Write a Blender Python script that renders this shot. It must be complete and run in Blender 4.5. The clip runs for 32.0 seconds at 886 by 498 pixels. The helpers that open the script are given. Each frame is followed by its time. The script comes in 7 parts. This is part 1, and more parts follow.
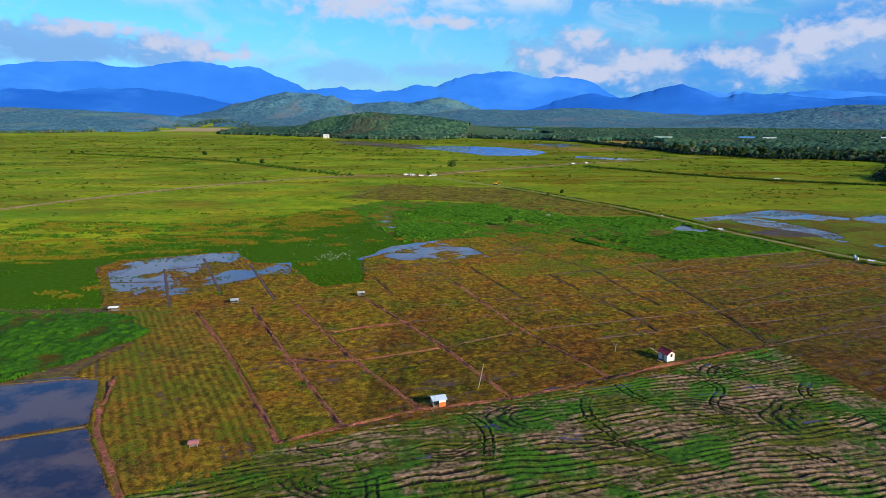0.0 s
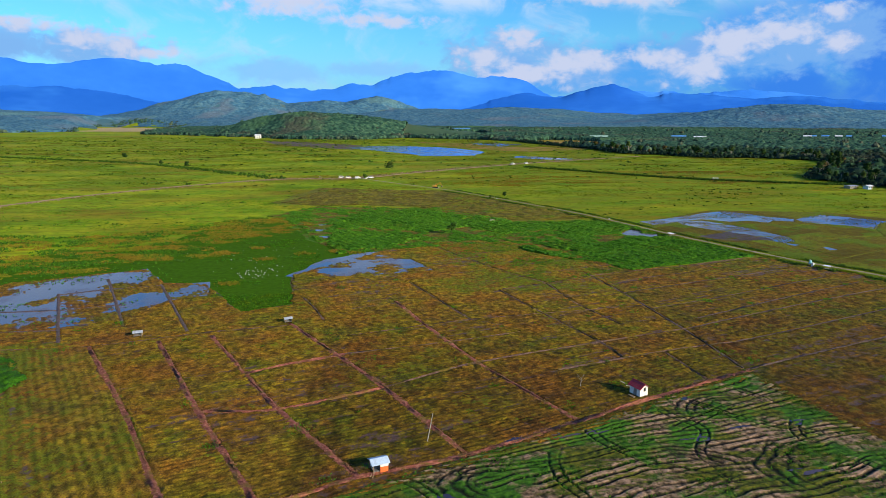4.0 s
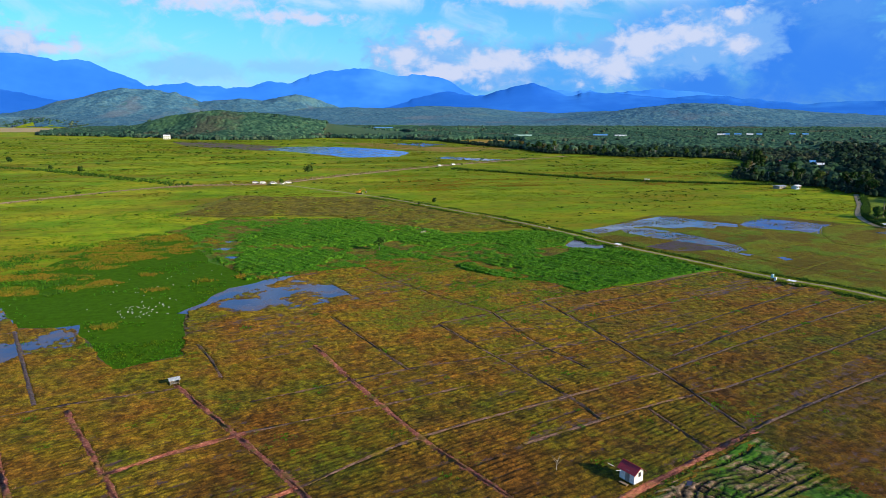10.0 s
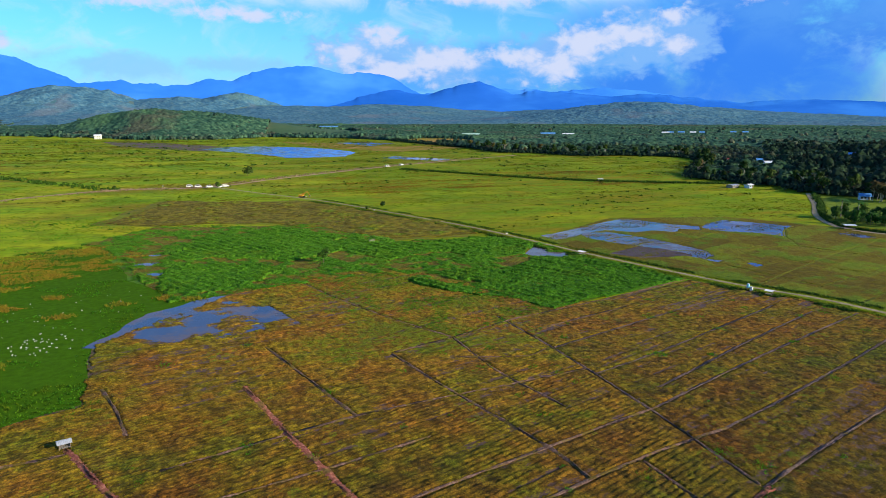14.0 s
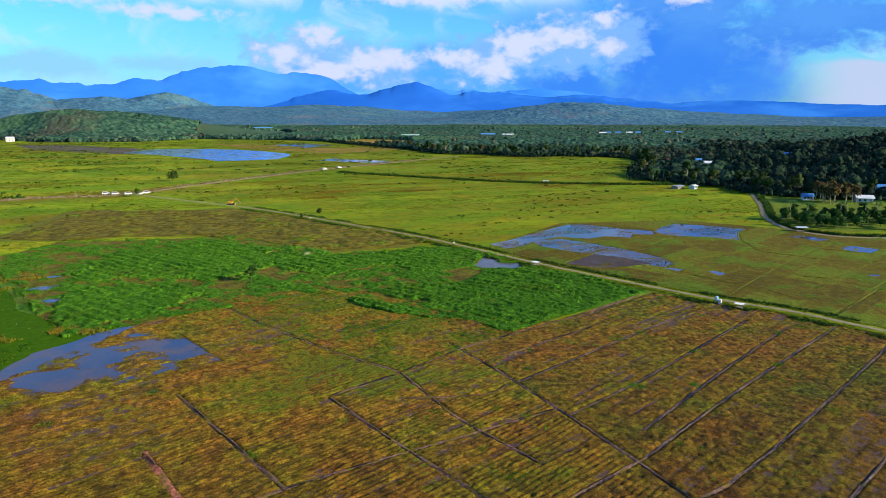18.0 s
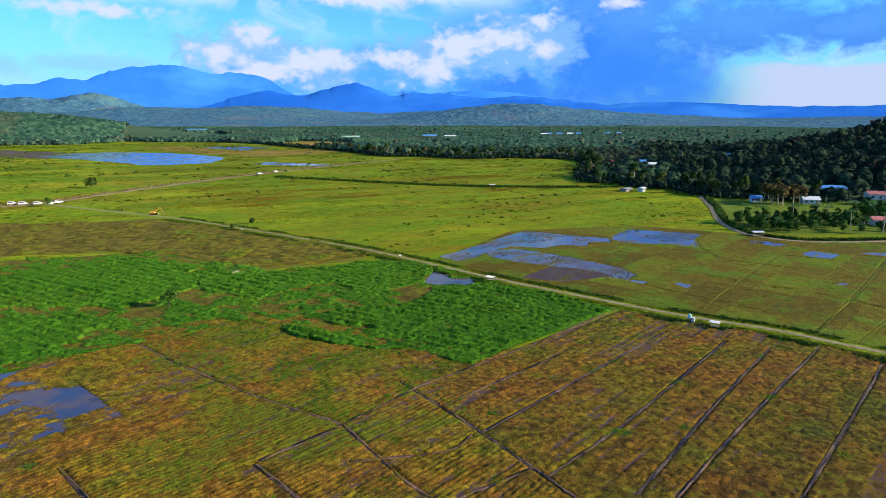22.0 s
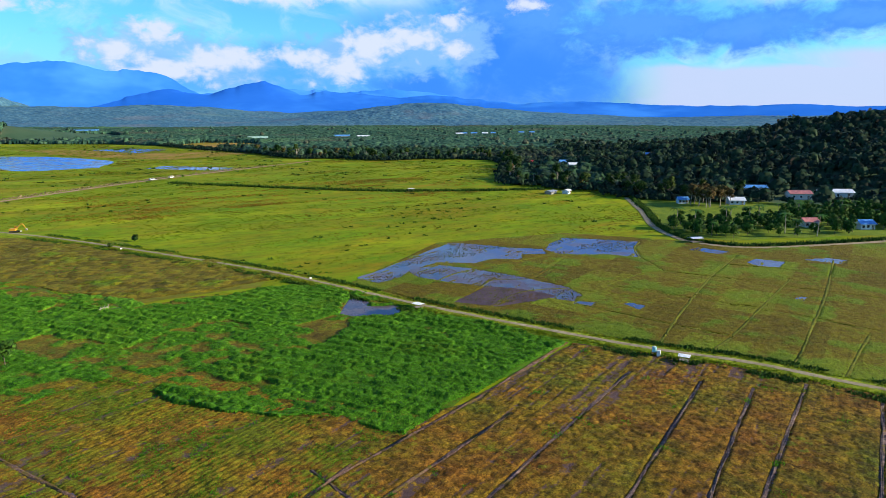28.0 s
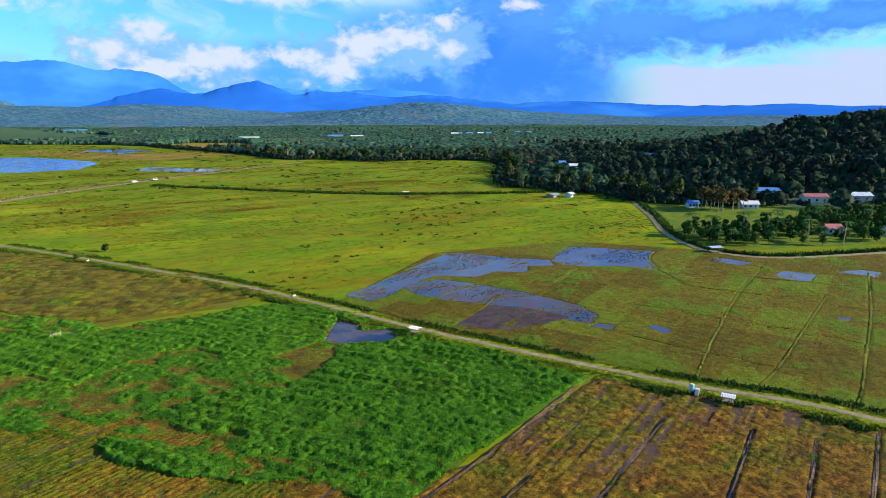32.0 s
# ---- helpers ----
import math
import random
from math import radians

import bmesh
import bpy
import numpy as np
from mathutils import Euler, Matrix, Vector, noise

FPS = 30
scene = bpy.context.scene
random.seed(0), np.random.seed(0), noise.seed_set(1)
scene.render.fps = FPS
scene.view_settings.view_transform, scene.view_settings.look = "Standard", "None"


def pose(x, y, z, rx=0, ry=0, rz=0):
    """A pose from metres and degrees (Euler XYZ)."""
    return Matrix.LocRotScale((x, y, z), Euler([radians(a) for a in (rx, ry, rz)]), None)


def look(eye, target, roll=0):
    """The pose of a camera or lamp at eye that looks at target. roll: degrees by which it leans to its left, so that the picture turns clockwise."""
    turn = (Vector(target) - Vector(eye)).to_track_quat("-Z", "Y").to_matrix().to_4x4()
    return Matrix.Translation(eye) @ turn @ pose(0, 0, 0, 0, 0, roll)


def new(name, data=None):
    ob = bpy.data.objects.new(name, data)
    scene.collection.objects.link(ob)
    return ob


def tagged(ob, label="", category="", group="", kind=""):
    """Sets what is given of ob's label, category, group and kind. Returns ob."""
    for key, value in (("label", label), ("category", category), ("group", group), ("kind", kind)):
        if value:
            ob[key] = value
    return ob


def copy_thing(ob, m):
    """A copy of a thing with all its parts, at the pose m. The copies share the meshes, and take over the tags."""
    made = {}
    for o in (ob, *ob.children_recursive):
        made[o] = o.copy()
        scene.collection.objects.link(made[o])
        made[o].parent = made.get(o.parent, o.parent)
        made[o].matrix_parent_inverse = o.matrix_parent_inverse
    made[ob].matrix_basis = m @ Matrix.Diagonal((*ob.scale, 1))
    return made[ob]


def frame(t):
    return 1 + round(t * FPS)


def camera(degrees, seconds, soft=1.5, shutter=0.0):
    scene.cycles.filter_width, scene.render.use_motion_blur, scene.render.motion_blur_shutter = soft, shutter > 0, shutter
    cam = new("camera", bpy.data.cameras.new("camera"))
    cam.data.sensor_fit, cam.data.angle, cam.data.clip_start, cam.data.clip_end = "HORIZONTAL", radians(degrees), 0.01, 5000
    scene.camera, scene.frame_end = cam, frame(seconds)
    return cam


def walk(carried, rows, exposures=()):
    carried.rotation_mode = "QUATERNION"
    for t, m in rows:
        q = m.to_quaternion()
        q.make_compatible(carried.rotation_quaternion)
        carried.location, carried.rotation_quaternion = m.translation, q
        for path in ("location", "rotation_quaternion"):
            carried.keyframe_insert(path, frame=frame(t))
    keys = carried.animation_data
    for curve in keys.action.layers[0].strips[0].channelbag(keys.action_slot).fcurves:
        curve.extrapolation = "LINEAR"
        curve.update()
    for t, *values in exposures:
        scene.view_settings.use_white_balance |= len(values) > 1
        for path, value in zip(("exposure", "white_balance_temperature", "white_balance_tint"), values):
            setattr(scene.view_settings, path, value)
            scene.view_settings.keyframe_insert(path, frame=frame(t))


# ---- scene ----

cam = camera(67.4, 32.0, soft=0.6)
ROWS = [
    (0, pose(-0.01, 0.05, 55.03, 78.432, 0, -0.001)),
    (0.5, pose(-0.02, 2.76, 55.05, 78.398, 0, -0.595)),
    (1, pose(-0.03, 5.53, 55.08, 78.364, 0, -1.190)),
    (1.5, pose(-0.03, 8.35, 55.11, 78.336, 0, -1.935)),
    (2, pose(-0.02, 11.19, 55.14, 78.309, 0, -2.681)),
    (2.5, pose(-0.00, 14.06, 55.18, 78.317, 0, -3.397)),
    (3, pose(0.03, 16.94, 55.24, 78.325, 0, -4.113)),
    (3.5, pose(0.07, 19.83, 55.30, 78.378, 0, -4.752)),
    (4.5, pose(0.21, 25.62, 55.44, 78.312, 0, -5.976)),
    (5.5, pose(0.43, 31.40, 55.60, 78.275, 0, -7.121)),
    (6, pose(0.57, 34.28, 55.68, 78.258, 0, -7.705)),
    (7, pose(0.93, 40.03, 55.84, 78.240, 0, -8.829)),
    (8, pose(1.41, 45.77, 55.98, 78.189, 0, -9.928)),
    (9, pose(1.99, 51.49, 56.08, 78.190, 0, -11.004)),
    (10, pose(2.70, 57.20, 56.14, 78.241, 0, -11.984)),
    (11, pose(3.52, 62.90, 56.17, 78.185, 0, -13.028)),
    (12, pose(4.47, 68.59, 56.15, 78.167, 0, -14.037)),
    (13, pose(5.53, 74.25, 56.09, 78.095, 0, -15.202)),
    (14, pose(6.71, 79.90, 56.01, 78.109, 0, -16.510)),
    (14.5, pose(7.35, 82.71, 55.97, 78.110, 0, -17.157)),
    (15.5, pose(8.70, 88.31, 55.87, 78.113, 0, -18.442)),
    (16.5, pose(10.16, 93.86, 55.78, 78.135, 0, -19.733)),
    (17, pose(10.93, 96.63, 55.74, 78.136, 0, -20.395)),
    (18, pose(12.55, 102.12, 55.67, 78.160, 0, -21.731)),
    (19, pose(14.28, 107.56, 55.63, 78.173, 0, -22.949)),
    (20, pose(16.12, 112.94, 55.62, 78.197, 0, -24.214)),
    (21, pose(18.07, 118.27, 55.62, 78.220, 0, -25.509)),
    (22, pose(20.12, 123.53, 55.65, 78.253, 0, -26.760)),
    (23, pose(22.29, 128.74, 55.67, 78.262, 0, -28.106)),
    (24, pose(24.57, 133.89, 55.69, 78.261, 0, -29.523)),
    (25, pose(26.97, 138.97, 55.67, 78.293, 0, -30.999)),
    (25.5, pose(28.21, 141.49, 55.65, 78.324, 0, -31.741)),
    (26.5, pose(30.77, 146.48, 55.55, 78.264, 0, -32.910)),
    (27.5, pose(33.45, 151.42, 55.41, 78.225, 0, -33.979)),
    (28, pose(34.83, 153.88, 55.31, 78.214, 0, -34.151)),
    (29, pose(37.66, 158.76, 55.10, 78.207, 0, -34.420)),
    (30, pose(40.58, 163.64, 54.89, 78.222, 0, -34.531)),
    (31, pose(43.59, 168.58, 54.76, 78.241, 0, -34.600)),
    (32, pose(46.66, 173.64, 54.83, 78.192, 0, -34.632)),
]
walk(cam, ROWS, ((0, 0.46), (6, 0.55), (14, 0.66), (22, 0.78), (32, 0.84)))

# ---- world, sun ----
SUN_AZ, SUN_EL = 131.0, 20.0
world = bpy.data.worlds.new("sky_world")
scene.world = world
world.use_nodes = True
WN, WL = world.node_tree.nodes, world.node_tree.links


def wmath(op, a, b=None, c=None):
    n = WN.new("ShaderNodeMath")
    n.operation = op
    for i, v in enumerate((a, b, c)):
        if v is None:
            continue
        if isinstance(v, (int, float)):
            n.inputs[i].default_value = v
        else:
            WL.new(v, n.inputs[i])
    return n.outputs[0]


def wmix(fac, a, b):
    n = WN.new("ShaderNodeMix")
    n.data_type = "RGBA"
    for i, v in ((0, fac), (6, a), (7, b)):
        if isinstance(v, tuple):
            n.inputs[i].default_value = (*v, 1)
        else:
            WL.new(v, n.inputs[i])
    return n.outputs[2]


def wstep(v, lo, hi):
    n = WN.new("ShaderNodeMapRange")
    n.interpolation_type = "SMOOTHSTEP"
    n.inputs[1].default_value, n.inputs[2].default_value = lo, hi
    WL.new(v, n.inputs[0])
    return n.outputs[0]


def build_sky():
    tc = WN.new("ShaderNodeTexCoord")
    sep = WN.new("ShaderNodeSeparateXYZ")
    WL.new(tc.outputs["Generated"], sep.inputs[0])
    x, y, z = sep.outputs
    az = wmath("MULTIPLY", wmath("ARCTAN2", x, y), 57.2958)
    el = wmath("MULTIPLY", wmath("ARCSINE", z), 57.2958)
    sky = WN.new("ShaderNodeTexSky")
    sky.sky_type = "NISHITA"
    sky.sun_disc = False
    sky.sun_elevation, sky.sun_rotation = radians(SUN_EL), radians(SUN_AZ)
    sky.air_density, sky.dust_density, sky.ozone_density = 1.0, 0.6, 1.5
    tint = WN.new("ShaderNodeMix")
    tint.data_type, tint.blend_type = "RGBA", "MULTIPLY"
    tint.inputs[0].default_value = 1.0
    WL.new(sky.outputs[0], tint.inputs[6])
    tint.inputs[7].default_value = (*SKY_TINT, 1)
    col = tint.outputs[2]
    # cloud noise in azimuth / elevation space
    comb = WN.new("ShaderNodeCombineXYZ")
    WL.new(az, comb.inputs[0])
    WL.new(wmath("MULTIPLY", el, 1.5), comb.inputs[1])

    def noise_at(scale, detail, rough=0.6, distort=0.0):
        n = WN.new("ShaderNodeTexNoise")
        n.inputs["Scale"].default_value, n.inputs["Detail"].default_value, n.inputs["Roughness"].default_value = scale, detail, rough
        n.inputs["Distortion"].default_value = distort
        WL.new(comb.outputs[0], n.inputs["Vector"])
        return wmath("SUBTRACT", n.outputs[0], 0.5)
    vor = WN.new("ShaderNodeTexVoronoi")
    vor.feature = "SMOOTH_F1"
    vor.inputs["Scale"].default_value, vor.inputs["Detail"].default_value, vor.inputs["Roughness"].default_value = 0.75, 1.0, 0.45
    vor.inputs["Smoothness"].default_value = 0.2
    vor.normalize = True
    WL.new(comb.outputs[0], vor.inputs["Vector"])
    billow = wmath("SUBTRACT", 0.36, vor.outputs["Distance"])
    puff, wisp, broad = noise_at(0.55, 9, 0.62, 0.3), noise_at(0.22, 8, 0.6, 0.6), noise_at(0.09, 5)

    def union(blobs):
        out = None
        for a, e, ra, re in blobs:
            da = wmath("DIVIDE", wmath("SUBTRACT", az, a), ra)
            de = wmath("DIVIDE", wmath("SUBTRACT", el, e), re)
            v = wmath("SUBTRACT", 1.0, wmath("SQRT", wmath("ADD", wmath("MULTIPLY", da, da), wmath("MULTIPLY", de, de))))
            out = v if out is None else wmath("MAXIMUM", out, v)
        return out

    def layer(col, shape, rough, grain, lo, hi, colour, gain):
        m = wmath("ADD", shape, wmath("MULTIPLY", grain, rough))
        return wmix(wmath("MULTIPLY", wstep(m, lo, hi), gain), col, colour)
    # paler towards the horizon
    col = wmix(wmath("MULTIPLY", wmath("MULTIPLY", wmath("SUBTRACT", 1.0, wstep(el, 0.5, 7.5)), 0.6), wmath("SUBTRACT", 1.0, wmath("MULTIPLY", wstep(az, 10.0, 28.0), 0.8))), col, HAZE_COL)
    # thin wisps all over
    col = wmix(wmath("MULTIPLY", wstep(wisp, -0.04, 0.2), 0.4), col, DECK_COL)
    # broken high deck across the top, going on over the whole sky
    high = wmath("ADD", wmath("MULTIPLY", wmath("SUBTRACT", 1.0, wstep(el, 11.0, 18.0)), 0.9), 0.1)
    deck = wmath("MULTIPLY", wmath("MULTIPLY", wstep(el, 7.4, 9.0), high), wstep(wmath("ADD", broad, wmath("MULTIPLY", wisp, 0.6)), -0.12, 0.12))
    col = wmix(wmath("MULTIPLY", deck, 0.85), col, DECK_COL)
    # long shaded banks low over the ranges
    col = layer(col, union(LOW_BAND), 2.2, wmath("ADD", wisp, wmath("MULTIPLY", puff, 0.5)), 0.0, 0.8, BANK_COL, 0.85)
    # shaded blue bank behind the cumulus, joining the storm
    col = layer(col, union(BLUE_BANK), 1.6, wisp, 0.0, 0.6, BLUE_COL, 0.9)
    # storm cloud with its rain curtain
    col = layer(col, union(STORM), 1.6, wmath("ADD", wisp, wmath("MULTIPLY", puff, 0.8)), -0.05, 0.65, STORM_COL, 0.95)
    col = wmix(wmath("MULTIPLY", wstep(wmath("ADD", union(STORM), wmath("MULTIPLY", puff, 1.2)), 0.35, 0.9), 0.45), col, STORM_LIGHT)
    col = layer(col, union(RAIN), 0.9, wisp, 0.0, 0.85, RAIN_COL, 0.92)
    # bright clearing under the storm cloud
    ragged = wmath("ADD", el, wmath("MULTIPLY", wisp, 1.6))
    under = wmath("MULTIPLY", wstep(az, 48.0, 53.0), wmath("SUBTRACT", 1.0, wstep(ragged, 3.0, 3.7)))
    under2 = wmath("MULTIPLY", wstep(az, 58, 66), wmath("SUBTRACT", 1.0, wstep(ragged, 3.9, 4.8)))
    col = wmix(wmath("MULTIPLY", wmath("MAXIMUM", under, under2), 0.95), col, CLEAR_COL)
    # cumulus: bluish shaded body that whitens where it is thick
    body = wmath("ADD", union(CUMULUS_BODY), wmath("ADD", wmath("MULTIPLY", puff, 1.5), wmath("MULTIPLY", billow, 0.9)))
    col = wmix(wmath("MULTIPLY", wstep(body, 0.05, 0.6), 0.85), col, CUM_SHADE)
    lit = wmath("ADD", union(CUMULUS_HEADS), wmath("ADD", wmath("MULTIPLY", puff, 2.4), wmath("MULTIPLY", billow, 1.2)))
    col = wmix(wmath("MULTIPLY", wstep(lit, 0.14, 1.0), 0.95), col, CUM_LIT)
    # the blue deepens towards the zenith
    col = wmix(wmath("MULTIPLY", wstep(el, 12, 45), 0.6), col, ZENITH_COL)
    bg = WN["Background"]
    WL.new(col, bg.inputs[0])
    bg.inputs[1].default_value = SKY_STRENGTH


SKY_STRENGTH = 0.068
ZENITH_COL = (0.35, 1.2, 3.6)
SKY_TINT = (0.45, 1.25, 2.0)
HAZE_COL, DECK_COL, BANK_COL = (3.0, 6.6, 10.0), (6.2, 7.8, 10.0), (2.6, 6.0, 10.4)
STORM_COL, STORM_LIGHT, RAIN_COL = (0.55, 2.5, 8.2), (1.2, 3.8, 9.0), (0.4, 2.3, 8.6)
CLEAR_COL, CUM_SHADE, CUM_LIT = (4.9, 5.8, 8.2), (2.2, 4.7, 9.0), (6.2, 6.9, 9.0)
LOW_BAND = ((-30, 4.4, 9, 1.6), (-22, 4.4, 6, 1.2), (-9, 3.3, 8, 1.3), (0, 3.4, 8, 0.9))
STORM = ((38.5, 8.0, 5, 2.6), (42, 7.4, 7, 3.2), (50, 6.6, 9, 2.9), (58, 6.2, 9, 2.0), (66, 6.6, 8, 1.3), (50, 11, 18, 3.0), (41, 4.5, 7, 5.5))
BLUE_BANK = ((13, 2.6, 9, 2.0), (22, 3.0, 9, 3.2), (31, 4.0, 9, 5.0), (36, 6.0, 6, 5.0))
BLUE_COL = (0.8, 3.7, 9.4)
RAIN = ((33, 1.6, 8, 3.0), (37.5, 4.2, 5, 4.5), (41, 2.4, 8, 5.0), (45.5, 1.6, 6.5, 4.6))
CUMULUS_BODY = ((-29, 5.0, 9, 2.0), (-22, 4.7, 6, 1.6), (11, 4.2, 7.5, 2.9), (17, 3.6, 5.5, 2.2), (26, 4.2, 6.5, 2.6), (32, 5.2, 6, 3.0), (35.5, 5.5, 3.5, 3.0))
CUMULUS_HEADS = ((-20.5, 5.2, 4.5, 1.2), (-17.5, 4.4, 3.2, 0.7), (-26, 6.2, 6.5, 0.9), (-7, 8.6, 7, 1.6), (0, 7.3, 6, 0.8), (11.7, 5.9, 2.7, 1.6), (9.3, 4.4, 3.8, 1.8), (11.8, 3.0, 5.5, 1.5), (14.4, 3.6, 3.4, 1.7), (17.2, 3.9, 3.8, 1.8),
                 (22.8, 4.2, 3.2, 1.3), (26, 3.6, 3.6, 1.9), (28.2, 5.2, 3.8, 1.9), (30.6, 6.2, 3.0, 1.4), (34.8, 7.0, 2.0, 1.3), (35.2, 4.9, 1.7, 1.0), (32.3, 5.7, 2.7, 1.3), (41, 8.3, 2.4, 1.0), (20, 8.9, 9, 1.0))
build_sky()

sun = new("sun", bpy.data.lights.new("sun", "SUN"))
sun.data.energy, sun.data.angle, sun.data.color = 5.0, radians(0.6), (1.0, 0.86, 0.62)
SUN_DIR = Vector((math.cos(radians(SUN_EL)) * math.sin(radians(SUN_AZ)), math.cos(radians(SUN_EL)) * math.cos(radians(SUN_AZ)), math.sin(radians(SUN_EL))))
sun.matrix_world = look(tuple(SUN_DIR * 200), (0, 0, 0))

# ---- materials ----


def material(name):
    m = bpy.data.materials.new(name)
    m.use_nodes = True
    return m, m.node_tree.nodes, m.node_tree.links, m.node_tree.nodes["Principled BSDF"]


def noise_tex(N, L, vec, scale, detail=4, rough=0.6, stretch=None, turn=0.0):
    n = N.new("ShaderNodeTexNoise")
    n.inputs["Scale"].default_value, n.inputs["Detail"].default_value, n.inputs["Roughness"].default_value = scale, detail, rough
    if stretch or turn:
        mp = N.new("ShaderNodeMapping")
        mp.inputs["Scale"].default_value = stretch or (1, 1, 1)
        mp.inputs["Rotation"].default_value = (0, 0, radians(turn))
        L.new(vec, mp.inputs["Vector"])
        vec = mp.outputs[0]
    L.new(vec, n.inputs["Vector"])
    return n.outputs[0]


def ramp_of(N, L, fac, stops):
    r = N.new("ShaderNodeValToRGB")
    while len(r.color_ramp.elements) < len(stops):
        r.color_ramp.elements.new(0.5)
    for e, (p, c) in zip(r.color_ramp.elements, stops):
        e.position, e.color = p, (*c, 1)
    L.new(fac, r.inputs[0])
    return r.outputs[0]


def mixc(N, L, fac, a, b, mode="MIX"):
    n = N.new("ShaderNodeMix")
    n.data_type, n.blend_type = "RGBA", mode
    for i, v in ((0, fac), (6, a), (7, b)):
        if isinstance(v, (int, float)):
            n.inputs[i].default_value = v
        elif isinstance(v, tuple):
            n.inputs[i].default_value = (*v, 1)
        else:
            L.new(v, n.inputs[i])
    return n.outputs[2]


def math_of(N, L, op, a, b=None, clamp=False):
    n = N.new("ShaderNodeMath")
    n.operation, n.use_clamp = op, clamp
    for i, v in enumerate((a, b)):
        if v is None:
            continue
        if isinstance(v, (int, float)):
            n.inputs[i].default_value = v
        else:
            L.new(v, n.inputs[i])
    return n.outputs[0]


def place(N):
    return N.new("ShaderNodeNewGeometry").outputs["Position"]


def surface(name, stops, scale, stops2=None, scale2=0.05, mix_lo=0.42, mix_hi=0.58, rough=0.9, bump=0.0, bump_scale=3.0, spec=0.15, stretch=None, turn=0.0):
    """Ground-like material: fine ramp, broken by a second ramp in broad patches."""
    m, N, L, P = material(name)
    pos = place(N)
    col = ramp_of(N, L, noise_tex(N, L, pos, scale, 5, 0.65, stretch, turn), stops)
    if stops2:
        c2 = ramp_of(N, L, noise_tex(N, L, pos, scale * 1.6, 5, 0.65, stretch, turn), stops2)
        mask = ramp_of(N, L, noise_tex(N, L, pos, scale2, 4, 0.6), ((mix_lo, (0, 0, 0)), (mix_hi, (1, 1, 1))))
        col = mixc(N, L, mask, col, c2)
    L.new(col, P.inputs["Base Color"])
    P.inputs["Roughness"].default_value = rough
    P.inputs["Specular IOR Level"].default_value = spec
    if bump:
        b = N.new("ShaderNodeBump")
        b.inputs["Strength"].default_value, b.inputs["Distance"].default_value = bump, 0.2
        L.new(noise_tex(N, L, pos, bump_scale, 4), b.inputs["Height"])
        L.new(b.outputs[0], P.inputs["Normal"])
    return m


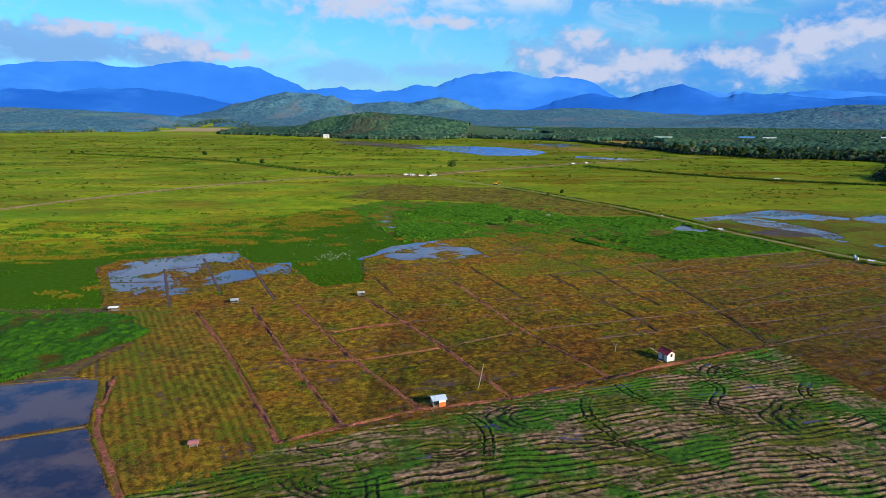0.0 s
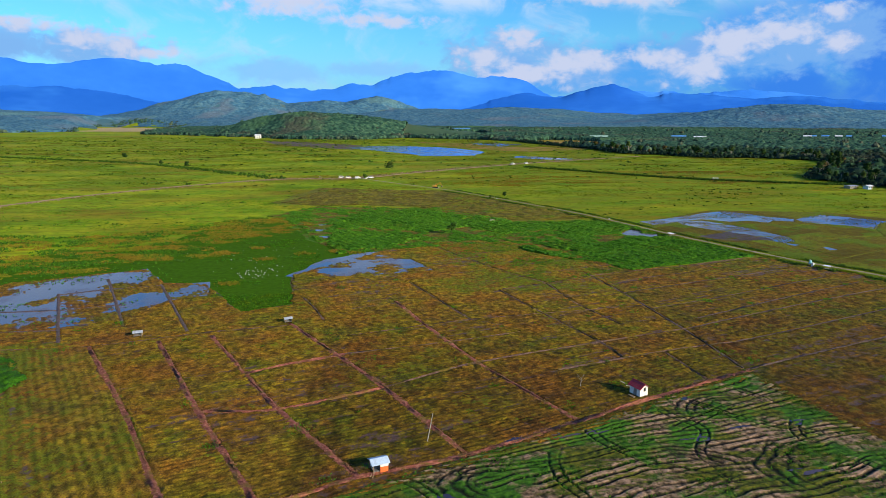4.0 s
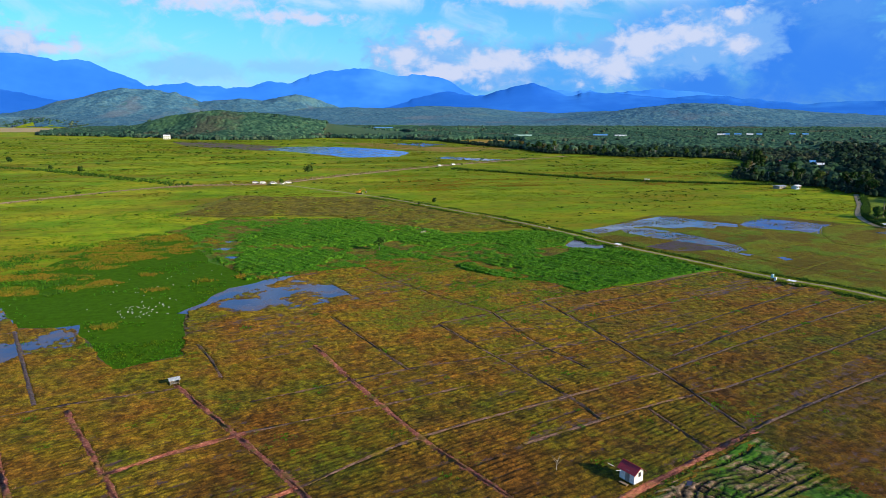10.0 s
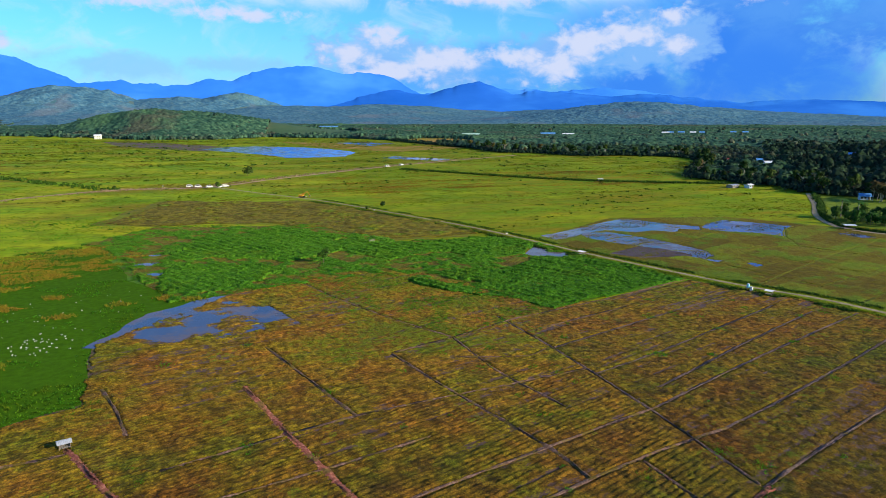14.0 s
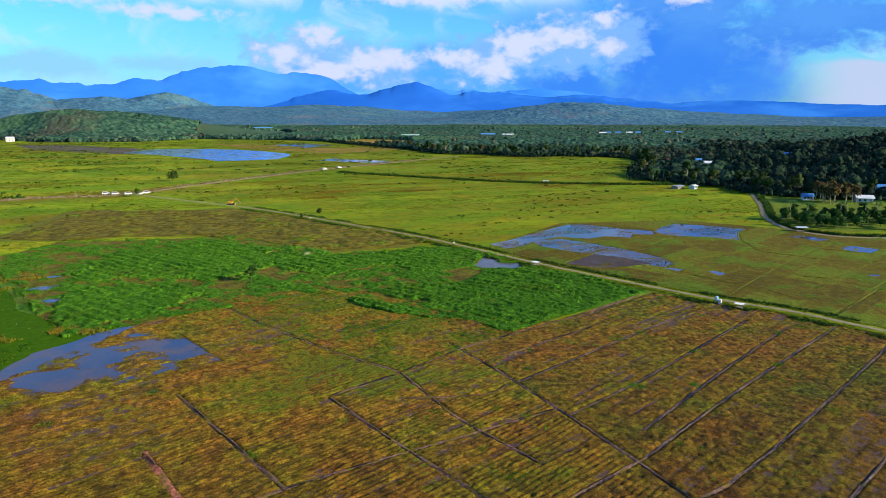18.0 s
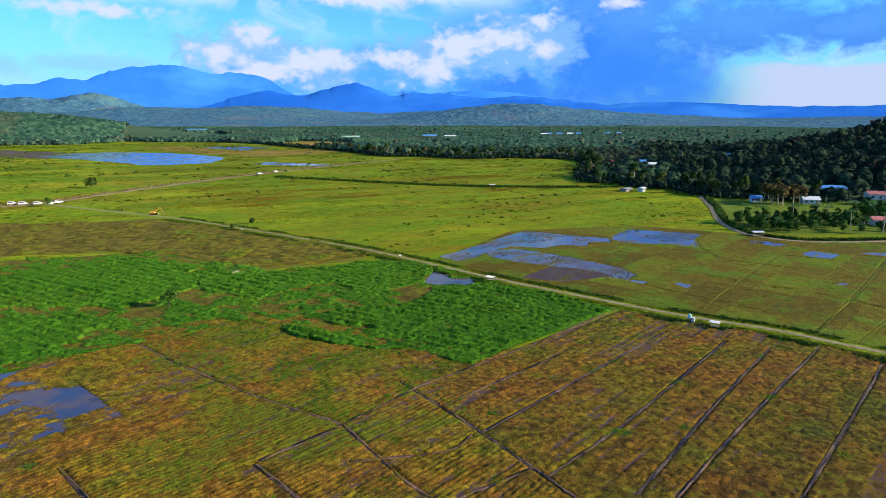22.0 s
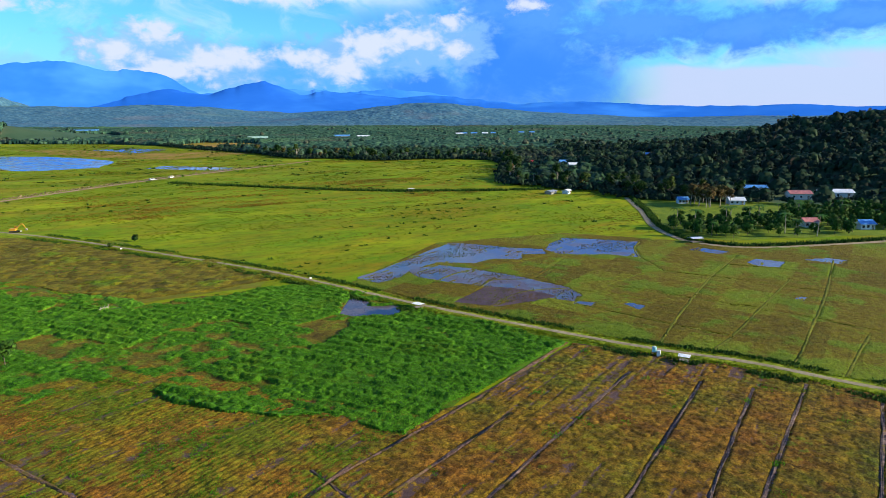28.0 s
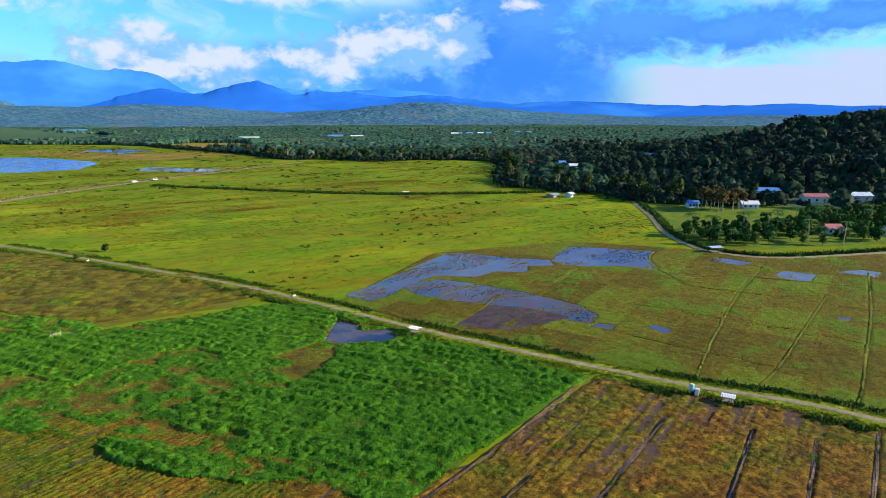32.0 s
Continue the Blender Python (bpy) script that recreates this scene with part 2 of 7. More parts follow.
def leafy(name, stops, patch=None, patch_scale=0.05, lo=0.45, hi=0.6, rough=0.7, per_object=0.0, up=0.6, tone=0.0, round_=0.0, glow_through=0.0):
    """Foliage and grass: tone by island, broken by patches; some light passes through."""
    m, N, L, P = material(name)
    g = N.new("ShaderNodeNewGeometry")
    col = ramp_of(N, L, g.outputs["Random Per Island"], stops)
    if patch:
        c2 = ramp_of(N, L, g.outputs["Random Per Island"], patch)
        mask = ramp_of(N, L, noise_tex(N, L, g.outputs["Position"], patch_scale, 4, 0.6), ((lo, (0, 0, 0)), (hi, (1, 1, 1))))
        col = mixc(N, L, mask, col, c2)
    if tone:
        at = N.new("ShaderNodeAttribute")
        at.attribute_name = "tone"
        hs = N.new("ShaderNodeHueSaturation")
        L.new(col, hs.inputs["Color"])
        L.new(math_of(N, L, "ADD", math_of(N, L, "MULTIPLY", at.outputs["Fac"], tone), 1 - tone / 2), hs.inputs["Value"])
        L.new(math_of(N, L, "ADD", math_of(N, L, "MULTIPLY", at.outputs["Fac"], -0.05), 0.525), hs.inputs["Hue"])
        col = hs.outputs[0]
    if per_object:
        oi = N.new("ShaderNodeObjectInfo")
        hs = N.new("ShaderNodeHueSaturation")
        L.new(col, hs.inputs["Color"])
        L.new(math_of(N, L, "ADD", math_of(N, L, "MULTIPLY", oi.outputs["Random"], per_object), 1 - per_object / 2), hs.inputs["Value"])
        L.new(math_of(N, L, "ADD", math_of(N, L, "MULTIPLY", oi.outputs["Random"], -0.06), 0.53), hs.inputs["Hue"])
        col = hs.outputs[0]
    L.new(col, P.inputs["Base Color"])
    P.inputs["Roughness"].default_value = rough
    P.inputs["Specular IOR Level"].default_value = 0.1
    # thin blades scatter light as a soft mass: lean the shading normal upwards
    lean = N.new("ShaderNodeVectorMath")
    lean.operation = "MULTIPLY_ADD"
    L.new(g.outputs["Normal"], lean.inputs[0])
    lean.inputs[1].default_value, lean.inputs[2].default_value = (1 - up,) * 3, (0, 0, up)
    if round_:
        # leaves follow the rounded mass of their crown
        out = N.new("ShaderNodeAttribute")
        out.attribute_name = "out"
        turn = N.new("ShaderNodeVectorTransform")
        turn.vector_type, turn.convert_from, turn.convert_to = "NORMAL", "OBJECT", "WORLD"
        L.new(out.outputs["Vector"], turn.inputs[0])
        sc = N.new("ShaderNodeVectorMath")
        sc.operation = "SCALE"
        sc.inputs["Scale"].default_value = round_
        L.new(turn.outputs[0], sc.inputs[0])
        L.new(sc.outputs[0], lean.inputs[2])
        lean.inputs[1].default_value = (1 - round_,) * 3
    unit = N.new("ShaderNodeVectorMath")
    unit.operation = "NORMALIZE"
    L.new(lean.outputs[0], unit.inputs[0])
    L.new(unit.outputs[0], P.inputs["Normal"])
    if glow_through:
        # thin blades let some light pass
        tr = N.new("ShaderNodeBsdfTranslucent")
        L.new(col, tr.inputs["Color"])
        ms = N.new("ShaderNodeMixShader")
        ms.inputs[0].default_value = glow_through
        L.new(P.outputs[0], ms.inputs[1])
        L.new(tr.outputs[0], ms.inputs[2])
        L.new(ms.outputs[0], N["Material Output"].inputs[0])
    return m


def plain(name, colour, rough=0.6, metal=0.0, vary=0.15, scale=2.0, spec=0.4):
    """Painted or bare man-made surface with grime at two scales."""
    m, N, L, P = material(name)
    tc = N.new("ShaderNodeTexCoord")
    a = noise_tex(N, L, tc.outputs["Object"], scale, 5, 0.6)
    b = noise_tex(N, L, tc.outputs["Object"], scale * 9, 3, 0.6)
    dark = tuple(c * (1 - vary * 2) for c in colour)
    col = mixc(N, L, ramp_of(N, L, a, ((0.4, (0, 0, 0)), (0.7, (1, 1, 1)))), colour, dark)
    col = mixc(N, L, math_of(N, L, "MULTIPLY", b, vary), col, tuple(c * 0.5 for c in colour))
    L.new(col, P.inputs["Base Color"])
    P.inputs["Roughness"].default_value, P.inputs["Metallic"].default_value = rough, metal
    P.inputs["Specular IOR Level"].default_value = spec
    return m


def water(name, deep, mud, mask_scale=0.08, lo=0.45, hi=0.6, rough=0.04):
    m, N, L, P = material(name)
    pos = place(N)
    mask = ramp_of(N, L, noise_tex(N, L, pos, mask_scale, 5, 0.62), ((lo, (0, 0, 0)), (hi, (1, 1, 1))))
    # the first colour's blue paints in reflected sky, on top of the real gloss
    L.new(mixc(N, L, mask, deep, mud), P.inputs["Base Color"])
    r = N.new("ShaderNodeMapRange")
    r.inputs[3].default_value, r.inputs[4].default_value = rough, rough + 0.22
    L.new(mask, r.inputs[0])
    L.new(r.outputs[0], P.inputs["Roughness"])
    P.inputs["IOR"].default_value = 1.33
    b = N.new("ShaderNodeBump")
    b.inputs["Strength"].default_value, b.inputs["Distance"].default_value = 0.06, 0.05
    L.new(noise_tex(N, L, pos, 1.8, 3), b.inputs["Height"])
    L.new(b.outputs[0], P.inputs["Normal"])
    return m


OLIVE = ((0.3, (0.12, 0.10, 0.004)), (0.5, (0.22, 0.17, 0.007)), (0.7, (0.32, 0.21, 0.012)))
MUD = ((0.3, (0.085, 0.024, 0.018)), (0.5, (0.25, 0.078, 0.055)), (0.7, (0.44, 0.19, 0.13)))



def plain_ground():
    """Marsh grass: lime and olive drifts, rust streaks, dark wet specks."""
    m, N, L, P = material("marsh_plain")
    pos = place(N)
    col = ramp_of(N, L, noise_tex(N, L, pos, 0.022, 6, 0.68, (0.55, 1.0, 1.0)), ((0.34, (0.10, 0.215, 0.004)), (0.46, (0.20, 0.305, 0.005)), (0.56, (0.32, 0.37, 0.008)), (0.68, (0.33, 0.28, 0.010))))
    brown = ramp_of(N, L, noise_tex(N, L, pos, 0.012, 6, 0.7, (0.5, 1.4, 1.0), 8), ((0.48, (0, 0, 0)), (0.62, (0.8, 0.8, 0.8))))
    col = mixc(N, L, brown, col, (0.20, 0.125, 0.010))
    lush = ramp_of(N, L, noise_tex(N, L, pos, 0.017, 6, 0.66, (0.6, 1.2, 1.0), -20), ((0.52, (0, 0, 0)), (0.64, (0.75, 0.75, 0.75))))
    col = mixc(N, L, lush, col, (0.12, 0.28, 0.006))
    # towards the east the marsh turns into olive and rust-brown fallow
    sep = N.new("ShaderNodeSeparateXYZ")
    L.new(pos, sep.inputs[0])
    drift = math_of(N, L, "MULTIPLY", math_of(N, L, "SUBTRACT", sep.outputs[0], 10.0), 0.005)
    patch = noise_tex(N, L, pos, 0.03, 6, 0.7, (0.45, 1.2, 1.0), 12)
    fallow = ramp_of(N, L, math_of(N, L, "ADD", math_of(N, L, "MINIMUM", drift, 0.42), math_of(N, L, "MULTIPLY", math_of(N, L, "SUBTRACT", patch, 0.5), 1.6)), ((0.05, (0, 0, 0)), (0.6, (0.85, 0.85, 0.85))))
    tone = ramp_of(N, L, noise_tex(N, L, pos, 0.05, 6, 0.7, (0.5, 1.1, 1.0), 33), ((0.36, (0.070, 0.19, 0.004)), (0.47, (0.15, 0.215, 0.005)), (0.57, (0.20, 0.19, 0.006)), (0.67, (0.30, 0.15, 0.010))))
    col = mixc(N, L, fallow, col, tone)
    fine = noise_tex(N, L, pos, 0.22, 6, 0.7, (0.5, 1.0, 1.0))
    dark = ramp_of(N, L, fine, ((0.38, (0.6, 0.6, 0.6)), (0.54, (0, 0, 0))))
    col = mixc(N, L, dark, col, (0.085, 0.115, 0.006))
    L.new(col, P.inputs["Base Color"])
    P.inputs["Roughness"].default_value = 0.9
    P.inputs["Specular IOR Level"].default_value = 0.05
    b = N.new("ShaderNodeBump")
    b.inputs["Strength"].default_value, b.inputs["Distance"].default_value = 0.3, 0.4
    L.new(fine, b.inputs["Height"])
    L.new(b.outputs[0], P.inputs["Normal"])
    return m


M_PLAIN = plain_ground()


def stubble_tone(N, L, pos, gain):
    """Straw colours of cut rice: olive, green and brown areas, rust patches, dark rotten spots; the mat's fluffy light
    and shade is painted in.
    """
    base = ramp_of(N, L, noise_tex(N, L, pos, 0.05, 5, 0.66), ((0.36, (0.22, 0.095, 0.012)), (0.46, (0.215, 0.122, 0.010)), (0.54, (0.195, 0.138, 0.008)), (0.64, (0.125, 0.13, 0.007))))
    rust = ramp_of(N, L, noise_tex(N, L, pos, 0.14, 5, 0.68, None, 40), ((0.52, (0, 0, 0)), (0.68, (0.75, 0.75, 0.75))))
    col = mixc(N, L, rust, base, (0.30, 0.125, 0.014))
    rot = ramp_of(N, L, noise_tex(N, L, pos, 0.11, 6, 0.7, None, 75), ((0.53, (0, 0, 0)), (0.68, (0.65, 0.65, 0.65))))
    col = mixc(N, L, rot, col, (0.085, 0.045, 0.014))
    # fluffy light and shade of the mat, scaled into the straw colour
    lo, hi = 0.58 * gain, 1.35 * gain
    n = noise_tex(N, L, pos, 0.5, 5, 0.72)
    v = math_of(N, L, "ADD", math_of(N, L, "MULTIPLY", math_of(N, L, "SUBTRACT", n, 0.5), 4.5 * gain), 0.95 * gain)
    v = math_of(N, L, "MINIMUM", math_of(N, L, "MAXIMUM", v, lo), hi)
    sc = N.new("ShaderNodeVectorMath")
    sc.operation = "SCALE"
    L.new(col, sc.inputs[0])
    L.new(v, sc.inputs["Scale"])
    return sc.outputs[0]


def stubble_ground(name, turn, gain, wet, muds=((0.030, 0.020, 0.022), (0.075, 0.052, 0.052)), straw=0.62):
    """Wet soil under the stubble: dark mud along the sown rows, rotting straw between."""
    m, N, L, P = material(name)
    pos = place(N)
    col = stubble_tone(N, L, pos, gain * straw)
    grain = ramp_of(N, L, noise_tex(N, L, pos, 2.6, 4, 0.75), ((0.34, (0.42, 0.42, 0.42)), (0.66, (1.35, 1.35, 1.35))))
    col = mixc(N, L, 1.0, col, grain, "MULTIPLY")
    streak = noise_tex(N, L, pos, 1.0, 5, 0.7, (0.10, 0.85, 1.0), -turn)
    wetm = ramp_of(N, L, streak, ((0.42, (0, 0, 0)), (0.56, (wet, wet, wet))))
    mud = ramp_of(N, L, noise_tex(N, L, pos, 0.6, 5, 0.7), ((0.35, muds[0]), (0.65, muds[1])))
    L.new(mixc(N, L, wetm, col, mud), P.inputs["Base Color"])
    P.inputs["Roughness"].default_value = 0.75
    P.inputs["Specular IOR Level"].default_value = 0.25
    b = N.new("ShaderNodeBump")
    b.inputs["Strength"].default_value, b.inputs["Distance"].default_value = 0.8, 0.25
    L.new(streak, b.inputs["Height"])
    L.new(b.outputs[0], P.inputs["Normal"])
    return m


def carpet(name, straw, leaf, muds, gain=1.0, bump=0.9, mud_rough=0.6):
    """Vegetated ground: straw, green growth and bare mud, mixed by what grows at each spot, with tuft-sized grain of
    painted light tips and shaded gaps.
    """
    m, N, L, P = material(name)
    pos = place(N)

    def value(key):
        at = N.new("ShaderNodeAttribute")
        at.attribute_name = key
        return at.outputs["Fac"]
    base = stubble_tone(N, L, pos, gain) if straw is None else ramp_of(N, L, noise_tex(N, L, pos, 0.25, 5, 0.68), straw)
    vary = N.new("ShaderNodeVectorMath")
    vary.operation = "SCALE"
    L.new(base, vary.inputs[0])
    L.new(math_of(N, L, "ADD", math_of(N, L, "MULTIPLY", value("tone"), 0.9), 0.55), vary.inputs["Scale"])
    base = vary.outputs[0]
    tuft = noise_tex(N, L, pos, 3.2, 5, 0.75)
    blade = noise_tex(N, L, pos, 9.0, 3, 0.7)
    green = ramp_of(N, L, math_of(N, L, "ADD", value("green"), math_of(N, L, "MULTIPLY", math_of(N, L, "SUBTRACT", tuft, 0.5), 1.2)), ((0.38, (0, 0, 0)), (0.62, (1, 1, 1))))
    mixed = mixc(N, L, green, base, ramp_of(N, L, math_of(N, L, "ADD", math_of(N, L, "MULTIPLY", value("tone"), 0.6), math_of(N, L, "MULTIPLY", blade, 0.4)), leaf))
    # grain paints bright tuft tips and the shade between tufts into the colour
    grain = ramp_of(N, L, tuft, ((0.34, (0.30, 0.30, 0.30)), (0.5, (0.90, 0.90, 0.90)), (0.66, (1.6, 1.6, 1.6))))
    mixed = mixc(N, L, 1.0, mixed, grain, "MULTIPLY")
    mud = ramp_of(N, L, blade, ((0.35, muds[0]), (0.65, muds[1])))
    cover = ramp_of(N, L, math_of(N, L, "ADD", value("cover"), math_of(N, L, "MULTIPLY", math_of(N, L, "SUBTRACT", tuft, 0.5), 1.1)), ((0.30, (0, 0, 0)), (0.5, (1, 1, 1))))
    L.new(mixc(N, L, cover, mud, mixed), P.inputs["Base Color"])
    r = N.new("ShaderNodeMapRange")
    r.inputs[3].default_value, r.inputs[4].default_value = mud_rough, 0.9
    L.new(cover, r.inputs[0])
    L.new(r.outputs[0], P.inputs["Roughness"])
    P.inputs["Specular IOR Level"].default_value = 0.12
    b = N.new("ShaderNodeBump")
    b.inputs["Strength"].default_value, b.inputs["Distance"].default_value = bump, 0.15
    L.new(math_of(N, L, "ADD", tuft, math_of(N, L, "MULTIPLY", blade, 0.4)), b.inputs["Height"])
    L.new(b.outputs[0], P.inputs["Normal"])
    return m


LEAF_WEED = ((0.2, (0.018, 0.078, 0.003)), (0.5, (0.044, 0.145, 0.005)), (0.8, (0.095, 0.235, 0.010)))
LEAF_STUB = ((0.2, (0.042, 0.066, 0.003)), (0.5, (0.072, 0.096, 0.004)), (0.8, (0.115, 0.130, 0.006)))
LEAF_GREENEAST = ((0.2, (0.058, 0.105, 0.003)), (0.5, (0.092, 0.140, 0.005)), (0.8, (0.140, 0.180, 0.007)))
LEAF_EAST = ((0.2, (0.075, 0.130, 0.004)), (0.5, (0.125, 0.200, 0.006)), (0.8, (0.190, 0.260, 0.010)))
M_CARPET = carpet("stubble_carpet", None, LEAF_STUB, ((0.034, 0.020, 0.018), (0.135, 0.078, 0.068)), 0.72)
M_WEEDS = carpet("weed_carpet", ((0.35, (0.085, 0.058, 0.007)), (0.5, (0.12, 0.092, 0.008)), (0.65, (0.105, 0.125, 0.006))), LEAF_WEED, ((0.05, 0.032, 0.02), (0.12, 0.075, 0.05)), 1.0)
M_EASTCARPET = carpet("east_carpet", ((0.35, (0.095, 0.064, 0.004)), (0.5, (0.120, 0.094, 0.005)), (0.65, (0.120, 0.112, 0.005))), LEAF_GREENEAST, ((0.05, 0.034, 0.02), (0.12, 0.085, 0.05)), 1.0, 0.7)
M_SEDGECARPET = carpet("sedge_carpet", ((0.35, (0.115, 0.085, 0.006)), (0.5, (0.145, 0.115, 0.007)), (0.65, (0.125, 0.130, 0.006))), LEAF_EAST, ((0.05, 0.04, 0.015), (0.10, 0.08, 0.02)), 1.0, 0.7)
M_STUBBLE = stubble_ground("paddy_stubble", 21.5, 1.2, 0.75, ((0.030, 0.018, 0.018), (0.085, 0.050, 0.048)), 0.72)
M_STUBBLE_E = surface("paddy_stubble_east", ((0.3, (0.070, 0.068, 0.004)), (0.5, (0.12, 0.105, 0.006)), (0.7, (0.19, 0.145, 0.010))), 0.9, ((0.3, (0.035, 0.09, 0.003)), (0.7, (0.10, 0.17, 0.006))), 0.035, 0.5, 0.64, bump=0.3, bump_scale=2.5)
M_WEED = surface("weed_bed", ((0.25, (0.035, 0.105, 0.004)), (0.5, (0.07, 0.17, 0.007)), (0.75, (0.12, 0.21, 0.010))), 0.6, ((0.3, (0.06, 0.065, 0.006)), (0.7, (0.15, 0.125, 0.012))), 0.07, 0.50, 0.62, bump=0.5, bump_scale=1.8)
M_SWAMP = surface("swamp_mat", ((0.3, (0.032, 0.085, 0.003)), (0.6, (0.05, 0.125, 0.004)), (0.8, (0.075, 0.16, 0.006))), 0.5, None, rough=0.95, bump=0.3, spec=0.02)
M_MUD = surface("bund_mud", MUD, 1.6, ((0.3, (0.08, 0.045, 0.015)), (0.7, (0.21, 0.13, 0.03))), 0.35, 0.50, 0.62, bump=0.9, bump_scale=2.5)
M_BUND = surface("dark_bund", ((0.3, (0.045, 0.026, 0.020)), (0.5, (0.115, 0.068, 0.054)), (0.7, (0.25, 0.155, 0.125))), 1.8, ((0.3, (0.06, 0.045, 0.010)), (0.7, (0.17, 0.115, 0.022))), 0.4, 0.48, 0.58, bump=0.9, bump_scale=3.0)
M_TRACK = surface("wet_track_mud", ((0.3, (0.045, 0.028, 0.027)), (0.5, (0.10, 0.066, 0.060)), (0.7, (0.21, 0.145, 0.13))), 1.8, ((0.3, (0.06, 0.045, 0.010)), (0.7, (0.15, 0.105, 0.02))), 0.4, 0.55, 0.64, rough=0.75, bump=0.9, bump_scale=3, spec=0.2)
M_ROAD = surface("gravel_road", ((0.3, (0.20, 0.155, 0.085)), (0.6, (0.33, 0.27, 0.17)), (0.8, (0.44, 0.37, 0.25))), 0.6, None, bump=0.3, bump_scale=4)
M_EARTH = surface("earth_road", ((0.3, (0.22, 0.13, 0.08)), (0.7, (0.42, 0.28, 0.18))), 0.1, None, bump=0.2)
M_VERGE = surface("road_verge", ((0.3, (0.12, 0.19, 0.006)), (0.7, (0.32, 0.36, 0.016))), 0.5, None, bump=0.8, bump_scale=1.5)
M_BANK = surface("grassy_bank", ((0.3, (0.055, 0.08, 0.003)), (0.7, (0.16, 0.15, 0.010))), 0.7, None, bump=0.8, bump_scale=1.5)
M_POND = water("pond_water", (0.020, 0.024, 0.065), (0.095, 0.068, 0.085), 0.08, 0.42, 0.56)
M_FLOOD = water("flooded_paddy_water", (0.045, 0.055, 0.12), (0.10, 0.065, 0.075), 0.09, 0.46, 0.6)
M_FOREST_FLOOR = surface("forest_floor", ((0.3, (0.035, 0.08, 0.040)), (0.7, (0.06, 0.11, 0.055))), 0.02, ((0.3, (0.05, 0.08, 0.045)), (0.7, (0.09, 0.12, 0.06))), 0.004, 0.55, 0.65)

# far floor: distance haze painted in as blue-green
M_FAR_FLOOR = surface("hazy_hill_floor", ((0.3, (0.045, 0.12, 0.16)), (0.7, (0.065, 0.15, 0.175))), 0.006, ((0.3, (0.0665, 0.13, 0.15)), (0.7, (0.1235, 0.18, 0.15))), 0.003, 0.52, 0.62)

# ---- mesh helpers ----


def mesh_of(name, verts, faces, mats, face_mat=None, smooth=False):
    me = bpy.data.meshes.new(name)
    me.from_pydata([tuple(v) for v in verts], [], [tuple(f) for f in faces])
    for m in (mats if isinstance(mats, (list, tuple)) else [mats]):
        me.materials.append(m)
    if face_mat is not None:
        me.polygons.foreach_set("material_index", np.asarray(face_mat, np.int32))
    if smooth:
        me.polygons.foreach_set("use_smooth", np.ones(len(me.polygons), bool))
    me.update()
    return me


def fast_mesh(name, V, F, mat, smooth=False):
    """V: n x 3, F: m x k with k 3 or 4."""
    me = bpy.data.meshes.new(name)
    V, F = np.ascontiguousarray(V, np.float32), np.ascontiguousarray(F, np.int32)
    me.vertices.add(len(V))
    me.vertices.foreach_set("co", V.ravel())
    k = F.shape[1]
    me.loops.add(F.size)
    me.loops.foreach_set("vertex_index", F.ravel())
    me.polygons.add(len(F))
    me.polygons.foreach_set("loop_start", np.arange(0, F.size, k, dtype=np.int32))
    me.polygons.foreach_set("use_smooth", np.full(len(F), smooth))
    me.materials.append(mat)
    me.update(calc_edges=True)
    me.validate()
    return me


def hash2(ix, iy, seed):
    h = (ix * 374761393 + iy * 668265263 + seed * 974634777) & 0xFFFFFFFF
    h = ((h ^ (h >> 13)) * 1274126177) & 0xFFFFFFFF
    return ((h ^ (h >> 16)) & 0xFFFF) / 65535.0


def vnoise(x, y, seed=0):
    x, y = np.asarray(x, float), np.asarray(y, float)
    ix, iy = np.floor(x).astype(np.int64), np.floor(y).astype(np.int64)
    fx, fy = x - ix, y - iy
    fx, fy = fx * fx * (3 - 2 * fx), fy * fy * (3 - 2 * fy)
    a, b, c, d = hash2(ix, iy, seed), hash2(ix + 1, iy, seed), hash2(ix, iy + 1, seed), hash2(ix + 1, iy + 1, seed)
    return (a * (1 - fx) + b * fx) * (1 - fy) + (c * (1 - fx) + d * fx) * fy


def fbm(x, y, seed=0, octaves=4):
    s, amp, f = 0.0, 0.5, 1.0
    for o in range(octaves):
        s, amp, f = s + amp * vnoise(np.asarray(x) * f, np.asarray(y) * f, seed + o * 17), amp * 0.5, f * 2.03
    return s / (1 - 0.5 ** octaves)


def inside(x, y, poly):
    x, y = np.asarray(x, float), np.asarray(y, float)
    r = np.zeros(x.shape, bool)
    n = len(poly)
    for i in range(n):
        (x0, y0), (x1, y1) = poly[i], poly[(i + 1) % n]
        if y0 == y1:
            continue
        r ^= ((y0 > y) != (y1 > y)) & (x < (x1 - x0) * (y - y0) / (y1 - y0) + x0)
    return r


def near_line(x, y, pts):
    """Distance to a polyline."""
    best = np.full(np.shape(x), 1e9)
    for (x0, y0), (x1, y1) in zip(pts, pts[1:]):
        dx, dy = x1 - x0, y1 - y0
        t = np.clip(((x - x0) * dx + (y - y0) * dy) / (dx * dx + dy * dy), 0, 1)
        best = np.minimum(best, np.hypot(x - x0 - t * dx, y - y0 - t * dy))
    return best


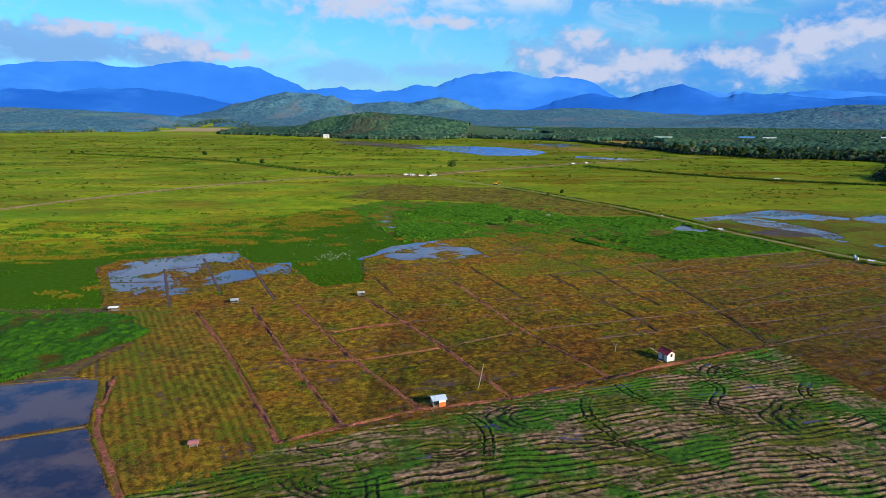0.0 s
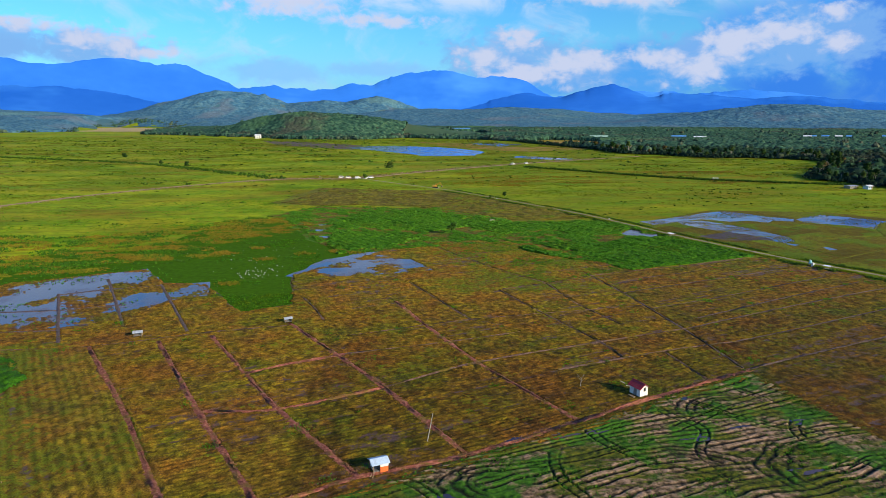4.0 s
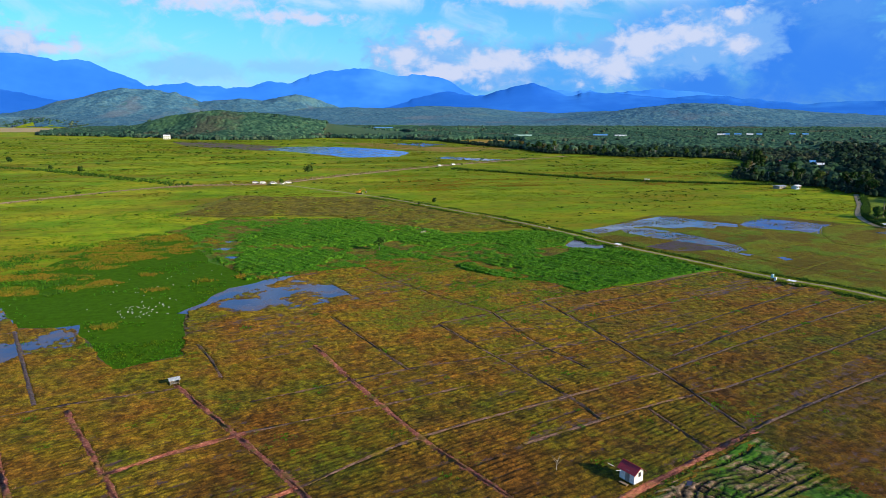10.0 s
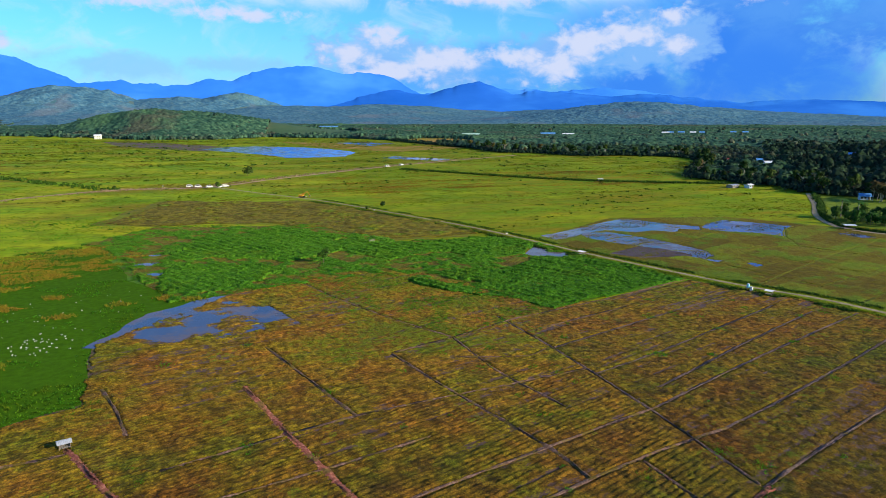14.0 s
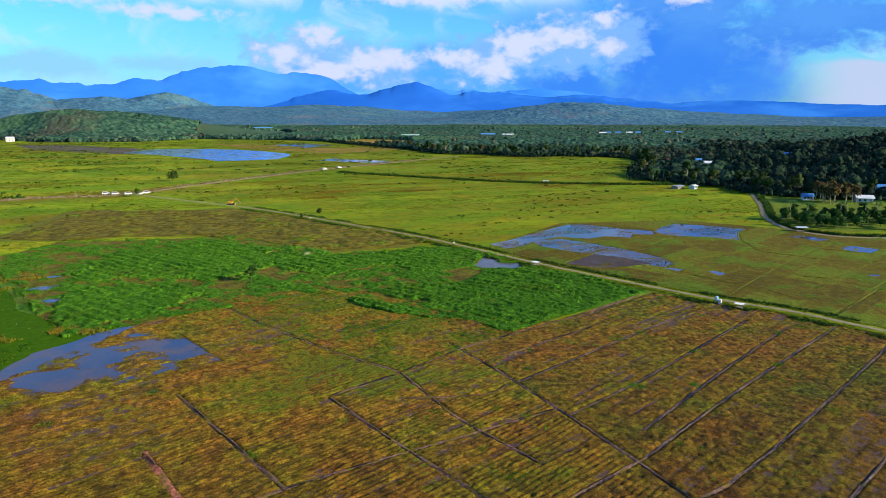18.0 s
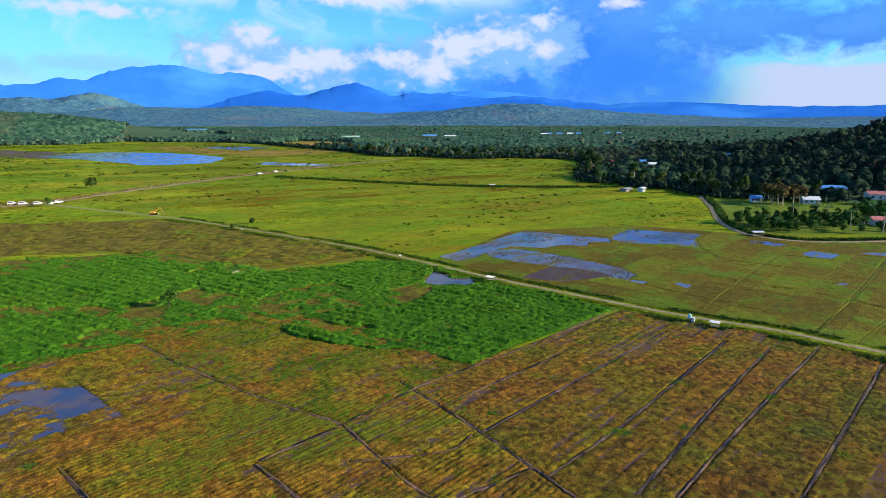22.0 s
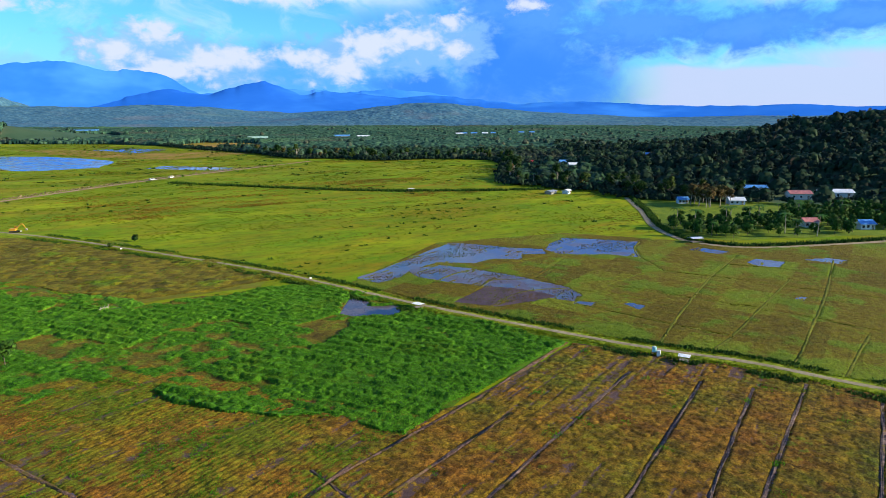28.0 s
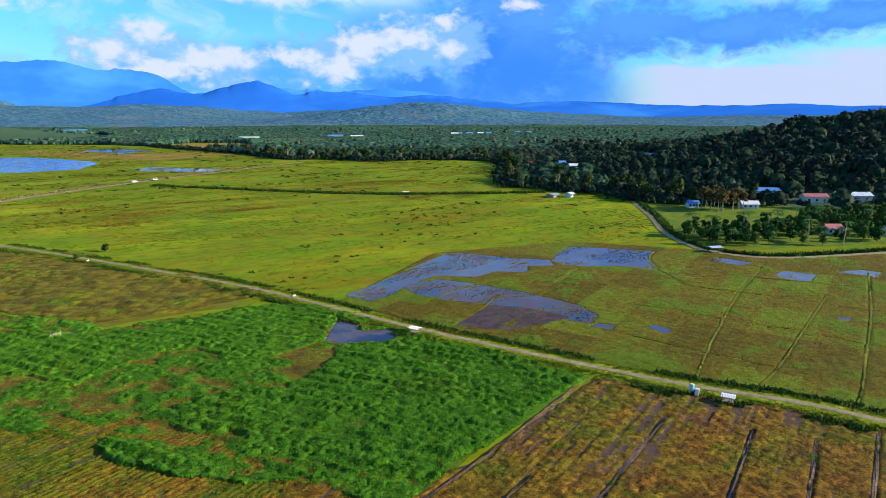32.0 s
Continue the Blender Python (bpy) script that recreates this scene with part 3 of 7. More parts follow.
def smoothed(pts, step=3.0):
    """Even points along a smooth curve through pts."""
    P = np.array(pts, float)
    if len(P) == 2:
        n = max(2, int(np.hypot(*(P[1] - P[0])) / step))
        return P[0] + (P[1] - P[0]) * np.linspace(0, 1, n + 1)[:, None]
    Q = np.vstack([2 * P[0] - P[1], P, 2 * P[-1] - P[-2]])
    out = []
    for i in range(1, len(Q) - 2):
        n = max(1, int(np.hypot(*(Q[i + 1] - Q[i])) / step))
        t = (np.arange(n) / n)[:, None]
        out.append(0.5 * (2 * Q[i] + (Q[i + 1] - Q[i - 1]) * t + (2 * Q[i - 1] - 5 * Q[i] + 4 * Q[i + 1] - Q[i + 2]) * t ** 2 + (3 * Q[i] - Q[i - 1] - 3 * Q[i + 1] + Q[i + 2]) * t ** 3))
    return np.vstack(out + [P[-1:]])


def ribbon(name, pts, section, mat, label, category, group="", kind="structure", z=0.0, wobble=0.0, step=2.0, seed=1, parent=None):
    """A strip along a curve. section: (offset across, height) from left to right."""
    c = smoothed(pts, step)
    d = np.gradient(c, axis=0)
    d /= np.maximum(np.hypot(d[:, 0], d[:, 1])[:, None], 1e-6)
    nrm = np.stack([d[:, 1], -d[:, 0]], 1)
    s = np.arange(len(c)) * step
    V = []
    for k, (o, h) in enumerate(section):
        w = wobble * (fbm(s / 4.0, np.full(len(s), k * 7.3), seed + k, 3) - 0.5) * 2
        p = c + nrm * (o + w)[:, None]
        hh = h * (0.75 + 0.5 * fbm(s / 2.5, np.full(len(s), k * 3.1), seed + 40 + k, 3)) if 0 < k < len(section) - 1 else np.full(len(s), h)
        V.append(np.column_stack([p, z + hh]))
    V = np.stack(V, 1)
    n, k = V.shape[:2]
    i = np.arange((n - 1) * (k - 1))
    a = (i // (k - 1)) * k + i % (k - 1)
    F = np.stack([a, a + k, a + k + 1, a + 1], 1)[:, ::-1]
    ob = new(name, fast_mesh(name, V.reshape(-1, 3), F, mat, True))
    if parent is not None:
        ob.parent = parent
        return ob
    return tagged(ob, label, category, group, kind)


def sheet(name, poly, z, mat, label, category, kind="structure", ragged=0.0, seed=3, step=2.5):
    """A flat patch with a ragged outline."""
    P = np.array(list(poly) + [poly[0]], float)
    out = []
    for a, b in zip(P, P[1:]):
        n = max(1, int(np.hypot(*(b - a)) / step))
        out.append(a + (b - a) * (np.arange(n) / n)[:, None])
    o = np.vstack(out)
    if ragged:
        rag = max(5.0, ragged * 4)
        o = o + ragged * np.column_stack([fbm(o[:, 0] / rag, o[:, 1] / rag, seed) - 0.5, fbm(o[:, 0] / rag, o[:, 1] / rag, seed + 9) - 0.5]) * 2
    bm = bmesh.new()
    vs = [bm.verts.new((x, y, z)) for x, y in o]
    f = bm.faces.new(vs)
    bm.normal_update()
    if f.normal.z < 0:
        f.normal_flip()
    bmesh.ops.triangulate(bm, faces=[f])
    me = bpy.data.meshes.new(name)
    bm.to_mesh(me)
    bm.free()
    me.materials.append(mat)
    return tagged(new(name, me), label, category, "", kind)


def scatter(poly, density, rng, keep=None):
    P = np.array(poly)
    (x0, y0), (x1, y1) = P.min(0), P.max(0)
    n = int((x1 - x0) * (y1 - y0) * density)
    x, y = rng.uniform(x0, x1, n), rng.uniform(y0, y1, n)
    m = inside(x, y, poly)
    x, y = x[m], y[m]
    if keep is not None:
        k = keep(x, y)
        x, y = x[k], y[k]
    return x, y


def tufts(name, x, y, height, width, blades, mat, label, category, rng, z=0.0, lean=0.5, kind="stuff", slim=1.0):
    """Grass tufts: each a few leaning tapered blades."""
    n = len(x)
    h = np.broadcast_to(height, n) * rng.uniform(0.6, 1.3, n)
    X, Y, Hh = np.repeat(x, blades), np.repeat(y, blades), np.repeat(h, blades) * rng.uniform(0.6, 1.1, n * blades)
    W = np.repeat(np.broadcast_to(width, n), blades)
    a = rng.uniform(0, 2 * np.pi, n * blades)
    off = rng.uniform(0, 0.5, n * blades) * W
    bx, by = X + np.cos(a) * off, Y + np.sin(a) * off
    b = a + rng.uniform(-1.2, 1.2, n * blades) + np.pi / 2
    hw = W * rng.uniform(0.16, 0.34, n * blades) * slim
    tx, ty = bx + np.cos(a) * Hh * lean * rng.uniform(0.2, 1.2, n * blades), by + np.sin(a) * Hh * lean * rng.uniform(0.2, 1.2, n * blades)
    V = np.empty((n * blades, 3, 3))
    z = np.repeat(np.broadcast_to(z, n), blades)
    V[:, 0] = np.column_stack([bx - np.cos(b) * hw, by - np.sin(b) * hw, z])
    V[:, 1] = np.column_stack([bx + np.cos(b) * hw, by + np.sin(b) * hw, z])
    V[:, 2] = np.column_stack([tx, ty, z + Hh])
    ob = new(name, fast_mesh(name, V.reshape(-1, 3), np.arange(n * blades * 3).reshape(-1, 3), mat))
    return tagged(ob, label, category, "", kind)


def domes(x, y, cell, seed):
    """Rounded clumps side by side: height 0 to 1, and a random tone for each clump."""
    top, tone = np.zeros(x.shape), np.zeros(x.shape)
    cx, cy = np.floor(x / cell).astype(np.int64), np.floor(y / cell).astype(np.int64)
    for ox in (-1, 0, 1):
        for oy in (-1, 0, 1):
            gx, gy = cx + ox, cy + oy
            px, py = (gx + hash2(gx, gy, seed)) * cell, (gy + hash2(gx, gy, seed + 1)) * cell
            rad = cell * (0.5 + 0.45 * hash2(gx, gy, seed + 2))
            h = (0.4 + 0.6 * hash2(gx, gy, seed + 3)) * np.sqrt(np.clip(1 - ((x - px) ** 2 + (y - py) ** 2) / rad ** 2, 0, 1))
            tone = np.where(h > top, hash2(gx, gy, seed + 4), tone)
            top = np.maximum(top, h)
    return top, tone


def relief(name, poly, st, form, mat, label, category, ragged=1.0, seed=3, kind="structure"):
    """Uneven vegetated ground: form(x, y) gives height, cover, green and tone."""
    P = np.array(poly)
    (x0, y0), (x1, y1) = P.min(0), P.max(0)
    X, Y = np.meshgrid(np.arange(x0 - 2, x1 + 2, st), np.arange(y0 - 2, y1 + 2, st))
    r = np.random.default_rng(seed)
    X, Y = X + r.uniform(-0.25, 0.25, X.shape) * st, Y + r.uniform(-0.25, 0.25, X.shape) * st
    rag = max(4.0, ragged * 3)
    ok = inside(X + 2 * ragged * (fbm(X / rag, Y / rag, seed) - 0.5), Y + 2 * ragged * (fbm(X / rag, Y / rag, seed + 9) - 0.5), poly)
    core = ok.copy()
    core[1:-1, 1:-1] &= ok[:-2, 1:-1] & ok[2:, 1:-1] & ok[1:-1, :-2] & ok[1:-1, 2:]
    n = X.shape[1]
    i, j = np.meshgrid(np.arange(X.shape[0] - 1), np.arange(n - 1), indexing="ij")
    a = (i * n + j)[ok[:-1, :-1] & ok[1:, :-1] & ok[:-1, 1:] & ok[1:, 1:]]
    F = np.stack([a, a + 1, a + n + 1, a + n], 1)
    used = np.unique(F)
    idx = np.full(X.size, -1)
    idx[used] = np.arange(len(used))
    x, y = X.ravel()[used], Y.ravel()[used]
    z, cover, green, tone = form(x, y)
    z = np.where(core.ravel()[used], z, 0.015)
    me = fast_mesh(name, np.column_stack([x, y, z]), idx[F], mat, True)
    for key, v in (("cover", cover), ("green", green), ("tone", tone)):
        me.attributes.new(key, "FLOAT", "POINT").data.foreach_set("value", np.ascontiguousarray(v, np.float32))
    return tagged(new(name, me), label, category, "", kind)


# ---- terrain ----
OX, OY = 30.0, 90.0
FOREST = ((-4600, 1850), (-1500, 1800), (-1151, 1839), (-1057, 1941), (-866, 2053), (-1000, 2650), (-720, 2480), (-600, 1780), (-470, 1690), (-305, 1560), (-190, 1442), (-46, 1405), (50, 1490), (195, 1390),
          (262, 1290), (285, 1160), (322, 1033), (330, 905), (365, 878), (400, 816), (452, 808), (503, 753), (463, 670), (366, 556), (376, 525), (372, 498), (390, 474), (372, 440), (410, 385), (440, 300),
          (560, 200), (900, 60), (4600, -600), (4600, 4600), (-4600, 4600))
WOOD_EDGE, FAR_EDGE = FOREST[14:29], FOREST[1:18]
HILLS = ((-150, 1640, 280, 130, 48, 0.0), (-330, 1700, 200, 110, 16, 0.0), (780, 412, 235, 205, 51, 0.0), (1200, 520, 260, 200, 38, 0.0),
         (1480, 2350, 430, 260, 66, -0.5), (-760, 3500, 420, 300, 140, 0.0), (-300, 3500, 500, 260, 92, 0.0), (-30, 3600, 260, 260, 118, 0.0), (-1900, 2700, 900, 500, 62, 0.0),
         (500, 3400, 900, 400, 60, 0.0), (1900, 3100, 900, 400, 52, -0.5), (2800, 1500, 700, 500, 20, -0.8))


def terrain(x, y):
    x, y = np.asarray(x, float), np.asarray(y, float)
    z = np.zeros(x.shape)
    for cx, cy, ra, rb, h, turn in HILLS:
        c, s = math.cos(turn), math.sin(turn)
        u, v = ((x - cx) * c + (y - cy) * s) / ra, (-(x - cx) * s + (y - cy) * c) / rb
        z = np.maximum(z, h * np.exp(-(u * u + v * v))) + 0.12 * h * np.exp(-(u * u + v * v)) * (fbm(x / 90, y / 90, 5) - 0.5) * 2
    r = np.hypot(x - OX, y - OY)
    roll = np.clip((r - 1500) / 1500, 0, 1)
    z = z + roll * 22 * fbm(x / 420, y / 420, 11)
    wood = np.clip((near_line(x, y, FOREST) - 20) / 80, 0, 1) * inside(x, y, FOREST)
    return z * wood


def build_ground():
    na = 220
    rings = np.concatenate([np.linspace(0, 300, 13)[1:], np.geomspace(320, 4750, 90)])
    a = np.linspace(0, 2 * np.pi, na, endpoint=False)
    X = OX + np.outer(rings, np.sin(a))
    Y = OY + np.outer(rings, np.cos(a))
    Z = terrain(X, Y)
    V = np.vstack([[OX, OY, 0], np.column_stack([X.ravel(), Y.ravel(), Z.ravel()])])
    F, nr = [], len(rings)
    tri = [(0, 1 + (j + 1) % na, 1 + j) for j in range(na)]
    for i in range(nr - 1):
        for j in range(na):
            k = (j + 1) % na
            F.append((1 + i * na + j, 1 + i * na + k, 1 + (i + 1) * na + k, 1 + (i + 1) * na + j))
    cx, cy = V[:, 0], V[:, 1]
    woods = inside(cx, cy, FOREST)
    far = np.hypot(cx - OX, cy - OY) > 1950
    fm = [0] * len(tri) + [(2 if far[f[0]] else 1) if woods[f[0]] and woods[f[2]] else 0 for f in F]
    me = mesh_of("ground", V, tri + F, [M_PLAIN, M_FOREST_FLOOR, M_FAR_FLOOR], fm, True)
    tagged(new("ground", me), "flat marshy rice plain, yellow-green, rising to wooded hills", "ground", "", "structure")


build_ground()

# ---- fields ----
PADDY = ((-80, 135), (-50, 88), (-42, 88), (-27, 101), (13, 119), (36, 129), (81, 150), (125, 166), (169, 183), (200, 160), (186, 200), (172, 222), (160, 247), (147, 263), (106, 250),
         (94, 252), (76, 278), (58, 306), (24, 304), (0, 288), (-31, 250), (-26, 214), (-40, 207), (-58, 241), (-72, 243), (-84, 264), (-122, 247), (-126, 235), (-97, 183), (-75, 163))
PLOUGH = ((-47, 88), (-42, 91), (-28, 103), (12, 121), (35, 131), (79, 152), (84, 130), (90, 100), (110, 60), (-30, 60))
SOUTH_EAST = ((76, 153), (124, 168), (168, 184), (200, 160), (230, 90), (110, 60), (90, 100))
SWAMP = ((-200, 215), (-150, 190), (-126, 181), (-109, 193), (-104, 199), (-118, 228), (-122, 248), (-84, 266), (-71, 243), (-57, 243), (-41, 207), (-26, 207), (-31, 250), (-21, 286), (-14, 288), (-29, 321), (-36, 340),
         (-47, 369), (-69, 361), (-85, 350), (-99, 294), (-125, 300), (-145, 256), (-164, 273), (-182, 285), (-215, 270))
REED_BELT = ((-214, 300), (-205, 340), (-138, 335), (-100, 345), (-70, 385), (-40, 385), (-30, 350), (-45, 330), (-72, 305), (-55, 290), (-84, 269), (-123, 252), (-152, 240), (-185, 245))
LUSH = (((146, 263), (117, 254), (96, 247), (88, 259), (77, 277), (65, 297), (79, 299), (91, 294), (106, 303), (112, 308), (127, 305), (135, 298), (143, 286)), ((52, 291), (59, 293), (69, 280), (84, 259), (78, 257), (66, 268), (57, 281)),
        ((42, 362), (53, 368), (62, 351), (86, 348), (112, 358), (125, 343), (121, 332), (110, 318), (99, 314), (86, 316), (81, 333), (69, 328), (56, 318), (49, 330), (44, 338)), ((-24, 345), (-14, 388), (29, 400), (44, 372), (42, 340), (20, 330), (2, 340)), ((-22, 300), (-24, 330), (-4, 334), (16, 318), (10, 300), (-8, 291)))
WEEDS = ((88, 245), (106, 251), (146, 264), (133, 306), (120, 345), (104, 354), (66, 354), (36, 407), (-10, 415), (-34, 425), (-60, 385), (-48, 366), (-38, 340), (-32, 318), (-16, 284), (6, 290), (28, 296), (50, 300), (66, 274), (83, 256))
EAST = ((176, 215), (164, 248), (152, 270), (136, 312), (128, 345), (188, 385), (250, 372), (300, 300), (350, 276), (420, 250), (420, 120), (210, 120))
WEST_WEEDS = ((-160, 178), (-121, 176), (-100, 179), (-83, 175), (-75, 161), (-83, 142), (-93, 131), (-112, 126), (-150, 122), (-190, 140))
BROWN_FAR = ((36, 407), (66, 356), (104, 357), (112, 366), (80, 438), (40, 500), (-40, 520), (-60, 440))

sheet("stubble_field", PADDY, 0.036, M_STUBBLE, "harvested rice paddies with brown and olive stubble", "field", ragged=2.2)
sheet("paddy_field_south", SOUTH_EAST, 0.028, M_STUBBLE, "brown-green paddy behind a dark ditch bank", "field", ragged=0.6)
sheet("swamp", SWAMP, 0.02, M_SWAMP, "flat dark green swamp covered in floating weed", "swamp", ragged=9.0)
sheet("swamp_margin", ((-135, 178), (-130, 252), (-82, 274), (-30, 292), (-10, 296), (26, 306), (30, 240), (-20, 196), (-60, 186)), 0.010, M_SWAMP, "wet green margin between swamp and paddies", "swamp", ragged=2.0)
sheet("west_stubble", ((-200, 182), (-100, 184), (-72, 164), (-78, 135), (-50, 92), (-44, 60), (-210, 60)), 0.014, M_STUBBLE, "olive stubble round the western weed patch", "field", ragged=2.0)
sheet("weed_field", WEEDS, 0.045, M_WEED, "overgrown paddies full of tall bright green weeds", "field", ragged=5.0)
sheet("weed_field_west", WEST_WEEDS, 0.025, M_SWAMP, "lush green weed patch beside the flooded paddies", "field", ragged=4.0)
sheet("east_paddies", EAST, 0.02, M_STUBBLE_E, "olive-green paddies east of the gravel road", "field", ragged=1.0)
sheet("brown_marsh", BROWN_FAR, 0.06, surface("brown_marsh", ((0.3, (0.075, 0.080, 0.004)), (0.5, (0.13, 0.125, 0.006)), (0.7, (0.19, 0.155, 0.010))), 0.3, ((0.3, (0.10, 0.15, 0.004)), (0.7, (0.19, 0.22, 0.006))), 0.03, 0.5, 0.62, bump=0.5), "brownish sedge field beside the gravel road", "field", ragged=16.0)

# ponds and flooded plots
sheet("pond_south_west", ((-80, 133), (-72, 131), (-64, 111.5), (-90, 100.5), (-110, 110), (-100, 127)), 0.07, M_POND, "still flooded paddy reflecting blue sky", "water", ragged=0.3)
sheet("pond_south", ((-63.5, 109.5), (-47, 86), (-60, 70), (-110, 80), (-112, 96), (-90, 99)), 0.07, M_POND, "still flooded paddy reflecting blue sky", "water", ragged=0.3)
sheet("flooded_paddy_west", ((-119, 229), (-120, 246), (-84, 264), (-71, 241), (-57, 243), (-53, 226), (-64, 221), (-71, 202), (-84, 197), (-101, 196)), 0.075, M_FLOOD, "flooded paddies with stubble standing in blue water", "water", ragged=1.6)
sheet("flooded_paddy_mid", ((-33, 248), (-23, 274), (-2, 286), (7, 283), (19, 252), (6, 250), (-6, 244)), 0.075, M_FLOOD, "shallow violet water over stubble", "water", ragged=5.0)
EAST_FLOODS = (((132, 349), (158, 363), (192, 382), (199, 376), (207, 362), (217, 350), (212, 342), (204, 347), (197, 340), (190, 347), (179, 345), (168, 354), (161, 352), (152, 347), (143, 341), (135, 340)),
               ((217, 349), (227, 357), (241, 364), (249, 355), (262, 339), (251, 332), (237, 317), (231, 328), (223, 333), (216, 340)),
               ((152, 350), (166, 351), (173, 339), (181, 316), (183, 301), (180, 292), (173, 288), (166, 302), (163, 314), (155, 327), (150, 339)),
               ((143, 308), (154, 313), (162, 317), (169, 308), (173, 296), (163, 295), (151, 297)))
for k, p in enumerate(EAST_FLOODS[:2]):
    sheet("flooded_paddy_east", p, 0.08, M_FLOOD, "flooded paddy reflecting blue sky beside the road", "water", ragged=1.6, seed=k)
M_WETMUD = surface("wet_brown_mud", ((0.3, (0.040, 0.018, 0.014)), (0.5, (0.075, 0.036, 0.028)), (0.7, (0.11, 0.062, 0.050))), 0.25, None, rough=0.5, bump=0.3, spec=0.3)
M_MUDWATER = water("muddy_plot_water", (0.035, 0.036, 0.085), (0.085, 0.045, 0.04), 0.12, 0.4, 0.54)
sheet("muddy_flooded_plot", EAST_FLOODS[2], 0.085, M_MUDWATER, "violet-brown muddy water standing in the east paddies", "water", ragged=2.0, seed=5)
sheet("mud_plot", EAST_FLOODS[3], 0.097, M_WETMUD, "dark wet brown mud plot in the flooded paddies", "mud", ragged=1.2)
LANE_POOLS = (((265, 316), (273, 317), (275, 304), (267, 304)), ((263, 290), (272, 291), (276, 282), (265, 278), (261, 284)), ((285, 280), (296, 277), (298, 270), (289, 268)), ((171, 287), (175, 288), (178, 284), (174, 282)),
              ((183, 279), (186, 278), (187, 273), (182, 272)), ((229.5, 253), (233, 254.5), (234.5, 252), (230, 250.5)))
for k, p in enumerate(LANE_POOLS):
    sheet("lane_pool", p, 0.08, M_FLOOD, "shallow pool in the east paddies", "water", ragged=1.6, seed=20 + k, step=1.2)
WEED_POOL = ((110, 316), (116, 324), (121, 331), (123, 322), (121, 318), (127, 315), (129, 310), (123, 306), (117, 310), (112, 311))
sheet("weed_pool", WEED_POOL, 0.08, M_POND, "small open pool among the weeds", "water", ragged=1.5, step=1.2)
LAKE = ((-52, 1086), (-18, 1146), (30, 1150), (97, 1090), (140, 1010), (144, 945), (123, 886), (79, 878), (52, 888), (27, 952), (-32, 1042))
sheet("far_lake", LAKE, 0.1, M_POND, "wide sheet of flood water on the far fields", "water", ragged=9.0, step=8)
sheet("far_pool", ((156, 1210), (203, 1242), (243, 1167), (196, 1107)), 0.1, M_FLOOD, "shallow pool beyond the far lake", "water", ragged=14.0, step=8)
sheet("far_pool", ((158, 846), (182, 866), (233, 816), (218, 792), (185, 812)), 0.1, M_FLOOD, "thin strip of water before the far lake", "water", ragged=9.0, step=6, seed=8)
sheet("far_mudflat", ((-230, 1370), (-150, 1330), (-51, 1190), (-20, 1150), (-54, 1084), (-36, 1030), (-106, 1109), (-190, 1226)), 0.09, M_TRACK, "violet-grey mudflat beside the far lake", "mud", ragged=12.0, step=10)
M_SEDGE = surface("orange_sedge", ((0.3, (0.22, 0.15, 0.02)), (0.7, (0.36, 0.20, 0.05))), 0.05, OLIVE, 0.02)
M_FIELD_PALE = surface("pale_far_field", ((0.3, (0.24, 0.30, 0.02)), (0.7, (0.38, 0.36, 0.05))), 0.03, OLIVE, 0.012)
CLEARINGS = (((54, 1520), (78, 1735), (250, 1720), (246, 1540), (150, 1470)), ((262, 1285), (345, 1360), (418, 1290), (345, 1066), (290, 1100)), ((-930, 2080), (-1010, 2640), (-720, 2460), (-640, 2030)), ((395, 1000), (470, 1030), (520, 985), (440, 950)))
for k, (p, m, lab) in enumerate(zip(CLEARINGS, (M_FIELD_PALE, M_SEDGE, surface("tan_far_field", ((0.3, (0.36, 0.26, 0.12)), (0.7, (0.46, 0.34, 0.17))), 0.02, None), M_FIELD_PALE),
                                    ("pale green field strip among the far woods", "brown sedge field reaching into the woods", "tan harvested field below the far hills", "pale green clearing in the wood"))):
    sheet("far_field", p, 0.35, m, lab, "field", ragged=14.0, step=10, seed=40 + k)
sheet("far_orange_field", ((60, 1290), (130, 1230), (160, 1215), (200, 1100), (330, 1080), (322, 1020), (215, 960), (160, 1010), (120, 1110)), 0.085, M_SEDGE, "orange-brown sedge beyond the far lake", "field", ragged=15.0, step=10)

# ---- bunds ----
BUNDS = (
    ((-70, 181), (-47, 141), (-43, 133), (-28, 104)), ((-55, 184), (-35, 143), (-18, 110)), ((-43, 187), (-21, 144), (-4, 117)), ((-25, 196), (-11, 171), (0, 151), (13, 123)),
    ((4, 214), (11, 191), (21, 163), (35, 133)), ((9, 237), (17, 214), (24, 194)), ((37, 224), (42, 207), (53, 174), (55, 163)), ((54, 231), (57, 207), (63, 187)),
    ((-24, 221), (-19, 208), (-16, 198)), ((66, 165), (68, 149)),
    ((-28, 104), (-18, 110), (-4, 117), (13, 122), (35, 132), (51, 140), (80, 153)),
    ((-95, 181), (-70, 182), (-45, 190), (-24, 194)), ((-34, 143), (-23, 142), (-16, 144), (0, 151)), ((-30, 161), (-19, 167), (-9, 171)),
    ((-9, 184), (12, 191), (26, 195), (44, 198), (76, 203)), ((-10, 171), (15, 177), (35, 183)), ((0, 151), (21, 163), (54, 174), (80, 182)), ((38, 157), (66, 166), (87, 171)),
    ((20, 302), (29, 279), (41, 253), (54, 231)), ((38, 225), (54, 231), (77, 242)), ((51, 218), (66, 214), (73, 217)),
    ((74, 230), (110, 242)), ((73, 240), (106, 250), (146, 264)), ((-70, 133), (-62, 110), (-46, 86), (-40, 70)), ((-64, 110), (-90, 100), (-112, 96)), ((-72, 133), (-100, 127)))
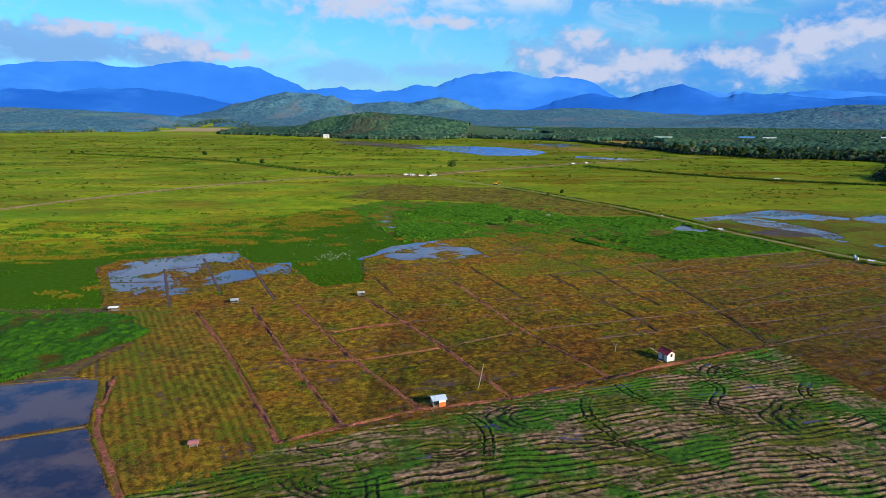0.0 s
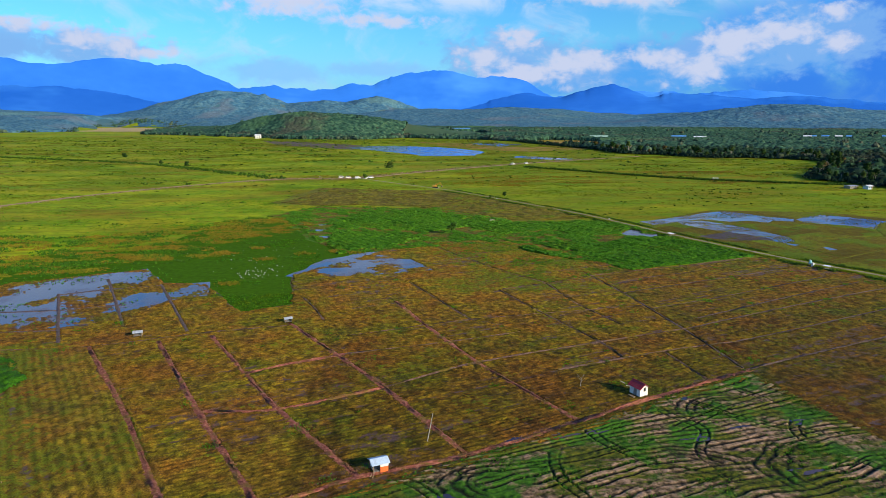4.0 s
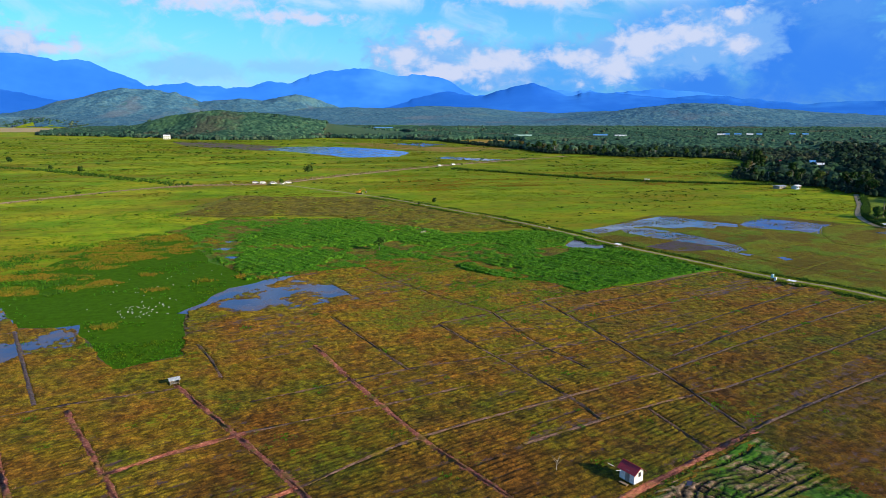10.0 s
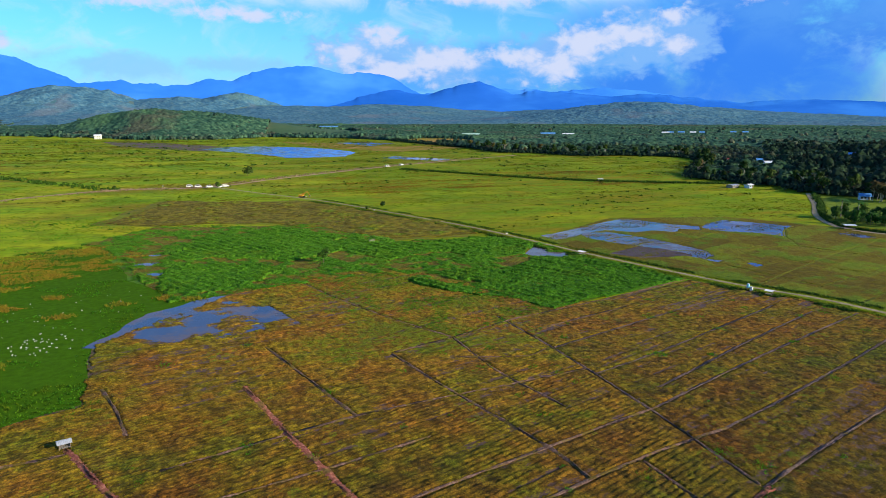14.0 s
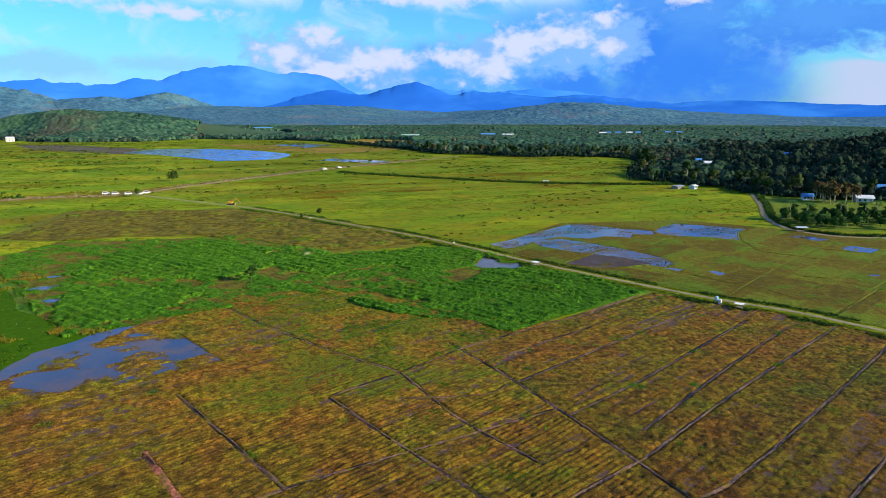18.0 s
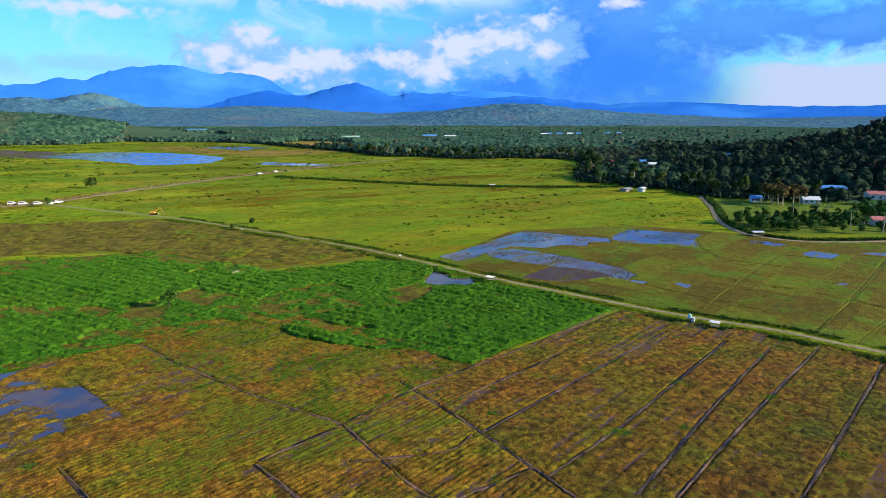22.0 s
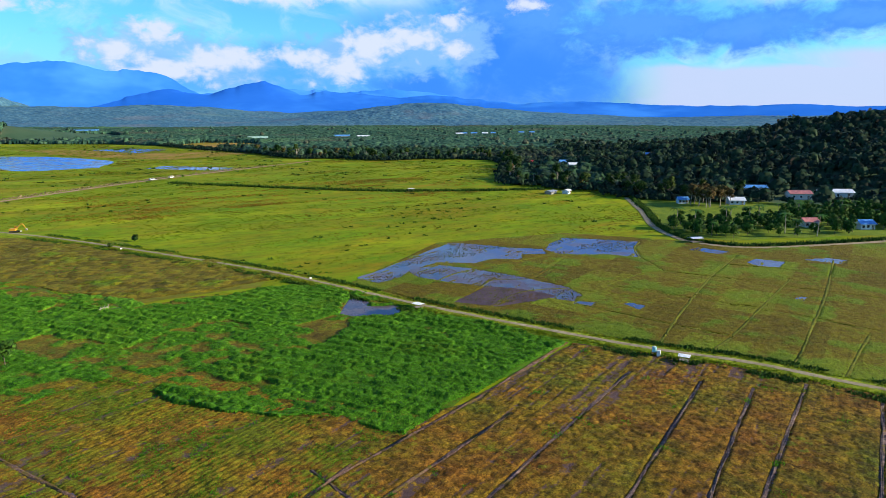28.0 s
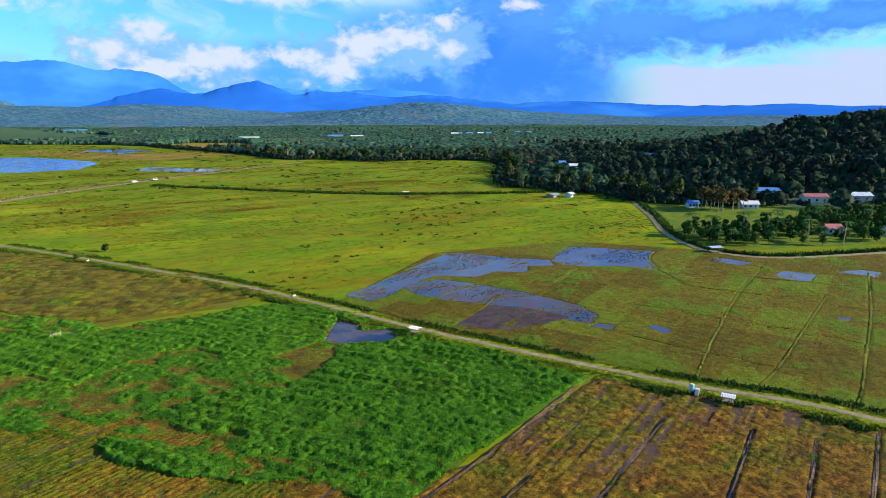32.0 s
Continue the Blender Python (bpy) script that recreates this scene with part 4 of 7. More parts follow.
PLOT_BANKS = (((-100, 232), (-79, 185)), ((-92, 250), (-68, 197)), ((-72, 241), (-50, 191)), ((-112, 213), (-92, 214), (-76, 218)), ((-99, 231), (-87, 236), (-71, 240)), ((-100, 195), (-84, 195)))
TRACKS = (
    ((71, 244), (75, 216), (78, 181), (79, 154)), ((80, 182), (115, 197), (169, 218)), ((79, 153), (94, 159), (124, 170), (170, 187)), ((87, 171), (106, 178), (153, 197), (172, 205)),
    ((75, 217), (104, 228), (144, 243)), ((77, 200), (99, 208), (152, 231)), ((86, 190), (124, 208), (158, 223)))
EAST_BANKS = (((164, 251), (192, 265), (233, 284), (275, 300)), ((167, 240), (183, 244), (213, 254), (252, 267)), ((173, 224), (188, 229), (208, 237), (243, 251), (293, 273)), ((179, 215), (195, 220), (212, 225)),
              ((239, 271), (245, 254), (252, 239)), ((208, 261), (215, 240), (218, 224)), ((227, 298), (239, 273)), ((191, 322), (215, 334)), ((154, 301), (168, 305), (182, 299), (193, 278)), ((161, 318), (170, 322), (181, 316), (196, 322)),
              ((183, 245), (178, 262), (172, 287)), ((150, 330), (163, 336), (174, 338)), ((213, 254), (206, 268), (196, 296)), ((196, 296), (216, 300), (227, 298)), ((262, 338), (250, 331), (236, 316), (227, 298)), ((174, 338), (198, 339), (216, 341)), ((250, 300), (262, 280), (270, 262)), ((300, 276), (304, 250)))
RED_BUNDS = (0, 1, 2, 3, 4, 10, 12, 13, 23)
BUND_SECTION = ((-0.8, 0.0), (-0.42, 0.14), (-0.08, 0.26), (0.16, 0.14), (0.45, 0.20), (0.8, 0.0))
TRACK_SECTION = ((-0.3, 0.0), (-0.22, 0.14), (-0.13, 0.02), (-0.05, 0.1), (0.05, 0.1), (0.13, 0.02), (0.22, 0.14), (0.3, 0.0))
for i, p in enumerate(BUNDS):
    if i in RED_BUNDS:
        ribbon("bund", p, BUND_SECTION, M_MUD, "low earth bund of trodden red-brown mud between paddies", "bund", "field bunds", "", 0.05, 0.8, 0.6, 10 + i)
    else:
        ribbon("bund", p, [(0.5 * u, 0.8 * v) for u, v in BUND_SECTION], M_BUND, "thin dark earth bund overgrown with straw", "bund", "field bunds", "", 0.05, 0.4, 0.5, 10 + i)
for i, p in enumerate(PLOT_BANKS):
    ribbon("plot_bank", p, ((-0.5, 0.0), (-0.25, 0.12), (0.25, 0.12), (0.5, 0.0)), M_TRACK, "thin dark bank dividing the flooded plots", "bank", "flooded plot banks", "", 0.06, 0.3, 1.0, 90 + i)
for i, p in enumerate(EAST_BANKS):
    ribbon("grassy_bank", p, ((-0.45, 0.0), (-0.16, 0.12), (0.14, 0.15), (0.45, 0.0)), M_BANK, "pale grassy bank dividing the east paddies", "bank", "east paddy banks", "", 0.03, 0.5, 0.8, 120 + i)
for i, p in enumerate(TRACKS):
    ribbon("rutted_track", p, TRACK_SECTION, M_TRACK, "dark rutted tractor track between paddies", "track", "tractor tracks", "", 0.05, 0.3, 0.5, 60 + i)

for k in range(26):
    # thin wheel ruts left by the harvester, parallel to the tracks
    u = 84 + (k * 37 % 60)
    v = 176 + k * 2.35
    x0, y0 = u, v - 5 + (k % 3)
    n = 24 + (k * 13) % 34
    x1, y1 = min(x0 + n * 0.92, 168 - (v - 176) * 0.25), y0 + n * 0.39
    if y0 < 236 and x1 > x0 + 8:
        ribbon("wheel_rut", ((x0, y0), ((x0 + x1) / 2, (y0 + y1) / 2 + 0.5), (x1, y1)), ((-0.16, 0.0), (-0.08, 0.05), (0.08, 0.05), (0.16, 0.0)), M_TRACK, "thin dark wheel rut in the stubble", "rut", "wheel ruts", "", 0.035, 0.15, 1.0, 150 + k)

# ---- roads ----
ROAD = ((-18, 592), (12, 548), (49, 496), (79, 440), (107, 383), (118, 355), (133, 310), (150, 268), (160, 247), (170, 230), (178, 208), (196, 165), (214, 120))
EARTH_ROAD = ((-260, 380), (-224, 448), (-171, 523), (-92, 589), (-22, 592), (31, 640), (141, 730), (269, 813), (330, 850))
LANE = ((372, 440), (333, 396), (300, 362), (284, 338), (280, 322), (290, 304), (320, 290), (360, 276), (430, 255))
ribbon("road_verge", ROAD, ((-3.4, 0.0), (-2.2, 0.35), (0, 0.42), (2.2, 0.35), (3.8, 0.0)), M_VERGE, "grassy bank under the gravel road", "bank", "", "structure", 0.05, 0.8, 2.0, 5)
ribbon("gravel_road", ROAD, ((-0.85, 0.44), (-0.45, 0.47), (0, 0.50), (0.45, 0.47), (0.85, 0.44)), M_ROAD, "pale gravel farm road with two wheel tracks", "road", "", "structure", 0.06, 0.25, 2.0, 6)
ribbon("earth_road", EARTH_ROAD, ((-2.2, 0.1), (-1.1, 0.3), (1.1, 0.3), (2.2, 0.1)), M_EARTH, "reddish earth road across the plain", "road", "", "structure", 0.05, 0.6, 5.0, 7)
ribbon("village_lane", LANE, ((-1.6, 0.1), (-0.8, 0.25), (0.8, 0.25), (1.6, 0.1)), M_ROAD, "narrow pale lane curving into the village", "road", "", "structure", 0.05, 0.3, 2.0, 8)

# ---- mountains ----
# the blue of these base colours is distance haze, painted onto the slopes
M_MOUNT = surface("haze_blue_mountain", ((0.3, (0.018, 0.125, 0.54)), (0.7, (0.030, 0.165, 0.62))), 0.002, ((0.3, (0.035, 0.175, 0.64)), (0.7, (0.05, 0.21, 0.68))), 0.0012, 0.5, 0.62, spec=0.0)
M_RIDGE = surface("haze_blue_ridge", ((0.3, (0.009, 0.080, 0.40)), (0.7, (0.016, 0.105, 0.47))), 0.002, ((0.3, (0.02, 0.125, 0.50)), (0.7, (0.028, 0.15, 0.54))), 0.0012, 0.5, 0.62, spec=0.0)
# pale tone of an added low ridge that stands in for mist
M_BASE_MIST = surface("base_mist_tone", ((0.3, (0.10, 0.25, 0.55)), (0.7, (0.14, 0.30, 0.58))), 0.003, ((0.3, (0.17, 0.32, 0.52)), (0.7, (0.22, 0.37, 0.52))), 0.002, 0.5, 0.62, spec=0.0)
for haze in (M_MOUNT, M_RIDGE, M_BASE_MIST):
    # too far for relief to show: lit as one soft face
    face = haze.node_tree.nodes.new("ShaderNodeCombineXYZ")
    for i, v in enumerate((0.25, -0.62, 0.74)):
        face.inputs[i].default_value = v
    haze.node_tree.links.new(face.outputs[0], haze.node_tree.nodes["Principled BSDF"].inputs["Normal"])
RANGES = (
    # first range is added: a mist-coloured band along the mountain foot
    ("foothills", 4190, M_BASE_MIST, ((-36, 0.75, 8), (-27, 0.9, 6), (-20, 0.7, 5), (-14, 0.8, 5), (3, 0.4, 6))),
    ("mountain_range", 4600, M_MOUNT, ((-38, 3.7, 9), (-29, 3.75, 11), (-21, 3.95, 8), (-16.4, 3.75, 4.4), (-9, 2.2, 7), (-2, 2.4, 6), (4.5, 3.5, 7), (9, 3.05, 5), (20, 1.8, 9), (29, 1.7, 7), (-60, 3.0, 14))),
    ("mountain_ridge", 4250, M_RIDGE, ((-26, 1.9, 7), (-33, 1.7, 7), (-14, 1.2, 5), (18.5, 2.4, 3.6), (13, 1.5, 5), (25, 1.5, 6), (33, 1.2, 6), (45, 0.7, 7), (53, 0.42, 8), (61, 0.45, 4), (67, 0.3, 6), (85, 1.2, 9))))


def build_range(name, radius, mat, peaks):
    az = np.linspace(-95, 110, 1100)
    crest = np.zeros(az.shape)
    for a, e, w in peaks:
        crest = np.maximum(crest, e * (1 - np.clip(np.abs(az - a) / w / 1.6, 0, 1) ** 1.6))
    jag = 0.5 * fbm(az / 3.0, az * 0, 31, 6) + 0.5 * (1 - np.abs(2 * fbm(az / 2.0, az * 0 + 5, 32, 5) - 1))
    crest = np.maximum(crest + 0.55 * (jag - 0.68) * np.clip(crest, 0.3, 1.6), 0.05)
    soft_crest = np.convolve(np.pad(crest, 60, mode="edge"), np.hanning(121) / np.hanning(121).sum(), "valid")
    prof = np.linspace(0, 1, 26)
    V = []
    for k, p in enumerate(prof):
        r = radius - 700 * (1 - p)
        shape = p ** 1.15
        h = 55 + radius * np.tan(np.radians(soft_crest * (1 - p ** 3) + crest * p ** 3)) * shape - (1 - p) * 60
        V.append(np.column_stack([OX + r * np.sin(np.radians(az)), OY + r * np.cos(np.radians(az)), h - 8 * (k == 0)]))
    V = np.array(V)
    n, k = V.shape[1], len(prof)
    F = [(i * n + j, i * n + j + 1, (i + 1) * n + j + 1, (i + 1) * n + j) for i in range(k - 1) for j in range(n - 1)]
    tagged(new(name, fast_mesh(name, V.reshape(-1, 3), np.array(F), mat, True)), "far mountain range under cloud, distance haze painted in as blue", "mountains", "", "structure")


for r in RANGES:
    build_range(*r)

# ---- vegetation on the fields ----
rng = np.random.default_rng(7)
G_WEED = leafy("tall_weed", ((0.0, (0.045, 0.17, 0.005)), (0.5, (0.085, 0.30, 0.010)), (1.0, (0.16, 0.42, 0.016))), ((0.0, (0.09, 0.17, 0.005)), (1.0, (0.24, 0.33, 0.012))), 0.045, 0.56, 0.68, up=0.8, glow_through=0.25)
G_PLAIN = leafy("marsh_grass", ((0.0, (0.08, 0.16, 0.003)), (0.5, (0.17, 0.26, 0.006)), (1.0, (0.28, 0.31, 0.010))), ((0.0, (0.08, 0.085, 0.005)), (1.0, (0.25, 0.17, 0.012))), 0.015, 0.5, 0.62, up=0.8, glow_through=0.2)
G_EAST = leafy("east_regrowth", ((0.0, (0.13, 0.10, 0.005)), (0.5, (0.22, 0.165, 0.008)), (1.0, (0.31, 0.22, 0.014))), ((0.0, (0.06, 0.12, 0.003)), (1.0, (0.22, 0.28, 0.010))), 0.035, 0.48, 0.6, up=0.82)
G_BUSH = leafy("bushy_weed", ((0.0, (0.014, 0.05, 0.003)), (0.5, (0.032, 0.115, 0.005)), (1.0, (0.075, 0.18, 0.008))), ((0.0, (0.04, 0.06, 0.004)), (1.0, (0.12, 0.14, 0.010))), 0.07, 0.56, 0.68, up=0.45)
G_REED = leafy("golden_reed", ((0.0, (0.10, 0.08, 0.008)), (0.5, (0.20, 0.145, 0.012)), (1.0, (0.29, 0.21, 0.018))), ((0.0, (0.08, 0.10, 0.006)), (1.0, (0.20, 0.22, 0.012))), 0.08, 0.46, 0.6, up=0.55)
G_DARK = leafy("bank_shrub_leaf", ((0.0, (0.018, 0.05, 0.005)), (0.6, (0.04, 0.10, 0.008)), (1.0, (0.09, 0.18, 0.012))))
G_STRAW = leafy("dry_straw", ((0.0, (0.16, 0.11, 0.05)), (0.6, (0.30, 0.21, 0.11)), (1.0, (0.42, 0.31, 0.18))))
G_RUST = leafy("rusty_weed", ((0.0, (0.20, 0.12, 0.008)), (0.6, (0.32, 0.185, 0.014)), (1.0, (0.38, 0.25, 0.025))), up=0.75)
LINES = BUNDS + TRACKS


FLOODS = [((-119, 229), (-120, 246), (-84, 264), (-71, 241), (-57, 243), (-53, 226), (-64, 221), (-71, 202), (-84, 197), (-101, 196)), ((-33, 248), (-23, 274), (-2, 286), (7, 283), (19, 252), (6, 250), (-6, 244))]


def wet(x, y):
    m = np.zeros(x.shape, bool)
    for f in FLOODS:
        m |= inside(x, y, f)
    return m


def flood_edge(x, y):
    return np.minimum(near_line(x, y, FLOODS[0] + FLOODS[0][:1]), near_line(x, y, FLOODS[1] + FLOODS[1][:1]))


PONDS = (((-80, 133), (-72, 131), (-64, 111.5), (-90, 100.5), (-110, 110), (-100, 127)), ((-63.5, 109.5), (-47, 86), (-60, 70), (-110, 80), (-112, 96), (-90, 99)))


def row_gaps(x, y, turn, width, seed):
    """1 where a wet wheel line or missing row leaves the mud bare."""
    c, s = math.cos(radians(turn)), math.sin(radians(turn))
    u, v = x * c + y * s, -x * s + y * c
    return (fbm(u / 26, v / width, seed) - 0.5) * 2.2 + (fbm(x / 24, y / 24, seed + 1) - 0.5) * 1.6


def line_gap(x, y):
    d = np.full(x.shape, 1e9)
    for p in LINES + PLOT_BANKS:
        d = np.minimum(d, near_line(x, y, p))
    return d


def rows_at(x, y, turn, spacing, seed):
    c, s = math.cos(radians(turn)), math.sin(radians(turn))
    u, v = x * c + y * s, -x * s + y * c
    return 0.5 + 0.5 * np.cos((v + 0.8 * (fbm(u / 12, v / 12, seed) - 0.5) + 0.3 * (fbm(u / 2, v / 2, seed + 1) - 0.5)) * 2 * np.pi / spacing)


def stubble_form(x, y):
    west = (x < -46 - (y - 141) * 0.55) & (y < 185)
    flood = wet(x, y)
    row = np.where(west | (flood & (x < -45)), rows_at(x, y, -62, 1.7, 4), rows_at(x, y, 21.5, 1.15, 3))
    n = fbm(x / 14, y / 14, 21)
    gap = np.where(west, row_gaps(x, y, -62, 1.4, 211) - 0.12, np.where(x > 75, row_gaps(x, y, 22, 1.1, 215) - 0.06, row_gaps(x, y, 21.5, 1.3, 218) - 0.2))
    dry = np.where((x > 76) & (y > 190), np.clip(0.92 - np.clip(gap, 0, 0.5) * 1.3, 0.38, 1.0), np.clip(0.95 - np.clip(gap, 0, 0.5) * 0.95, 0.5, 1.0))
    drown = np.clip((n - 0.5) * 4 + np.clip(1 - flood_edge(x, y) / 6, 0, 1) * 0.55 + np.where(x > -40, np.clip((282 - y + (x + 8) * 0.2) / 45, 0.22, 0.6), np.clip((x + 84) / 50, 0, 0.5) + np.clip((215 - y) / 30, 0, 0.3)), 0.0, 0.85)
    cover = np.where(flood, drown, dry) + 0.8 * (fbm(x / 1.6, y / 1.6, 23) - 0.5)
    lump = fbm(x / 0.8, y / 0.8, 24, 3)
    vig = 0.5 + fbm(x / 11, y / 11, 25)
    clump, tone = domes(x, y, 0.95, 27)
    z = np.where(flood, -0.03, 0.05) + np.clip(cover, 0, 1) * (np.where(flood, 0.15, 0.05) + np.where(west, 0.18, np.where(x > 76, 0.05, 0.11)) * row * vig + 0.20 * clump * np.where(x > 76, 1.0, 0.4 + 0.6 * row) * vig + 0.25 * np.clip(lump - 0.3, 0, 1))
    d = line_gap(x, y)
    z = np.where(d < 0.5, 0.045, z)
    ponds = inside(x, y, PONDS[0]) | inside(x, y, PONDS[1])
    green = np.where(west, 0.36, 0.10) + 0.9 * (fbm(x / 9, y / 9, 26) - 0.5) + np.where((x > 14) & (y > 222) & (x < 78), 0.3, 0.0)
    return np.where(ponds, 0.0, z), np.clip(cover * (0.80 + 0.2 * row) + 0.5 * (lump - 0.5) + 0.25 * (clump - 0.45), 0, 1), np.clip(green + 0.5 * (tone - 0.5), 0, 1), np.clip(0.8 * tone + 0.1 + np.where(x > -15, np.clip((y - 185) / 150, -0.28, 0.3), np.where(west, 0.42, 0.18)) - np.where(x > 76, 0.22, 0.0), 0, 1.4)


def grow_stubble():
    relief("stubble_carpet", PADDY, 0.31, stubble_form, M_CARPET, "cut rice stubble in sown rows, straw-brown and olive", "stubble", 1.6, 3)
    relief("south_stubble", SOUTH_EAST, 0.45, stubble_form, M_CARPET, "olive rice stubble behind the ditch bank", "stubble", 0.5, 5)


SWAMP_POOLS = ((-29, 355, 3.2, 1.8), (-30, 339, 4.6, 3.0), (-25, 322, 3.4, 2.6), (-19, 361, 3.0, 1.6), (60, 356, 3.0, 1.4))


def weed_form(x, y):
    u, v = x * 0.55 - y * 0.83, x * 0.83 + y * 0.55
    ridge = 0.5 + 0.5 * np.sin((v + 2.2 * fbm(u / 9, v / 9, 30)) * 2 * np.pi / 3.6)
    n = 0.5 * fbm(u / 14, v / 3.5, 31) + 0.5 * fbm(x / 4, y / 4, 33)
    lush = np.zeros(x.shape, bool)
    for p in LUSH:
        lush |= inside(x + 9 * (fbm(x / 7, y / 7, 46) - 0.5), y + 9 * (fbm(x / 7, y / 7, 47) - 0.5), p)
    big, tone = domes(x, y, 1.5, 71)
    small, tone2 = domes(x, y, 0.7, 75)
    thick = np.where(lush, np.clip(0.55 + (n - 0.4) * 2.5, 0.25, 1.0), np.clip((n - 0.42) * 4.0, 0.0, 0.9))
    z = 0.055 + thick * (0.55 * big + 0.30 * small + np.where(lush, 0.8 * ridge * fbm(x / 16, y / 16, 48), 0.1)) + 0.14 * fbm(x / 0.8, y / 0.8, 49, 3)
    pool = inside(x, y, WEED_POOL)
    for px, py, a, b in SWAMP_POOLS:
        pool |= np.hypot((x - px) / a, (y - py) / b) + 0.8 * (fbm(x / 2, y / 2, 52) - 0.5) < 1.0
    z = np.where(pool, 0.0, z)
    green = np.where(lush, 0.35 + 0.9 * thick, 0.22 + 0.9 * thick) + 0.25 * (big - 0.4) + 0.5 * (fbm(x / 2, y / 2, 51) - 0.5)
    return z, np.clip(0.75 + 0.5 * (n - 0.4), 0, 1), np.clip(green, 0, 1), np.clip(0.42 * tone + 0.3 * tone2 + 0.5 * (fbm(x / 7, y / 7, 50) - 0.25) + 0.004 * np.clip(y - 270, 0, 70), 0, 1)


def west_form(x, y):
    big, tone = domes(x, y, 2.2, 91)
    small, tone2 = domes(x, y, 0.8, 95)
    n = fbm(x / 6, y / 6, 35)
    thick = np.clip((n - 0.28) * 3, 0, 1)
    return 0.06 + thick * (0.9 * big + 0.35 * small), np.ones(x.shape), np.clip(0.35 + 0.8 * thick, 0, 1), np.clip(0.28 * tone + 0.16 * tone2 + 0.15 * n - 0.10, 0, 1)


def east_form(x, y):
    row = rows_at(x, y, 22.5, 1.3, 65)
    flood = east_wet(x, y)
    c, s = math.cos(radians(22.5)), math.sin(radians(22.5))
    u, v = x * c + y * s, -x * s + y * c
    plot = hash2(np.floor(u / 26).astype(np.int64), np.floor(v / 15).astype(np.int64), 5)
    n = fbm(x / 9, y / 9, 61)
    lump = fbm(x / 1.1, y / 1.1, 63, 3)
    cover = np.where(flood, np.clip((fbm(u / 16, v / 1.6, 66) - 0.52) * 4, 0, 0.6), 0.85) + 0.35 * (lump - 0.5)
    z = np.where(flood, -0.02, 0.04) + np.clip(cover, 0, 1) * (0.06 + 0.10 * row + 0.28 * np.clip(lump - 0.3, 0, 1))
    green = 0.26 + 0.5 * (plot - 0.5) + 2.4 * np.clip(n - 0.50, 0, 0.5) + np.clip(1 - near_line(x, y, ROAD) / 16, 0, 1) * 0.35
    z = z + 0.6 * np.clip(n - 0.56, 0, 0.3) * (~flood)
    d = np.full(x.shape, 1e9)
    for p in EAST_BANKS:
        d = np.minimum(d, near_line(x, y, p))
    z = np.where(d < 0.5, 0.03, z)
    return z, np.clip(cover, 0, 1), np.clip(green, 0, 1), np.clip(plot * 0.5 + lump * 0.6, 0, 1)


def sedge_form(x, y):
    big, tone = domes(x, y, 2.4, 81)
    n = fbm(x / 10, y / 10, 82)
    return 0.06 + 0.7 * big * np.clip(n * 2 - 0.4, 0.1, 1) + 0.15 * fbm(x / 1.2, y / 1.2, 83, 3), np.full(x.shape, 0.85), np.clip(0.15 + 1.4 * (n - 0.5), 0, 1), tone


